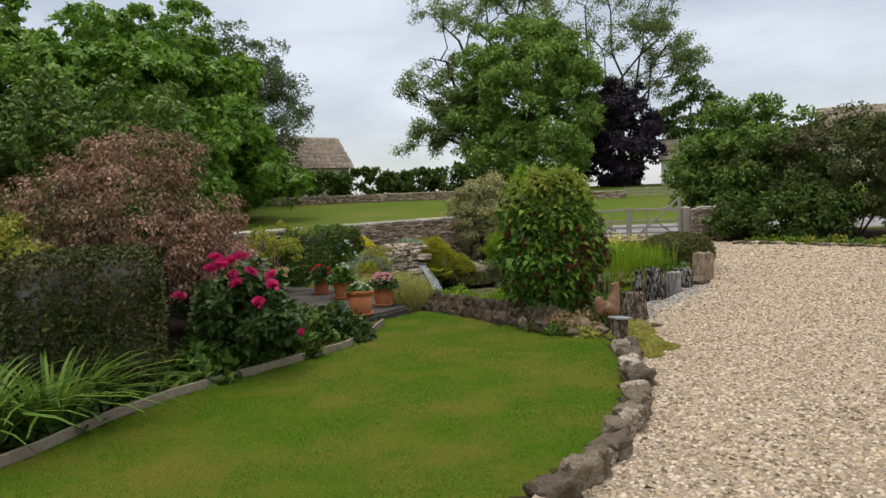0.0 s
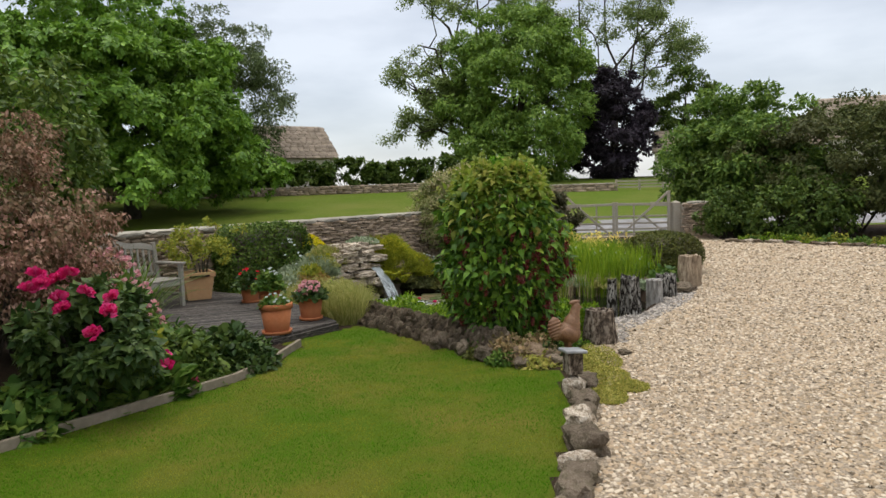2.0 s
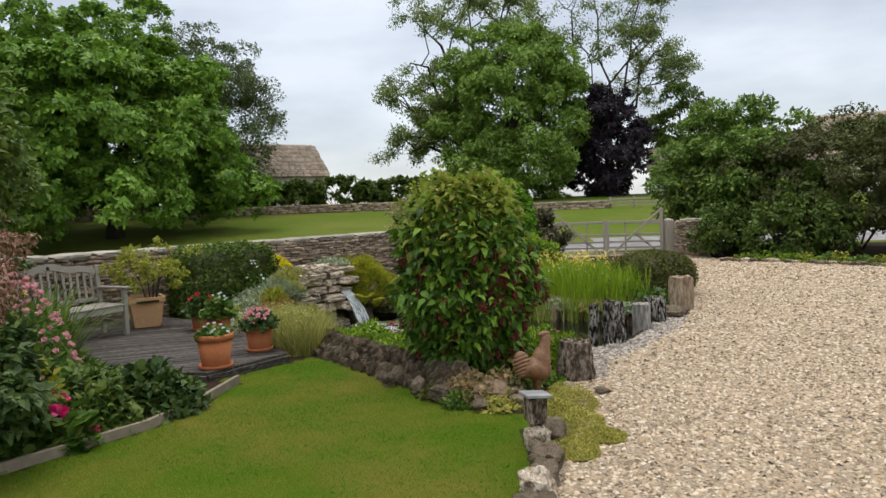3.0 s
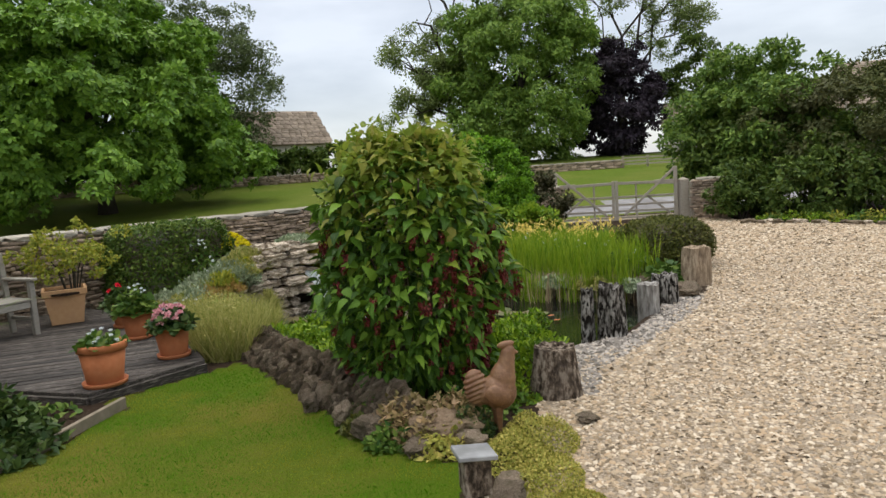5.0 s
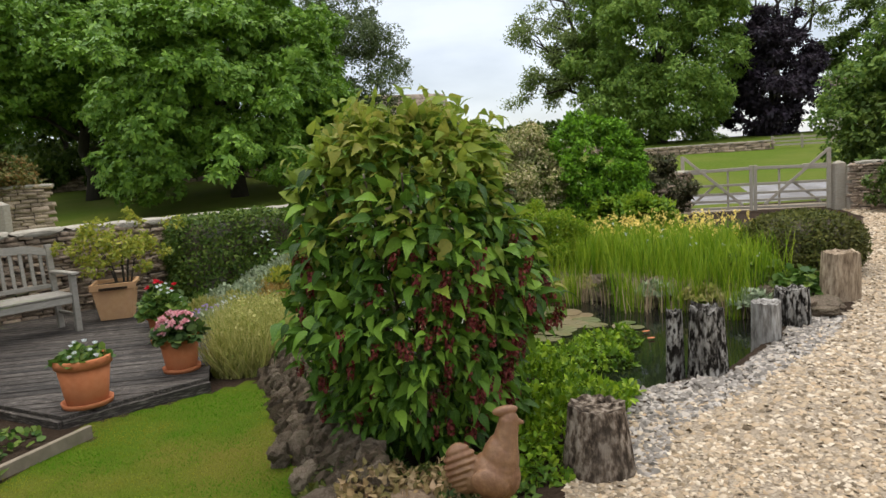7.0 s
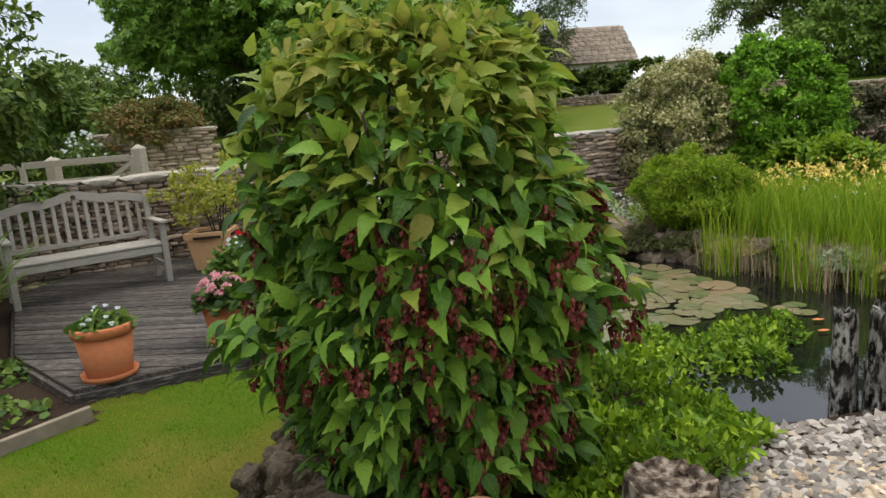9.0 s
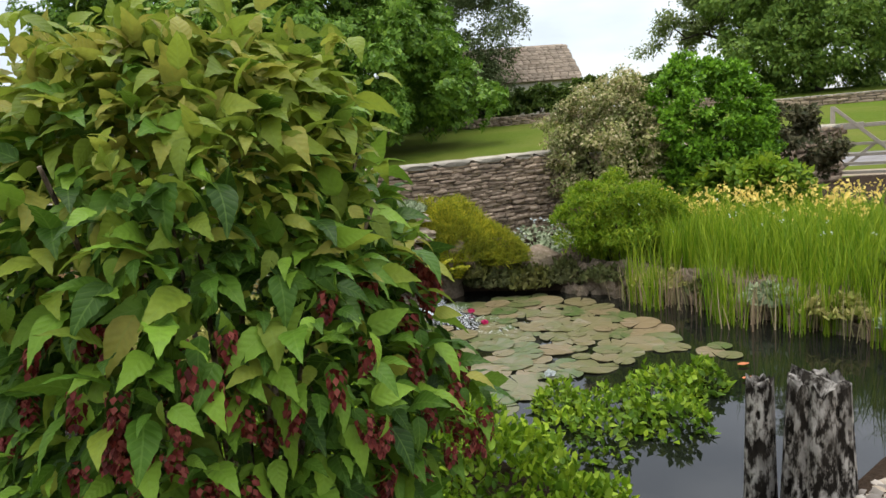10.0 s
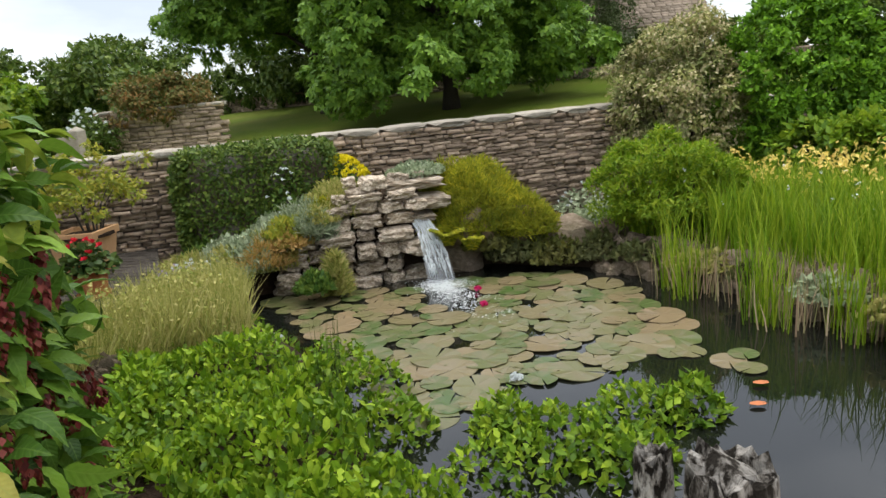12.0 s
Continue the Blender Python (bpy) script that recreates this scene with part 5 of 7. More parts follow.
low_plant("pot_plant", -1.66, 10.95, 0.2, 0.2, 0.3, "leafy green pot plant with white flowers", G_bed, 420, 0.07, 203, z=0.33, flowers=(F_white, 12, 0.02))
low_plant("pot_flowers", -2.1, 11.6, 0.22, 0.22, 0.27, "dark-leaved pot plant with red flowers", G_bed2, 420, 0.06, 204, z=0.3, flowers=(F_red, 7, 0.03))
shrub("japanese_maple", -3.0, 12.2, 0.45, (0.52, 0.5, 0.34), "yellow-green Japanese maple in a square planter", G_maple, 2600, 0.05, 205, 36, centre=0.42, clump=0.26, low=-0.6, category="plant", stem=0.012, droop=0.2, ragged=0.4)

# ---- rockery, waterfall, pond ----
rockery = tagged(new("rockery"), "stacked limestone rockery with a waterfall spout", "rockery")
face = np.array((0.72, 0.69))
into = np.array((-0.69, 0.72))
fa = np.array((-1.75, 12.85))
stones = [rock_mesh("stone", 210 + k, 3, 0.28, 0.93) for k in range(6)]
for m in stones:
    m.materials.append(M_rock)
q = rng(220)
z = -0.42
course = 0
while z < 0.62:
    h = q.uniform(0.1, 0.2)
    start = 0.32 + 1.2 * max(0.0, z)
    s = start + q.uniform(-0.1, 0.05)
    end = 1.74 if z > 0.2 else 1.58
    while s < end:
        w = q.uniform(0.13, 0.4)
        back = 0.1 + 0.28 * max(0, z) + q.uniform(-0.09, 0.1)
        p = fa + face * (s + w / 2) + into * back
        ob = new("stone", stones[k % 6])
        ob.parent = rockery
        ob.matrix_basis = Matrix.LocRotScale((p[0], p[1], z + h / 2), Euler((q.normal() * 0.05, q.normal() * 0.05, math.atan2(face[1], face[0]) + q.normal() * 0.14)), (w * 0.95, 0.3, h * 0.93))
        s += w
        k += 1
    z += h
# lip, cap slab and the dark stones beside the fall
for x, y, zz, sx, sy, sz, an in ((-0.62, 14.28, 0.26, 0.3, 0.4, 0.08, 44), (-0.68, 14.3, 0.6, 0.55, 0.42, 0.1, 44), (-0.62, 14.3, 0.41, 0.62, 0.36, 0.13, 40), (-0.1, 14.55, 0.1, 0.4, 0.4, 0.4, 20), (0.25, 14.85, 0.0, 0.5, 0.4, 0.5, 30),
                                 (0.65, 15.05, -0.1, 0.5, 0.4, 0.45, 10), (1.05, 15.2, -0.12, 0.4, 0.4, 0.4, 0), (-0.3, 14.5, -0.2, 0.5, 0.4, 0.4, 40), (-1.95, 12.75, -0.12, 0.35, 0.3, 0.24, 20), (-2.15, 13.0, 0.02, 0.3, 0.3, 0.2, 50), (-1.6, 13.4, 0.25, 0.3, 0.25, 0.2, 30), (-1.3, 13.7, 0.42, 0.3, 0.25, 0.2, 60), (-1.0, 13.85, 0.5, 0.32, 0.25, 0.22, 40)):
    ob = new("stone", bank_rocks[k % 5] if x > -0.35 and zz < 0.3 else stones[k % 6])
    ob.parent = rockery
    ob.matrix_basis = Matrix.LocRotScale((x, y, zz), Euler((0.04, 0.03, radians(an))), (sx * 1.1, sy * 1.1, sz * 1.1))
    k += 1
bm = bmesh.new()
bmesh.ops.create_icosphere(bm, subdivisions=3, radius=1)
for vtx in bm.verts:
    p = vtx.co
    vtx.co = Vector((p.x * 0.95, p.y * 0.42, p.z * 0.62)) * (1 + 0.12 * noise.noise(p * 3))
ob = part("earth_core", bm, M_soil, rockery)
ob.matrix_basis = pose(-1.2, 14.42, -0.1, 0, 0, 44)

fall = tagged(new("waterfall"), "thin white waterfall pouring from the rockery", "waterfall")
bm = bmesh.new()
rows = []
for s in range(15):
    t = s / 14
    cx2, cy2, cz2 = -0.6 + 0.46 * t, 14.2 - 0.3 * t, 0.25 - 0.62 * t ** 2.1
    half_w = 0.07 + 0.07 * t
    rows.append([bm.verts.new((cx2 + 0.7 * half_w * u + 0.02 * noise.noise(Vector((u * 3, t * 4, 1))), cy2 + 0.7 * half_w * u, cz2 + 0.02 * noise.noise(Vector((u * 5, t * 9, 3))))) for u in np.linspace(-1, 1, 9)])
for a, b2 in zip(rows, rows[1:]):
    for j in range(8):
        bm.faces.new((a[j], a[j + 1], b2[j + 1], b2[j]))
part("sheet", bm, M_fall, fall, smooth=True)
q = rng(230)
n = 260
u, t = q.uniform(-1, 1, n), q.random(n) ** 0.7 * 0.85
half_w = 0.07 + 0.07 * t
Pf = np.stack([-0.6 + 0.46 * t + 0.7 * half_w * u, 14.2 - 0.3 * t + 0.7 * half_w * u, 0.26 - 0.62 * t ** 2.1], 1)
slope = np.stack([np.full(n, 0.46), np.full(n, -0.3), -1.39 * t ** 1.1], 1)
V, T = spread(SLIM[0], SLIM[1], Pf + q.normal(size=(n, 3)) * 0.006, slope, np.tile((0.5, -0.5, 0.6), (n, 1)), q.uniform(0.06, 0.16, n))
ob = finish("falling_foam", tri_mesh("falling_foam", V, T), F_white, fall)
ob["kind"] = "stuff"
n = 2600
P = np.stack([-0.1 + q.normal(size=n) * 0.12, 13.84 + q.normal(size=n) * 0.1, WATER + 0.004 + np.abs(q.normal(size=n)) * 0.018], 1)
m = 1500
run = q.random(m) ** 1.4
P2 = np.stack([-0.05 + 0.8 * run + q.normal(size=m) * (0.08 + 0.12 * run), 13.8 - 0.62 * run + q.normal(size=m) * (0.08 + 0.1 * run), np.full(m, WATER + 0.006)], 1)
P = np.concatenate([P, P2])
V, T = spread(CHIP[0], CHIP[1], P, q.normal(size=(len(P), 3)) * np.array([1, 1, 0.1]), q.normal(size=(len(P), 3)) * 0.2 + np.array([0, 0, 1]), np.stack([q.uniform(0.008, 0.03, len(P)), q.uniform(0.004, 0.009, len(P)), q.uniform(0.004, 0.01, len(P))], 1))
ob = finish("foam", tri_mesh("foam", V, T), F_white, fall)
ob["kind"] = "stuff"

low_plant("golden_heather", -0.34, 14.78, 0.78, 0.5, 0.86, "golden heather mound spilling over the rockery", G_heather, 22000, 0.085, 231, SLIM, z=0.08, droop=-0.6, jitter=0.7, singles=60)
low_plant("golden_heather", 0.16, 14.92, 0.5, 0.4, 0.5, "golden heather mound spilling over the rockery", G_heather, 9000, 0.085, 236, SLIM, z=0.0, droop=-0.6, jitter=0.7, singles=60)
low_plant("yellow_flowers", -1.85, 14.5, 0.42, 0.3, 0.3, "mound of bright yellow flowers on the rockery", G_bed, 300, 0.05, 232, z=0.56, flowers=(F_yellow, 170, 0.03))
for kk, (x, y, rx, h, zz, mt, lab) in enumerate(((-1.55, 14.1, 0.45, 0.3, 0.35, G_silver, "silver-leaved mound on the rockery"), (-1.85, 13.6, 0.4, 0.25, 0.2, G_silver, "silver-leaved mound on the rockery"), (-2.2, 13.2, 0.4, 0.28, 0.0, G_silver, "grey-green lavender mound beside the deck"),
                                         (-1.5, 13.3, 0.26, 0.2, 0.25, G_maple, "orange and green tufts between the stones"), (-1.3, 13.65, 0.14, 0.12, 0.45, G_heather, "orange and green tufts between the stones"), (-0.75, 14.45, 0.3, 0.14, 0.66, G_silver, "silver tufts on the cap stones"),
                                         (-1.75, 13.15, 0.34, 0.26, 0.1, G_silver, "orange and green tufts between the stones"), (-1.95, 12.95, 0.3, 0.24, 0.0, G_straw, "pale straw tufts between the stones"), (-1.62, 12.98, 0.24, 0.22, 0.0, G_silver, "silver-leaved mound on the rockery"), (-1.42, 13.22, 0.22, 0.2, 0.16, G_orange, "orange and green tufts between the stones"), (-1.25, 13.48, 0.2, 0.2, 0.34, G_straw, "pale straw tufts between the stones"), (-1.7, 13.4, 0.3, 0.24, 0.2, G_silver, "silver-leaved mound on the rockery"), (-1.35, 13.95, 0.36, 0.22, 0.5, G_straw, "pale straw tufts between the stones"), (0.25, 14.72, 0.34, 0.34, -0.22, G_olive, "dark mossy growth under the heather"), (0.62, 14.82, 0.36, 0.3, -0.25, G_hedge, "dark mossy growth under the heather"), (-0.02, 14.58, 0.3, 0.36, -0.1, G_hedge, "dark mossy growth under the heather"), (1.0, 14.98, 0.34, 0.3, -0.22, G_olive, "dark mossy growth on the bank"), (-2.6, 13.1, 0.35, 0.35, -0.1, G_bed, "leafy green plant by the hedge"), (-1.0, 13.05, 0.18, 0.2, -0.2, G_bed, "moss and tufts at the waterline"))):
    low_plant("rockery_plant", x, y, rx, rx, h, lab, mt, 1300, 0.05, 240 + kk, TUFT, z=zz, droop=-0.5)
for kk, (x, y, rx, h, zz, mt, lab) in enumerate(((-1.72, 13.25, 0.42, 0.42, -0.05, G_straw, "dry grassy tufts over the rockery slope"), (-1.5, 13.6, 0.42, 0.46, 0.15, G_silver, "grey-green grassy mound on the rockery"), (-1.3, 13.85, 0.36, 0.36, 0.36, G_straw, "dry grassy tufts over the rockery slope"),
                                                 (-1.62, 13.08, 0.3, 0.28, 0.0, G_orange, "orange and green tufts between the stones"), (-1.28, 13.42, 0.2, 0.24, 0.25, G_silver, "orange and green tufts between the stones"), (-2.05, 13.0, 0.42, 0.32, -0.1, G_silver, "grey-green grassy mound on the rockery"), (-2.3, 12.7, 0.34, 0.26, -0.1, G_straw, "dry grassy tufts over the rockery slope"), (-0.9, 13.25, 0.1, 0.5, -0.3, G_straw, "trailing tufts hanging on the stones"))):
    low_plant("rockery_grass", x, y, rx, rx, h, lab, mt, 2600, 0.1, 360 + kk, SLIM, z=zz, droop=-0.7, jitter=0.6)
low_plant("daisies", -1.65, 12.25, 0.4, 0.3, 0.36, "white daisies and grey leaves beside the pots", G_silver, 700, 0.06, 254, LEAF, flowers=(F_white, 34, 0.02))
low_plant("daisies", -1.95, 13.75, 0.4, 0.35, 0.75, "white daisies in front of the hedge", G_bed, 500, 0.06, 250, LEAF, z=0.1, flowers=(F_white, 26, 0.022))
low_plant("daisies", 0.3, 16.6, 0.5, 0.4, 0.35, "white flowers at the foot of the wall", G_silver, 600, 0.06, 251, LEAF, flowers=(F_white, 22, 0.022))
low_plant("lavender", -2.05, 12.35, 0.3, 0.3, 0.25, "lilac lavender beside the deck", G_silver, 600, 0.06, 252, TUFT, flowers=(F_lilac, 40, 0.016), droop=-0.6)
low_plant("shade_plant", 0.85, 15.5, 0.55, 0.4, 0.3, "grey-green plants on the back bank", G_silver, 900, 0.07, 253, LEAF)


def fern(x, y, z, n, length, seed, label):
    q2 = rng(seed)
    ob = thing("fern", x, y, z, label, "fern")
    for k2 in range(n):
        a = k2 * 2 * math.pi / n + q2.normal() * 0.2
        bm2 = bmesh.new()
        ln = length * q2.uniform(0.7, 1.1)
        for s2 in range(14):
            t2 = (s2 + 1) / 15
            c = Vector((ln * t2 * 0.6, 0, ln * (1.25 * t2 - 0.7 * t2 * t2)))
            w2 = ln * 0.26 * math.sin(math.pi * min(1, t2 * 0.85 + 0.15))
            for sg in (-1, 1):
                bm2.faces.new([bm2.verts.new(c + Vector(o)) for o in ((-0.012, 0, 0), (0.0, sg * w2 * 0.6, 0.01), (0.02, sg * w2, -0.01), (0.016, 0, 0))])
        fr = part("frond", bm2, G_heather, ob)
        fr.matrix_basis = pose(0, 0, 0, 0, 0, math.degrees(a))
    return ob


fern(-0.2, 14.14, -0.02, 11, 0.36, 260, "bright yellow-green fern beside the waterfall")
fern(0.0, 14.25, -0.08, 7, 0.3, 261, "bright yellow-green fern beside the waterfall")

# straw-coloured flower clumps by the deck
for kk, (x, y, rx, h) in enumerate(((-0.58, 10.45, 0.28, 0.58), (-0.72, 10.95, 0.34, 0.58), (-0.8, 11.5, 0.48, 0.5), (-1.15, 11.75, 0.45, 0.52), (-1.4, 12.15, 0.35, 0.4))):
    q = rng(270 + kk)
    ob = thing("lady_mantle", x, y, float(ground_z(x, y)), "straw-yellow flowering clump beside the deck", "plant")
    n = 1500
    a, rr = q.random(n) * 6.28, np.sqrt(q.random(n)) * rx
    blades("flower_stalk_mass", np.stack([rr * np.cos(a), rr * np.sin(a), 0 * a], 1), h * q.uniform(0.4, 1.0, n), q.uniform(0.006, 0.012, n), G_straw, q, 0.32, ob)
    n = 1400
    a, rr = q.random(n) * 6.28, np.sqrt(q.random(n)) * rx
    P = np.stack([rr * np.cos(a), rr * np.sin(a), h * (1 - 0.5 * (rr / rx) ** 2) * q.uniform(0.3, 1.0, n)], 1)
    foliage("flower_sprays", P, unit(q.normal(size=(n, 3)) + np.array([0, 0, 1])), 0.03, G_straw, q, LEAF, -0.3, ob)

# lily pads
lilies = tagged(new("water_lily"), "floating mottled water lily pads with a few blooms", "water lily")
PADS = [(-1.55, 12.95), (-0.9, 13.45), (-0.2, 13.7), (0.3, 14.35), (0.85, 14.6), (1.6, 14.2), (2.2, 13.5), (2.4, 13.0), (2.0, 12.5), (1.6, 12.0), (1.3, 11.45), (0.9, 11.6), (0.0, 12.2), (-0.9, 12.6)]
pad_meshes = []
for kk in range(5):
    bm = bmesh.new()
    q = rng(280 + kk)
    c = bm.verts.new((0, 0, 0.0))
    rim = [bm.verts.new((math.cos(a) * (1 + 0.02 * q.normal()), math.sin(a) * (1 + 0.02 * q.normal()), 0.05 * noise.noise(Vector((math.cos(a) * 2, math.sin(a) * 2, kk * 3))) + 0.02)) for a in np.linspace(0.07, 2 * math.pi - 0.07, 26)]
    for a, b2 in zip(rim, rim[1:]):
        bm.faces.new((c, a, b2))
    low = [bm.verts.new(v2.co - Vector((0, 0, 0.03))) for v2 in rim]
    for j in range(25):
        bm.faces.new((rim[j], low[j], low[j + 1], rim[j + 1]))
    me = bpy.data.meshes.new("pad")
    bm.to_mesh(me)
    bm.free()
    me.materials.append(G_pad)
    pad_meshes.append(me)
q = rng(290)
placed = []
for tries in range(6000):
    x, y, rad = q.uniform(-1.6, 2.4), q.uniform(11.4, 14.7), q.uniform(0.08, 0.2)
    if not inside(x, y, PADS) or ((x - 0.2) * 0.8 - (y - 13.55) * 0.6) ** 2 / 0.3 + ((x - 0.2) * 0.6 + (y - 13.55) * 0.8) ** 2 / 0.075 < 1:
        continue
    if all((x - a) ** 2 + (y - b2) ** 2 > (0.64 * (rad + c2)) ** 2 for a, b2, c2 in placed):
        placed.append((x, y, rad))
placed += [(2.64, 12.91, 0.12), (2.78, 12.84, 0.1), (2.7, 13.05, 0.1)]
for kk, (x, y, rad) in enumerate(placed):
    ob = new("pad", pad_meshes[kk % 5])
    ob.parent = lilies
    ob.matrix_basis = Matrix.LocRotScale((x, y, WATER + 0.004 + 0.003 * (kk % 4)), Euler((q.normal() * 0.02, q.normal() * 0.02, q.random() * 6.3)), (rad, rad * 0.95, rad))
lily_red, lily_white = bloom_mesh("bloom", 16, 0.038, F_peony, 291), bloom_mesh("bloom", 16, 0.05, F_white, 292)
for x, y, m in ((-0.98, 13.55, lily_red), (0.58, 13.42, lily_red), (1.54, 12.14, lily_white), (-0.6, 12.15, lily_white), (0.3, 13.8, lily_red)):
    ob = new("bloom", m)
    ob.parent = lilies
    ob.matrix_basis = pose(x, y, WATER + 0.015)
for x, y in ((2.9, 12.34), (2.87, 12.62)):
    ob = new("fallen_leaf", pad_meshes[1].copy())
    ob.data.materials.clear()
    ob.data.materials.append(M_terracotta)
    ob.matrix_basis = Matrix.LocRotScale((x, y, WATER + 0.02), Euler((0, 0, 0.5)), (0.045, 0.025, 0.04))
    tagged(ob, "orange fallen leaf floating on the pond", "leaf", "leaves on the pond")

# reeds and flag irises
reeds = tagged(new("reed_bed"), "tall bright green reeds standing in the pond", "reeds", kind="stuff")


def reed_points(n, poly, seed):
    q2 = rng(seed)
    x, y = q2.uniform(min(p[0] for p in poly), max(p[0] for p in poly), n), q2.uniform(min(p[1] for p in poly), max(p[1] for p in poly), n)
    ok2 = inside(x, y, poly)
    return x[ok2], y[ok2], q2


# dense growth standing on the bank
BACK = [(1.2, 15.0), (1.95, 14.75), (2.7, 14.4), (3.4, 13.9), (4.1, 13.3), (4.5, 13.6), (4.2, 14.6), (3.4, 15.2), (2.4, 15.7), (1.2, 15.6)]
x, y, q = reed_points(520, BACK, 300)
x, y = np.repeat(x, 16) + q.normal(size=len(x) * 16) * 0.06, np.repeat(y, 16) + q.normal(size=len(y) * 16) * 0.06
blades("green_reeds", np.stack([x, y, np.full(len(x), -0.12)], 1), 0.24 + 0.54 * q.random(len(x)) ** 0.7 + 0.1 * np.sin(x * 4.3 + 1) * np.cos(y * 5), q.uniform(0.006, 0.013, len(x)), G_reed, q, 0.11, reeds, ARCH)
# looser clumps standing in the water before it
q = rng(311)
f = (np.arange(17) + q.random(17)) / 17
cxr, cyr = np.interp(f, [0, 0.35, 0.6, 1], [1.45, 2.35, 2.95, 4.0]), np.interp(f, [0, 0.35, 0.6, 1], [14.6, 13.85, 13.5, 12.95])
back = q.random(17) ** 1.3 * 0.5
cxr, cyr = cxr + back * 0.5, cyr + back * 0.86
kk = q.integers(0, 17, 520)
x, y = cxr[kk] + q.normal(size=520) * 0.05, cyr[kk] + q.normal(size=520) * 0.05
blades("water_reeds", np.stack([x, y, np.full(520, WATER - 0.05)], 1), q.uniform(0.4, 0.95, 520), q.uniform(0.006, 0.012, 520), G_reed, q, 0.06, reeds, ARCH)
kk = q.integers(0, 17, 900)
x, y = cxr[kk] + q.normal(size=900) * 0.16 + 0.1, cyr[kk] + q.normal(size=900) * 0.16 + 0.22
blades("dry_reeds", np.stack([x, y, np.full(900, WATER - 0.05)], 1), q.uniform(0.25, 0.55, 900), q.uniform(0.007, 0.014, 900), G_dryreed, q, 0.1, reeds)
# the stony bank behind the water reeds
reed_bank = tagged(new("stone_bank"), "brown mossy stones banking up the reed bed", "rockery")
reed_rocks = [rock_mesh("stone", 330 + k2, 2, 0.5, 0.6) for k2 in range(4)]
for m in reed_rocks:
    m.materials.append(M_reedrock)
for f in np.arange(0, 1, 0.014):
    for row in range(3):
        s = q.uniform(0.14, 0.3)
        bx, by = float(np.interp(f, [0, 0.35, 0.65, 1], [1.1, 2.25, 3.1, 4.4])), float(np.interp(f, [0, 0.35, 0.65, 1], [14.85, 14.5, 13.95, 13.05]))
        ob = new("stone", reed_rocks[k % 4])
        ob.parent = reed_bank
        ob.matrix_basis = Matrix.LocRotScale((bx + 0.05 * row + q.normal() * 0.04, by + 0.09 * row + q.normal() * 0.04, WATER + 0.0 + 0.1 * row + q.normal() * 0.02), Euler((q.normal() * 0.3, q.normal() * 0.3, q.random() * 6)), (s, s * 0.7, s * q.uniform(0.6, 1.0)))
        k += 1
for kk, (x, y, rx, mt) in enumerate(((1.5, 14.7, 0.25, G_olive), (2.1, 14.5, 0.3, G_straw), (2.6, 14.2, 0.22, G_olive), (3.1, 13.9, 0.28, G_silver), (3.6, 13.55, 0.3, G_straw), (4.05, 13.2, 0.25, G_silver))):
    low_plant("bank_plant", x, y, rx, rx * 0.7, 0.2, "dry grassy tufts on the stony bank", mt, 500, 0.05, 340 + kk, TUFT, z=-0.18, droop=-0.3)
x, y, q = reed_points(60, BACK, 309)
P = np.stack([x, y, q.uniform(0.3, 0.6, len(x))], 1)
foliage("white_flowers", np.repeat(P, 4, 0) + q.normal(size=(len(P) * 4, 3)) * 0.008, unit(q.normal(size=(len(P) * 4, 3))), 0.016, F_white, q, ROUND, 0.0, reeds)
FLAGS = [(1.2, 15.4), (2.4, 15.5), (3.7, 14.9), (4.6, 15.2), (4.4, 16.6), (3.0, 17.2), (1.3, 16.4)]
flags = tagged(new("flag_iris"), "flag irises with pale yellow flowers behind the reeds", "iris", kind="stuff")
x, y, q = reed_points(4500, FLAGS, 302)
blades("iris_leaves", np.stack([x, y, ground_z(x, y)], 1), q.uniform(0.4, 0.72, len(x)), q.uniform(0.014, 0.028, len(x)), G_reed, q, 0.2, flags, ARCH)
x, y, q = reed_points(420, FLAGS, 303)
P = np.stack([x, y, ground_z(x, y) + q.uniform(0.42, 0.76, len(x))], 1)
foliage("iris_flowers", np.repeat(P, 5, 0) + q.normal(size=(len(P) * 5, 3)) * 0.02, unit(q.normal(size=(len(P) * 5, 3))), 0.05, F_paleyellow, q, LEAF, 0.4, flags)
shrub("leafy_water_plant", 1.6, 15.25, -0.2, (0.65, 0.5, 0.5), "feathery bright green waterside plant", G_reed, 16000, 0.06, 304, 80, centre=0.6, droop=-0.1, width=0.45, category="plant", clump=0.28)
shrub("leafy_water_plant", 3.0, 17.2, -0.1, (0.8, 0.5, 0.45), "fresh green leafy plant behind the irises", G_mid, 5000, 0.1, 305, 50, centre=0.5, droop=0.1, category="plant")
low_plant("hosta", 3.95, 12.75, 0.35, 0.3, 0.35, "pale edged hosta beside the stumps", G_yellow, 240, 0.1, 306, singles=60)
low_plant("hosta", 4.6, 13.4, 0.3, 0.3, 0.4, "green leafy plant beside the round log", G_bed, 300, 0.09, 307)
low_plant("hosta", 4.2, 13.9, 0.5, 0.4, 0.5, "green leafy plants beside the reeds", G_bed, 600, 0.1, 308)

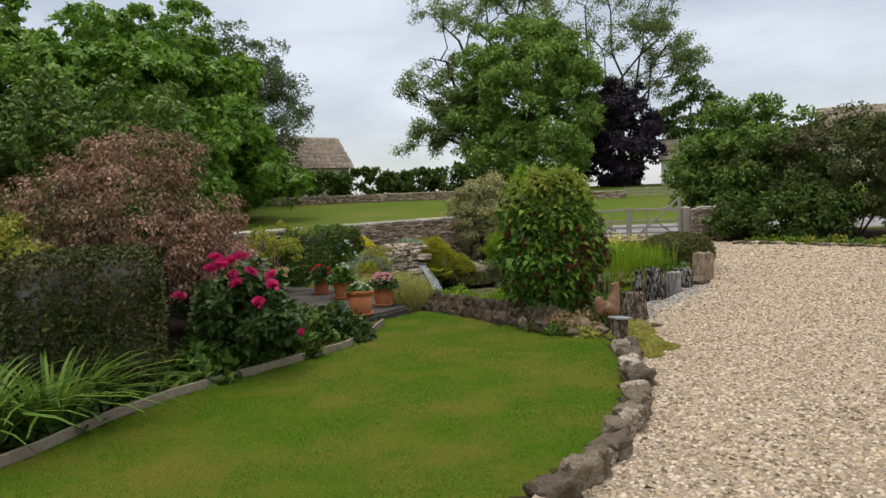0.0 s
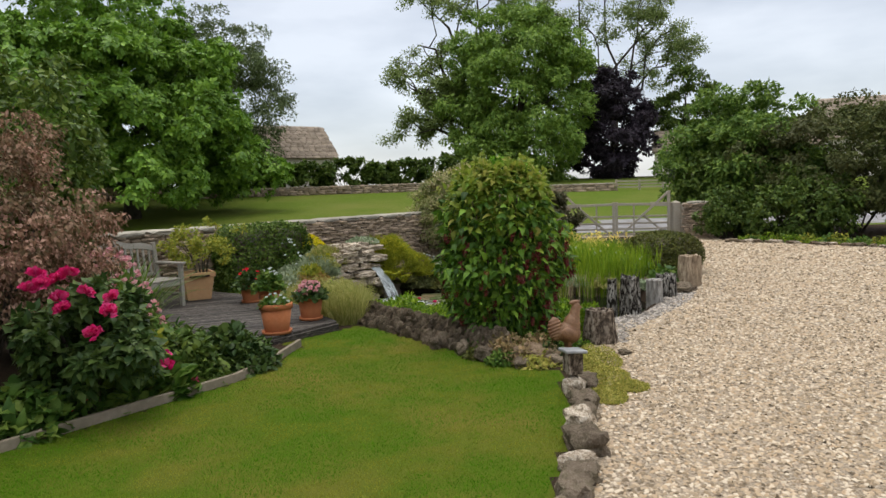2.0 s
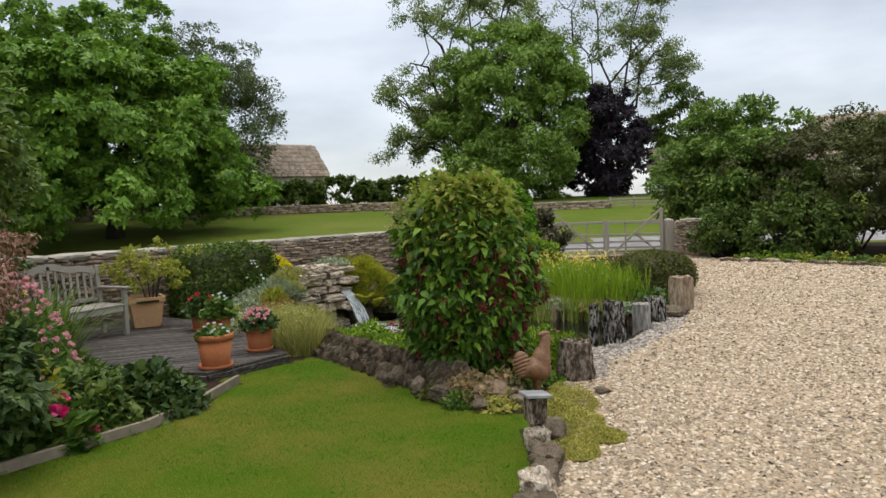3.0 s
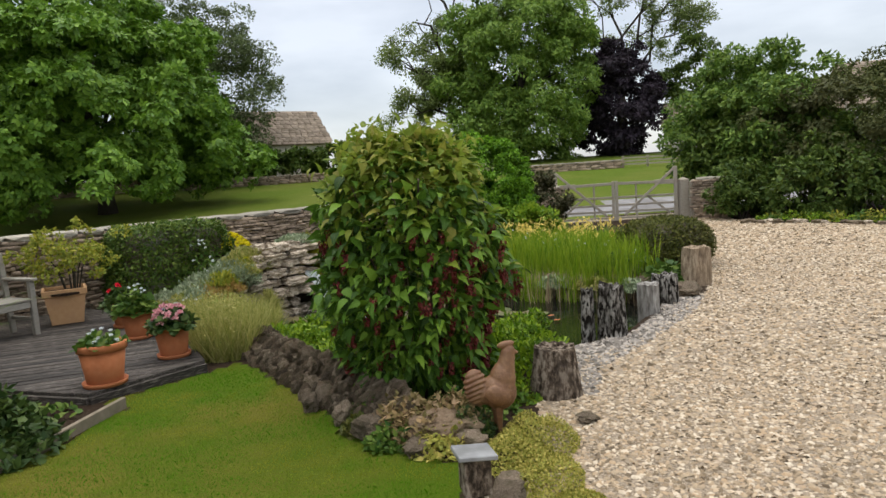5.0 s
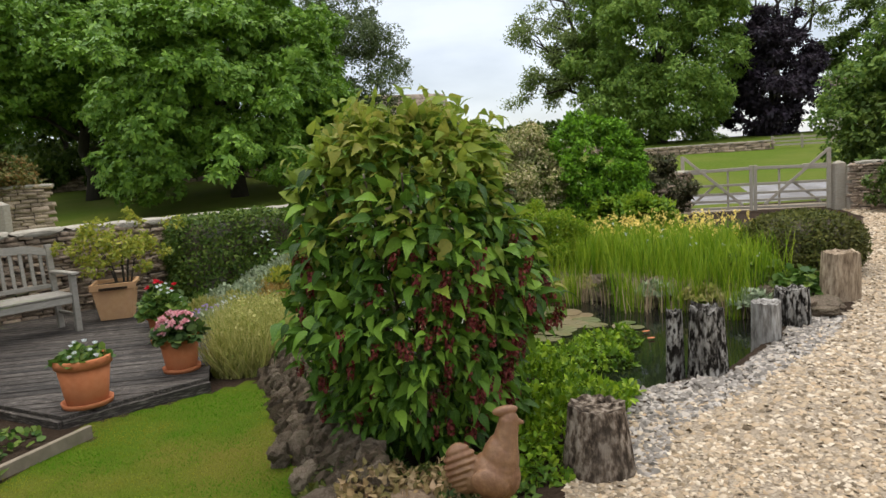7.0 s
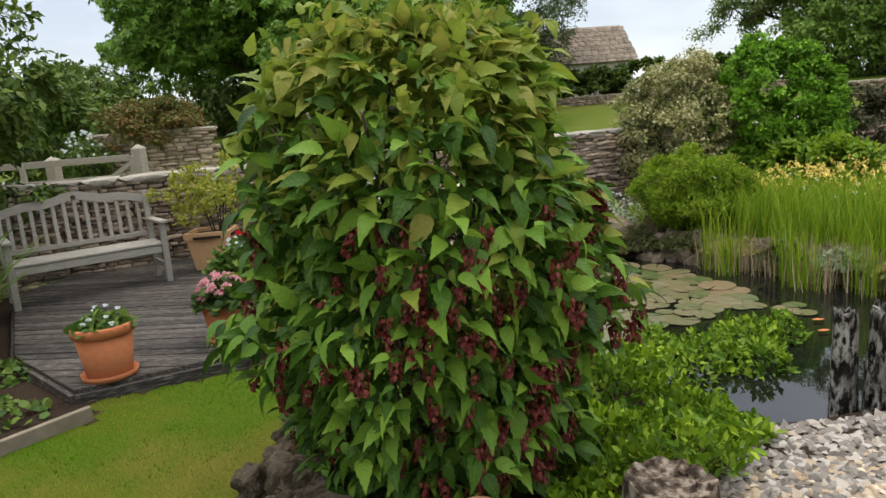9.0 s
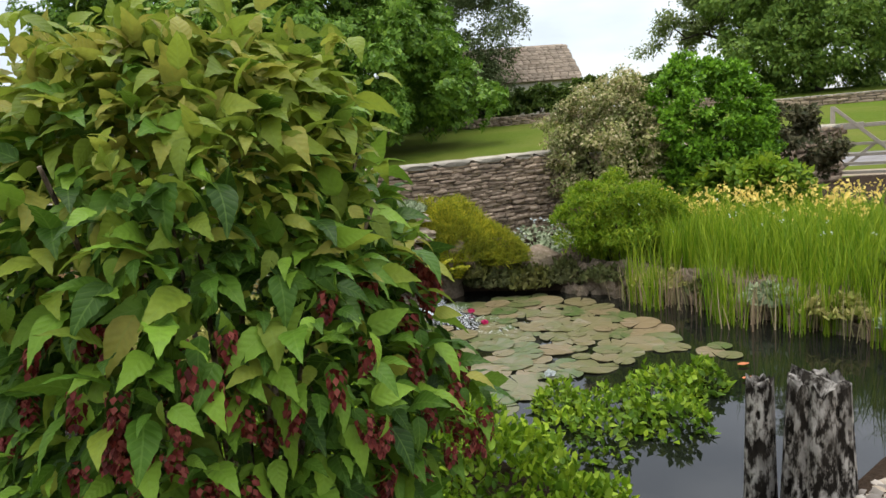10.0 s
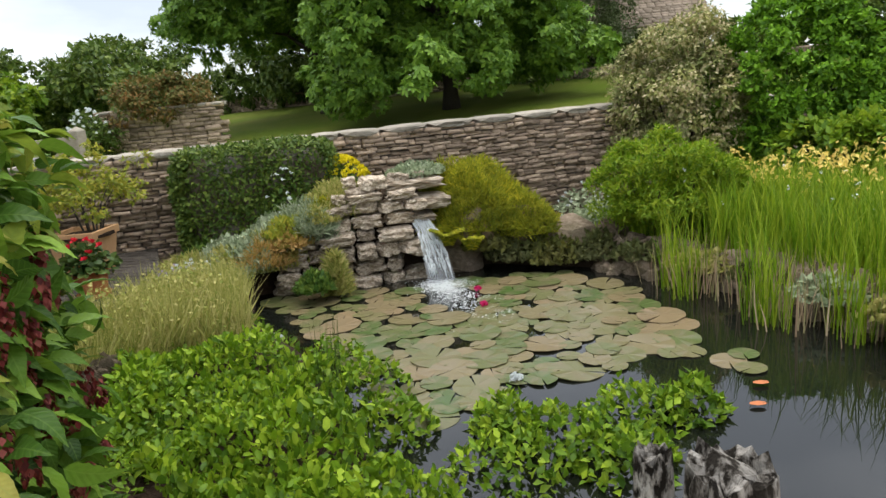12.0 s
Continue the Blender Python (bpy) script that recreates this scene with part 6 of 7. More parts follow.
# bright marsh plants at the pond's near edge
MARSH = [(-0.7, 11.0), (0.05, 11.5), (0.7, 11.3), (1.3, 10.95), (1.9, 10.85), (2.35, 10.35), (2.62, 9.75), (2.5, 9.2), (2.3, 8.8), (1.95, 8.6), (1.3, 9.9), (0.4, 10.2)]
marsh = tagged(new("marsh_plants"), "dense bright green marsh plants at the pond edge", "plant", kind="stuff")
x, y, q = reed_points(32000, MARSH, 310)
hh = np.array([0.09 + 0.3 * noise.noise(Vector((a * 2.4, b2 * 2.4, 5))) for a, b2 in zip(x, y)])
P = np.stack([x, y, np.maximum(ground_z(x, y), WATER) + np.maximum(hh + 0.05, 0.04) * q.uniform(0.35, 1.0, len(x))], 1)
foliage("leaves", P, unit(q.normal(size=(len(P), 3)) * 0.5 + np.array([0, 0, 1])), 0.048, G_marsh, q, ROUND, -0.6, marsh, 0.7, 0.6)
for kk, (x0, y0, rx) in enumerate(((2.1, 11.55, 0.28), (2.35, 11.95, 0.25), (2.0, 11.2, 0.3), (2.6, 12.15, 0.16), (1.75, 11.6, 0.16), (2.45, 11.5, 0.22))):
    low_plant("bogbean", x0, y0, rx * 1.15, rx * 1.15, 0.26, "green bogbean growing out of the water", G_marsh, 380, 0.055, 320 + kk, LEAF, z=WATER, droop=-0.5)
for kk, (x0, y0, rx) in enumerate(((-0.35, 11.75, 0.32), (0.25, 11.85, 0.3), (0.75, 11.65, 0.28), (1.2, 11.3, 0.25), (-0.75, 12.0, 0.25))):
    low_plant("bogbean", x0, y0, rx, rx, 0.3, "loose green marsh plant standing in the water", G_marsh, 300, 0.06, 350 + kk, LEAF, z=WATER, droop=-0.5)
strap_plant("rush", 0.9, 11.1, -0.3, 30, 0.75, 0.008, "thin rush stems at the pond edge", 330, G_bed2, 0.15, 0.15)

# ---- logs standing at the gravel edge ----


def log(x, y, z, r0, r1, h, seed, label, material, group="logs along the pond", lean=0.0, ragged=0.06):
    q2 = rng(seed)
    bm = bmesh.new()
    seg, rings = 36, []
    lumps = [0.16 * noise.noise(Vector((math.cos(i2 * 0.1745) * 1.4, math.sin(i2 * 0.1745) * 1.4, seed * 0.7))) + q2.uniform(-1, 1) * (0.06 if ragged > 0.03 else 0.02) - (0.22 if ragged > 0.03 and q2.random() < ragged * 3.5 else 0.0) for i2 in range(seg)]
    for j in range(9):
        t2 = j / 8
        rad = r0 + (r1 - r0) * (t2 ** 0.75 if r0 > 1.2 * r1 else t2)
        ring = []
        for i2 in range(seg):
            a = 2 * math.pi * i2 / seg
            rr = rad * (1 + lumps[i2] * (1.2 - 0.5 * t2) + 0.06 * noise.noise(Vector((math.cos(a) * 3, math.sin(a) * 3, t2 * 2 + seed))))
            top = ragged * (noise.noise(Vector((math.cos(a) * 2, math.sin(a) * 2, seed * 1.3))) + 1.3 * noise.noise(Vector((math.cos(a) * 7, math.sin(a) * 7, seed * 2.3)))) if j == 8 else 0
            ring.append(bm.verts.new((rr * math.cos(a) + lean * t2 * h, rr * math.sin(a), -0.12 + (h + 0.12) * t2 + top)))
        rings.append(ring)
    for a, b3 in zip(rings, rings[1:]):
        for i2 in range(seg):
            bm.faces.new((a[i2], a[(i2 + 1) % seg], b3[(i2 + 1) % seg], b3[i2]))
    inner = [bm.verts.new((v2.co.x * 0.6, v2.co.y * 0.6, v2.co.z - 0.015)) for v2 in rings[-1]]
    for i2 in range(seg):
        bm.faces.new((rings[-1][i2], rings[-1][(i2 + 1) % seg], inner[(i2 + 1) % seg], inner[i2]))
    bm.faces.new(inner)
    bm.faces.new(rings[0][::-1])
    ob = part("log_stump", bm, material, smooth=False)
    ob.matrix_basis = pose(x, y, z, 0, 0, q2.random() * 360)
    return tagged(ob, label, "tree stump", group)


log(2.34, 8.62, -0.02, 0.21, 0.135, 0.35, 401, "weathered brown tree stump flaring at its base", M_log2, ragged=0.015)
log(3.14, 10.38, -0.5, 0.19, 0.115, 0.92, 402, "silver-grey split log with blackened cracks", M_log, ragged=0.042)
log(2.92, 10.42, -0.5, 0.085, 0.055, 0.88, 403, "narrow grey split post beside the log", M_log, ragged=0.04)
log(3.78, 11.42, -0.5, 0.13, 0.12, 0.73, 404, "short grey log standing upright", M_log4, ragged=0.012)
log(4.14, 12.02, -0.2, 0.17, 0.15, 0.42, 406, "low broken stump, black and white with lichen", M_log, ragged=0.045)
log(4.92, 13.15, -0.16, 0.2, 0.18, 0.53, 405, "tan fibrous round log", M_log3, ragged=0.02)

# ---- rooster ornament: one plain shape ----


def lump(bm, x, y, z, rx, ry, rz, tilt=0.0, ribs=0.0):
    """An egg-shaped lump, grooved across when ribbed."""
    made = bmesh.ops.create_icosphere(bm, subdivisions=5 if ribs else 3, radius=1)["verts"]
    turn = Matrix.Rotation(radians(tilt), 3, "Y")
    for v2 in made:
        p2 = v2.co
        groove = 1 + ribs * math.sin(25 * p2.z + 2.5 * p2.x * p2.x) * min(1.0, 1.3 - abs(p2.z))
        v2.co = turn @ Vector((p2.x * rx * groove, p2.y * ry * groove, p2.z * rz)) + Vector((x, y, z))


bm = bmesh.new()
lump(bm, 0.025, 0, 0.23, 0.115, 0.095, 0.1, 12)
lump(bm, 0.05, 0, 0.28, 0.085, 0.08, 0.12, 14)
tube(bm, [(0.05, 0, 0.27), (0.07, 0, 0.33), (0.084, 0, 0.38), (0.092, 0, 0.42), (0.096, 0, 0.452)], [0.085, 0.068, 0.054, 0.045, 0.038], 18)
lump(bm, 0.1, 0, 0.445, 0.042, 0.036, 0.04)
lump(bm, 0.085, 0, 0.482, 0.058, 0.024, 0.02, -6)
tube(bm, [(0.125, 0, 0.44), (0.165, 0, 0.43)], [0.02, 0.005], 8)
lump(bm, 0.128, 0, 0.41, 0.014, 0.012, 0.024)
lump(bm, -0.055, 0, 0.225, 0.07, 0.06, 0.06, 20)
lump(bm, -0.115, 0, 0.265, 0.075, 0.045, 0.105, -14, 0.13)
for sy in (-1, 1):
    lump(bm, 0.0, sy * 0.075, 0.225, 0.085, 0.03, 0.055, 18)
    tube(bm, [(0.01, sy * 0.035, 0.17), (0.012, sy * 0.038, 0.06), (0.02, sy * 0.04, -0.02)], [0.032, 0.018, 0.016], 8)
tube(bm, [(0.0, 0, -0.1), (0.0, 0, 0.0)], [0.09, 0.08], 12)
draft_me = bpy.data.meshes.new("rooster_ornament")
bm.to_mesh(draft_me)
bm.free()
draft = new("rooster_draft", draft_me)
fuse = draft.modifiers.new("fuse", "REMESH")
fuse.mode, fuse.voxel_size, fuse.use_smooth_shade = "VOXEL", 0.0045, True
rooster_me = bpy.data.meshes.new_from_object(draft.evaluated_get(bpy.context.evaluated_depsgraph_get()))
bpy.data.objects.remove(draft)
rooster = finish("rooster_ornament", rooster_me, M_rust)
rooster.matrix_basis = Matrix.LocRotScale((1.88, 7.98, -0.02), Euler((0, 0, radians(12))), (0.98, 0.95, 1.13))
tagged(rooster, "rust-brown rooster ornament standing among low plants", "ornament")

# little post lamp with a sloping grey lid
lamp_post = thing("post_lamp", 1.72, 6.85, 0.0, "small wooden post lamp with a grey sloping lid", "garden lamp", turn=12)
bm = bmesh.new()
box(bm, -0.03, 0.03, -0.03, 0.03, -0.1, 0.2, bevel=0.004)
part("post", bm, M_log2, lamp_post)
bm = bmesh.new()
box(bm, -0.062, 0.062, -0.062, 0.062, 0.16, 0.325, bevel=0.005)
part("lantern_box", bm, M_log2, lamp_post)
bm = bmesh.new()
box(bm, -0.088, 0.088, -0.088, 0.088, 0.0, 0.022, bevel=0.004)
ob = part("lid", bm, M_leadgrey, lamp_post, "pale grey sloping lid")
ob.matrix_basis = pose(0, 0, 0.328, -3, 4, 0)

# sedum mats by the rooster
for kk, (x, y, rx, ry, h, mt) in enumerate(((2.1, 7.75, 0.24, 0.3, 0.2, G_sedum), (2.08, 7.3, 0.2, 0.3, 0.1, G_sedum), (1.95, 7.55, 0.2, 0.3, 0.16, G_sedum), (2.2, 6.95, 0.14, 0.16, 0.05, G_sedum), (1.95, 6.75, 0.16, 0.25, 0.06, G_sedum), (1.6, 8.25, 0.25, 0.2, 0.18, G_hedge))):
    low_plant("sedum_mat", x, y, rx, ry, h, "yellow-green sedum mat spreading over the gravel", mt, 4200, 0.017, 410 + kk, LEAF, droop=-0.3)

# ---- the honeysuckle bush with hanging maroon tassels ----
BX, BY = 1.37, 8.91
bush = thing("himalayan_honeysuckle", BX, BY, 0.0, "tall leafy bush with drooping maroon flower tassels", "bush")
q = rng(500)
for k in range(12):
    a = k * 0.55 + q.random() * 0.3
    e = (0.55 * math.cos(a) * q.uniform(0.6, 1.1), 0.55 * math.sin(a) * q.uniform(0.6, 1.1), q.uniform(1.2, 1.6))
    bm = bmesh.new()
    tube(bm, [(0.07 * math.cos(a), 0.07 * math.sin(a), -0.05), (e[0] * 0.5, e[1] * 0.5, e[2] * 0.55), e], [0.014, 0.011, 0.005], 6)
    part("cane", bm, M_log2, bush)
n = 7600
a = q.random(n) * 2 * math.pi
zz = 0.08 + 1.76 * q.random(n) ** 0.85
prof = np.interp(zz, [0, 0.25, 0.7, 1.1, 1.45, 1.68, 1.86], [0.36, 0.48, 0.6, 0.61, 0.55, 0.43, 0.18])
lumps = np.array([noise.noise(Vector((math.cos(t) * 2.2, math.sin(t) * 2.2, h2 * 3.2))) for t, h2 in zip(a, zz)])
rad = prof * (1 + 0.34 * lumps) * (1.07 - 0.42 * q.random(n) ** 1.3)
P = np.stack([rad * np.cos(a), rad * np.sin(a), zz], 1)
N = unit(np.stack([np.cos(a), np.sin(a), np.interp(zz, [0, 1.2, 2.0], [-0.15, 0.15, 0.9])], 1))
A = unit(N * 0.85 + q.normal(size=(n, 3)) * 0.6 + np.array([0, 0, -0.42]))
U = N * 0.35 + np.array([0, 0, 1.1]) + q.normal(size=(n, 3)) * 0.6
size = 0.05 + 0.095 * q.random(n) ** 1.3
shoots = 70
sa, sr = q.random(shoots) * 6.28, 0.52 * np.sqrt(q.random(shoots))
sbase = np.stack([sr * np.cos(sa), sr * np.sin(sa), np.interp(sr, [0, 0.25, 0.45, 0.6], [1.8, 1.76, 1.64, 1.36])], 1)
sdir = unit(np.stack([np.cos(sa) * 0.5, np.sin(sa) * 0.5, np.full(shoots, 0.9)], 1) + q.normal(size=(shoots, 3)) * 0.25)
along = np.tile(np.linspace(-0.1, 0.2, 9), shoots)
SP = np.repeat(sbase, 9, 0) + np.repeat(sdir, 9, 0) * along[:, None]
P, zz, rad, prof, a = np.concatenate([P, SP]), np.concatenate([zz, SP[:, 2] + 0.5]), np.concatenate([rad, np.zeros(len(SP))]), np.concatenate([prof, np.ones(len(SP))]), np.concatenate([a, np.zeros(len(SP))])
SN = unit(q.normal(size=(len(SP), 3)) + np.array([0, 0, 0.6]))
A = np.concatenate([A, unit(q.normal(size=(len(SP), 3)) * 0.7 + np.array([0, 0, -0.1]))])
U = np.concatenate([U, SN + np.array([0, 0, 0.7])])
size = np.concatenate([size, 0.05 + 0.05 * q.random(len(SP))])
n = len(P)
young = (zz > 1.42 + 0.25 * q.normal(size=n))
front = (np.cos(a - radians(-35)) > 0.5) & (rad > 0.9 * prof) & (zz > 0.3) & ~young
pick = np.nonzero(front)[0][:300]
mask = np.zeros(n, bool)
mask[pick] = True
for name, sel, mt in (("foliage", ~mask & ~young, G_ley), ("young_foliage", ~mask & young, G_leytop)):
    V, T = spread(HEART[0], HEART[1], P[sel], A[sel], U[sel], size[sel])
    ob = finish(name, leaf_plan(tri_mesh(name, V, T, True)), mt, bush)
    ob["kind"] = "stuff"
leaf_me = leaf_plan(tri_mesh("leaf", HEART[0], HEART[1], True))
leaf_me.materials.append(G_ley)
for i2 in pick:
    x3 = Vector(A[i2])
    z3 = (Vector(U[i2]) - x3 * x3.dot(Vector(U[i2]))).normalized()
    y3 = z3.cross(x3)
    m3 = Matrix((x3, y3, z3)).transposed().to_4x4()
    ob = new("leaf", leaf_me)
    ob.parent = bush
    ob.matrix_basis = Matrix.Translation(P[i2]) @ m3 @ Matrix.Diagonal((*(size[i2] * Vector((1, 1, 1))), 1))
tassels = []
for kk in range(3):
    q2 = rng(510 + kk)
    m2 = 46
    tz = -0.095 * q2.random(m2)
    ta = q2.random(m2) * 6.28
    tr2 = 0.015 * (1 + tz * 5)
    Pt = np.stack([tr2 * np.cos(ta), tr2 * np.sin(ta), tz], 1)
    V, T = spread(LEAF[0], LEAF[1], Pt, np.stack([np.cos(ta) * 0.5, np.sin(ta) * 0.5, np.full(m2, -1.0)], 1), np.stack([np.cos(ta), np.sin(ta), np.full(m2, 0.3)], 1), np.full(m2, 0.023))
    me = tri_mesh("tassel", V, T)
    me.materials.append(G_tassel)
    tassels.append(me)
for kk in range(430):
    t = q.random() * 6.28
    h2 = q.uniform(0.25, 1.25)
    if math.cos(t - radians(-5)) < 0.2 and q.random() < 0.75:
        continue
    rr = float(np.interp(h2, [0, 0.25, 0.7, 1.1, 1.45], [0.36, 0.48, 0.6, 0.61, 0.55])) * (1.06 + 0.34 * noise.noise(Vector((math.cos(t) * 2.2, math.sin(t) * 2.2, h2 * 3.2))))
    ob = new("tassel", tassels[kk % 3])
    ob.parent = bush
    ob.matrix_basis = Matrix.LocRotScale((rr * math.cos(t), rr * math.sin(t), h2), Euler((q.normal() * 0.15, q.normal() * 0.15, q.random() * 6)), (1.15, 1.15, q.uniform(0.65, 1.05)))

# ---- gates, fence and buildings ----


def gate(name, x, y, z, turn, width, height, label, bars=5):
    wood = M_gate
    ob = thing(name, x, y, z, label, "gate", turn=turn)
    for xx in (0.0, width / 2 - 0.04, width - 0.08):
        bm = bmesh.new()
        box(bm, xx, xx + 0.08, -0.035, 0.035, 0.08, height + (0.12 if xx == 0 else 0.0), bevel=0.006)
        part("stile", bm, wood, ob)
    for k in range(bars):
        zz = 0.12 + (height - 0.2) * k / (bars - 1)
        bm = bmesh.new()
        box(bm, 0.08, width - 0.08, -0.015, 0.015, zz, zz + (0.1 if k == bars - 1 else 0.075), bevel=0.004)
        part("rail", bm, wood, ob)
    ln = math.hypot(width / 2, height - 0.2)
    for sx, sg in ((0.05, 1), (width - 0.05, -1)):
        bm = bmesh.new()
        box(bm, 0, ln, -0.03, -0.016, -0.035, 0.035, bevel=0.004)
        br = part("brace", bm, wood, ob)
        br.matrix_basis = pose(sx, 0, height - 0.1, 0, math.degrees(math.atan2(height - 0.2, width / 2)) if sg > 0 else 180 - math.degrees(math.atan2(height - 0.2, width / 2)), 0)
    return ob


def heel_gate(x, y, z, turn, width, flip):
    """A drive gate leaf with a tall heel and one long brace running up to its top; flip puts the heel at the far end."""
    ob = thing("drive_gate", x, y, z, "weathered timber drive gate with a raised heel, closed", "gate", "drive gates", turn)

    def stick(name, x0, z0, x1, z1, w, d, yy=0.0):
        if flip:
            x0, x1 = width - x0, width - x1
        ln = math.hypot(x1 - x0, z1 - z0)
        bm = bmesh.new()
        box(bm, 0, ln, -d / 2, d / 2, -w / 2, w / 2, bevel=0.006)
        piece = part(name, bm, M_gate, ob)
        piece.matrix_basis = pose(x0, yy, z0, 0, -math.degrees(math.atan2(z1 - z0, x1 - x0)), 0)

    stick("heel", 0.05, 0.06, 0.05, 1.5, 0.09, 0.08)
    stick("stile", width - 0.04, 0.06, width - 0.04, 1.18, 0.08, 0.06)
    stick("top_rail", 0.1, 1.08, width * 0.36, 1.09, 0.13, 0.07)
    stick("top_rail", width * 0.36, 1.09, width - 0.08, 1.11, 0.08, 0.05)
    for zz in (0.14, 0.32, 0.5, 0.72):
        stick("rail", 0.1, zz, width - 0.08, zz, 0.06, 0.025)
    stick("brace", width * 0.86, 0.2, 0.08, 1.46, 0.07, 0.03, -0.03)
    stick("brace", 0.2, 0.2, width * 0.52, 0.78, 0.06, 0.03, 0.03)
    stick("upright", width * 0.66, 0.1, width * 0.66, 1.08, 0.05, 0.02, 0.025)
    return ob


def gate_post(x, y, z, h, w, label="square weathered timber gate post"):
    bm = bmesh.new()
    box(bm, -w / 2, w / 2, -w / 2, w / 2, -0.3, h, bevel=0.012)
    bmesh.ops.create_cone(bm, cap_ends=True, segments=4, radius1=w * 0.68, radius2=0.01, depth=0.06, matrix=Matrix.Translation((0, 0, h + 0.03)) @ Matrix.Rotation(radians(45), 4, "Z"))
    ob = part("gate_post", bm, M_gate)
    ob.matrix_basis = pose(x, y, z, 0, 0, 8)
    return tagged(ob, label, "post", "gate posts")


heel_gate(4.62, 23.74, -0.15, -7, 1.68, False)
heel_gate(6.3, 23.53, -0.15, -7, 1.7, True)
gate_post(8.14, 23.3, -0.15, 1.12, 0.24)
gate_post(8.36, 23.14, -0.15, 1.05, 0.16)
gate_post(4.48, 23.77, -0.15, 1.1, 0.2)
stone_wall("wall_gate", (8.5, 23.2), (9.2, 22.7), 1.0, 0.5, 0.06, "short stone wall beside the drive gate", 36, -0.25, size=0.2)
stone_wall("wall_gate", (0.7, 18.4), (4.6, 23.7), 1.0, 0.46, 0.1, "dry stone wall running to the drive gate", 37, -0.25, size=0.28)
gate("field_gate", -9.2, 12.2, 0.0, 36, 3.3, 1.3, "pale timber field gate beyond the garden wall")
gate_post(-6.5, 14.2, 0.0, 1.4, 0.17)
gate_post(-7.75, 13.6, 0.0, 1.32, 0.17)
shrub("climbing_rose", -14.1, 18.8, float(ground_z(-14.1, 18.8)), (0.75, 0.6, 0.8), "white climbing rose at the end of the roadside wall", G_dark, 4000, 0.08, 600, 40, centre=1.15)
low_plant("rose_blooms", -13.9, 18.65, 0.7, 0.6, 0.9, "white rose blooms over dark leaves", G_dark, 500, 0.08, 601, z=1.0, flowers=(F_white, 60, 0.04))

fence = tagged(new("rail_fence"), "wooden post and rail fence at the field edge", "fence")
for k in range(7):
    bm = bmesh.new()
    box(bm, -0.06, 0.06, -0.06, 0.06, -0.3, 0.72, bevel=0.01)
    ob = part("post", bm, M_gate, fence)
    fx = 12.6 + k * 1.5
    ob.matrix_basis = pose(fx, 48 - k * 0.2, float(ground_z(fx, 48 - k * 0.2)))
for k in range(3):
    bm = bmesh.new()
    box(bm, 0, 9.1, -0.03, 0.03, -0.05, 0.05)
    ob = part("rail", bm, M_gate, fence)
    ob.matrix_basis = pose(12.6, 47.92, float(ground_z(12.6, 48)) + 0.2 + 0.2 * k, 0, 0.5, -7.6)


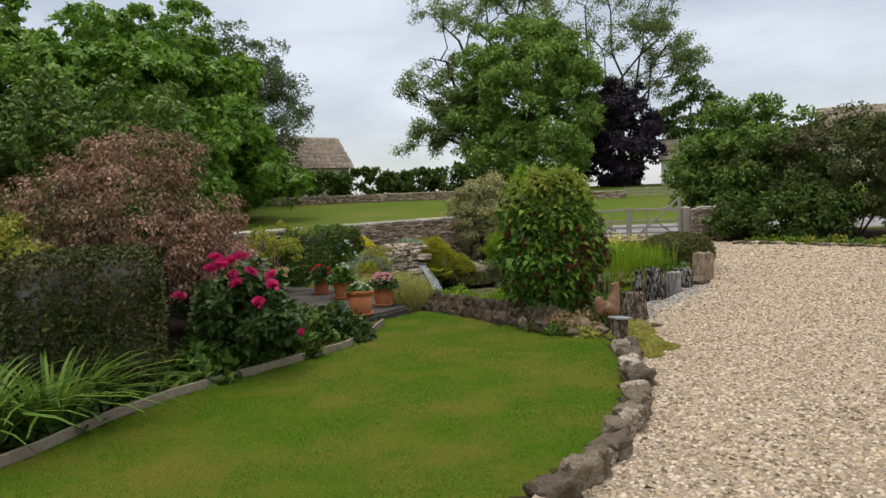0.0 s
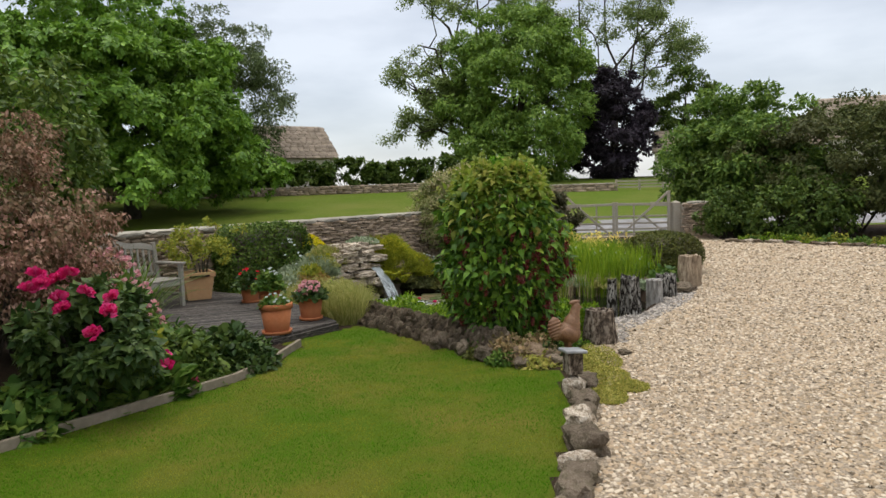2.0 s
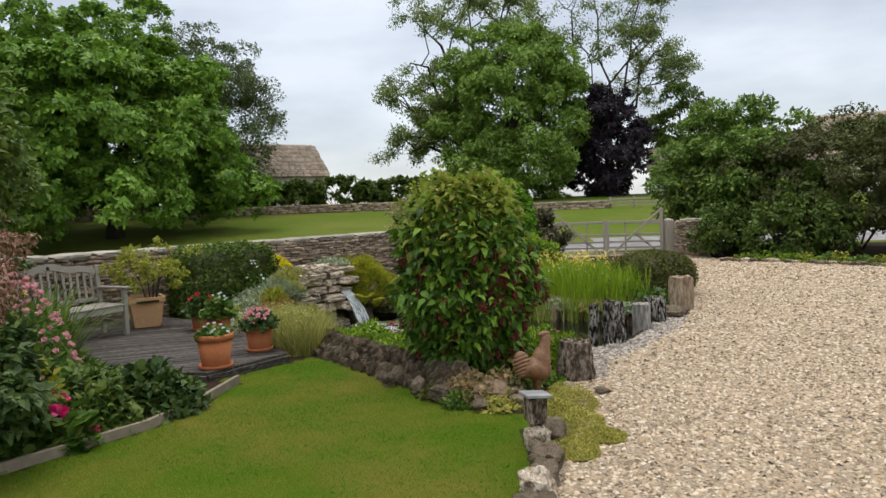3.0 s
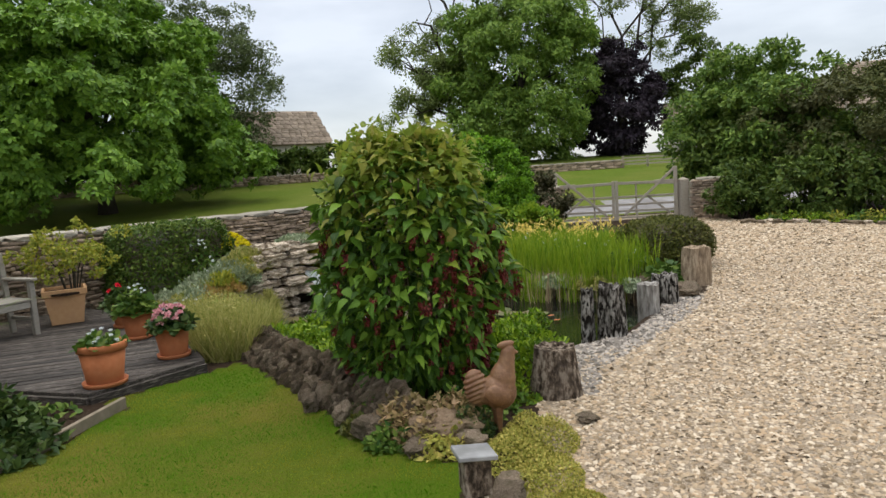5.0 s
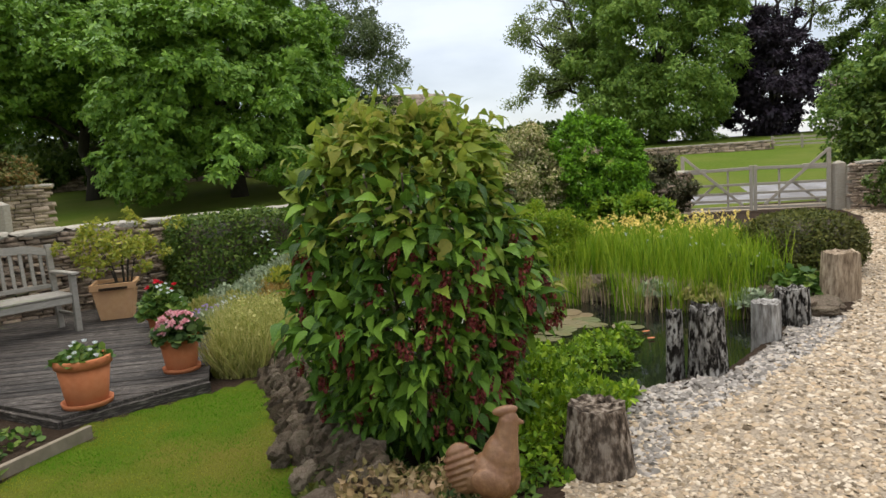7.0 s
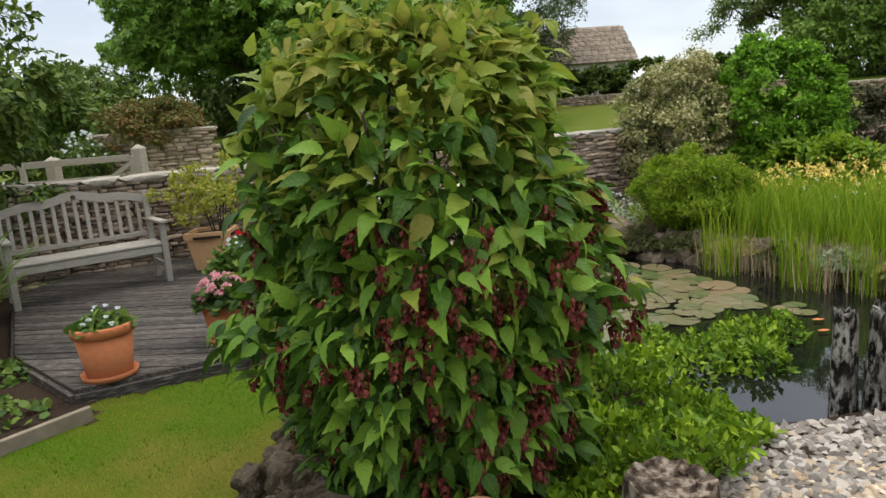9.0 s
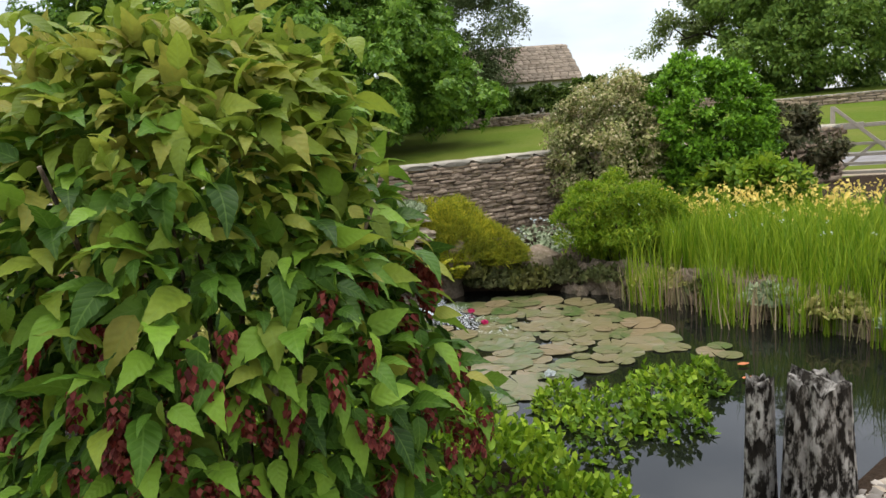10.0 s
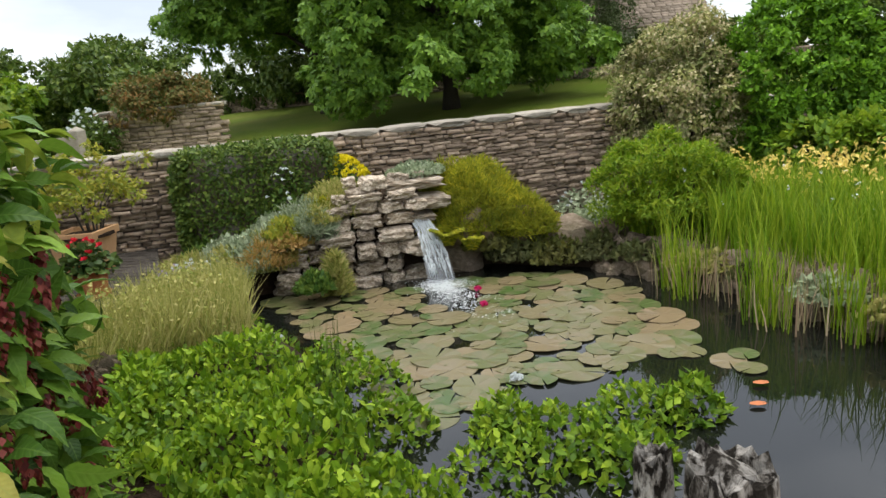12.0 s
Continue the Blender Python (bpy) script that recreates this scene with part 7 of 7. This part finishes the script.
def house(name, x, y, z, turn, length, depth, wall_h, roof_h, label, windows=(), slate_w=0.6):
    ob = thing(name, x, y, z, label, "house", turn=turn)
    bm = bmesh.new()
    box(bm, -length / 2, length / 2, 0, 0.4, -0.5, wall_h)
    part("wall", bm, M_render, ob)
    bm = bmesh.new()
    box(bm, -length / 2, length / 2, depth - 0.4, depth, -0.5, wall_h)
    part("wall", bm, M_render, ob)
    for sx in (-length / 2, length / 2 - 0.4):
        bm = bmesh.new()
        ring = [(0.403, -0.5), (depth - 0.403, -0.5), (depth - 0.403, wall_h), (depth / 2, wall_h + roof_h - 0.1), (0.403, wall_h)]
        f0 = [bm.verts.new((sx, a2, b4)) for a2, b4 in ring]
        f1 = [bm.verts.new((sx + 0.4, a2, b4)) for a2, b4 in ring]
        bm.faces.new(f0)
        bm.faces.new(f1[::-1])
        for j in range(5):
            bm.faces.new((f0[j], f1[j], f1[(j + 1) % 5], f0[(j + 1) % 5]))
        bmesh.ops.recalc_face_normals(bm, faces=bm.faces)
        part("gable", bm, M_render, ob)
    slope = math.hypot(depth / 2 + 0.3, roof_h)
    ang = math.degrees(math.atan2(roof_h, depth / 2 + 0.3))
    q2 = rng(int(length * 7))
    for sg in (0, 1):
        rows2 = int(slope / 0.28)
        P2, S2 = [], []
        for rr in range(rows2):
            xx = -length / 2 - 0.2 - (rr % 2) * slate_w / 2
            while xx < length / 2 + 0.2:
                w2 = slate_w * q2.uniform(0.7, 1.2)
                P2.append((min(xx + w2 / 2, length / 2 + 0.1), rr * 0.28 + 0.16, 0.03 + 0.012 * (rr % 2)))
                S2.append((w2 - 0.015, 0.36, 0.045))
                xx += w2
        P2, S2 = np.array(P2), np.array(S2)
        V, T = spread(BOX[0], BOX[1], P2, np.tile((1.0, 0, 0), (len(P2), 1)), np.tile((0, 0.06, 1.0), (len(P2), 1)), S2)
        bm = bmesh.new()
        box(bm, -length / 2 - 0.18, length / 2 + 0.18, 0.02, slope, -0.08, 0.0)
        rf = part("roof", bm, M_roof, ob)
        rf.matrix_basis = pose(0, -0.3, wall_h - 0.12, ang, 0, 0) if sg == 0 else pose(0, depth + 0.3, wall_h - 0.12, ang, 0, 180)
        if sg == 1:
            rf.matrix_basis = Matrix.Translation((0, depth + 0.3, wall_h - 0.12)) @ Matrix.Rotation(radians(180), 4, "Z") @ Matrix.Rotation(radians(ang), 4, "X")
        sl = finish("slate_covering", tri_mesh("slate_covering", V, T), M_roof, rf)
        sl["kind"] = "stuff"
    for wx, wz, ww, wh in windows:
        bm = bmesh.new()
        box(bm, wx - ww / 2, wx + ww / 2, -0.05, 0.03, wz, wz + wh, bevel=0.02)
        fr = part("window", bm, M_gate, ob)
        for px2 in (-0.25, 0.25):
            bm = bmesh.new()
            box(bm, wx + px2 * ww - ww * 0.2, wx + px2 * ww + ww * 0.2, -0.056, -0.045, wz + 0.08, wz + wh - 0.08)
            part("pane", bm, M_glassdark, fr)
    return ob


house("stone_barn", -12.6, 57.0, 2.0, 33, 11.0, 6.0, 2.6, 2.9, "cream stone barn with stone-slate roof behind the field", ((2.5, 0.9, 1.0, 1.0), (-1, 0.9, 1.0, 1.0)))
house("cream_house", 26.6, 58, 0.9, -25, 16, 7, 3.4, 2.0, "cream rendered house behind the shrubs", ((-6.4, 0.8, 0.9, 1.2), (-4, 0.8, 0.9, 1.2), (-6.4, 2.2, 0.9, 1.0)))
house("stone_house", 37, 52, 1.2, -20, 14, 8, 3.4, 3.4, "grey stone-roofed house beyond the trees", ((-3, 1.2, 1.0, 1.2),))

# plants and stones along the far gravel edge
q = rng(700)
edge = [(8.9, 20.9), (10.0, 19.9), (11.4, 18.0), (13.8, 13.9)]
for (x0, y0), (x1, y1) in zip(edge, edge[1:]):
    for f in np.arange(0, 1, 0.12):
        x, y = x0 + (x1 - x0) * f + q.normal() * 0.06, y0 + (y1 - y0) * f + q.normal() * 0.06
        s = q.uniform(0.18, 0.36)
        ob = new("border_rock", rocks[k % 7])
        ob.matrix_basis = Matrix.LocRotScale((x, y, -0.09), Euler((0, 0, q.random() * 6)), (s, s * 0.7, s * 0.4))
        tagged(ob, "pale low stone edging the gravel", "rock", "stones along the far bed")
        k += 1
        if q.random() < 0.75:
            low_plant("bed_plant", x + 0.5 * q.random() + 0.15, y + 0.45, 0.35, 0.3, q.uniform(0.15, 0.4), "low leafy plant in the far bed", (G_bed, G_yellow, G_mid)[k % 3], 260, 0.08, 710 + k, LEAF)
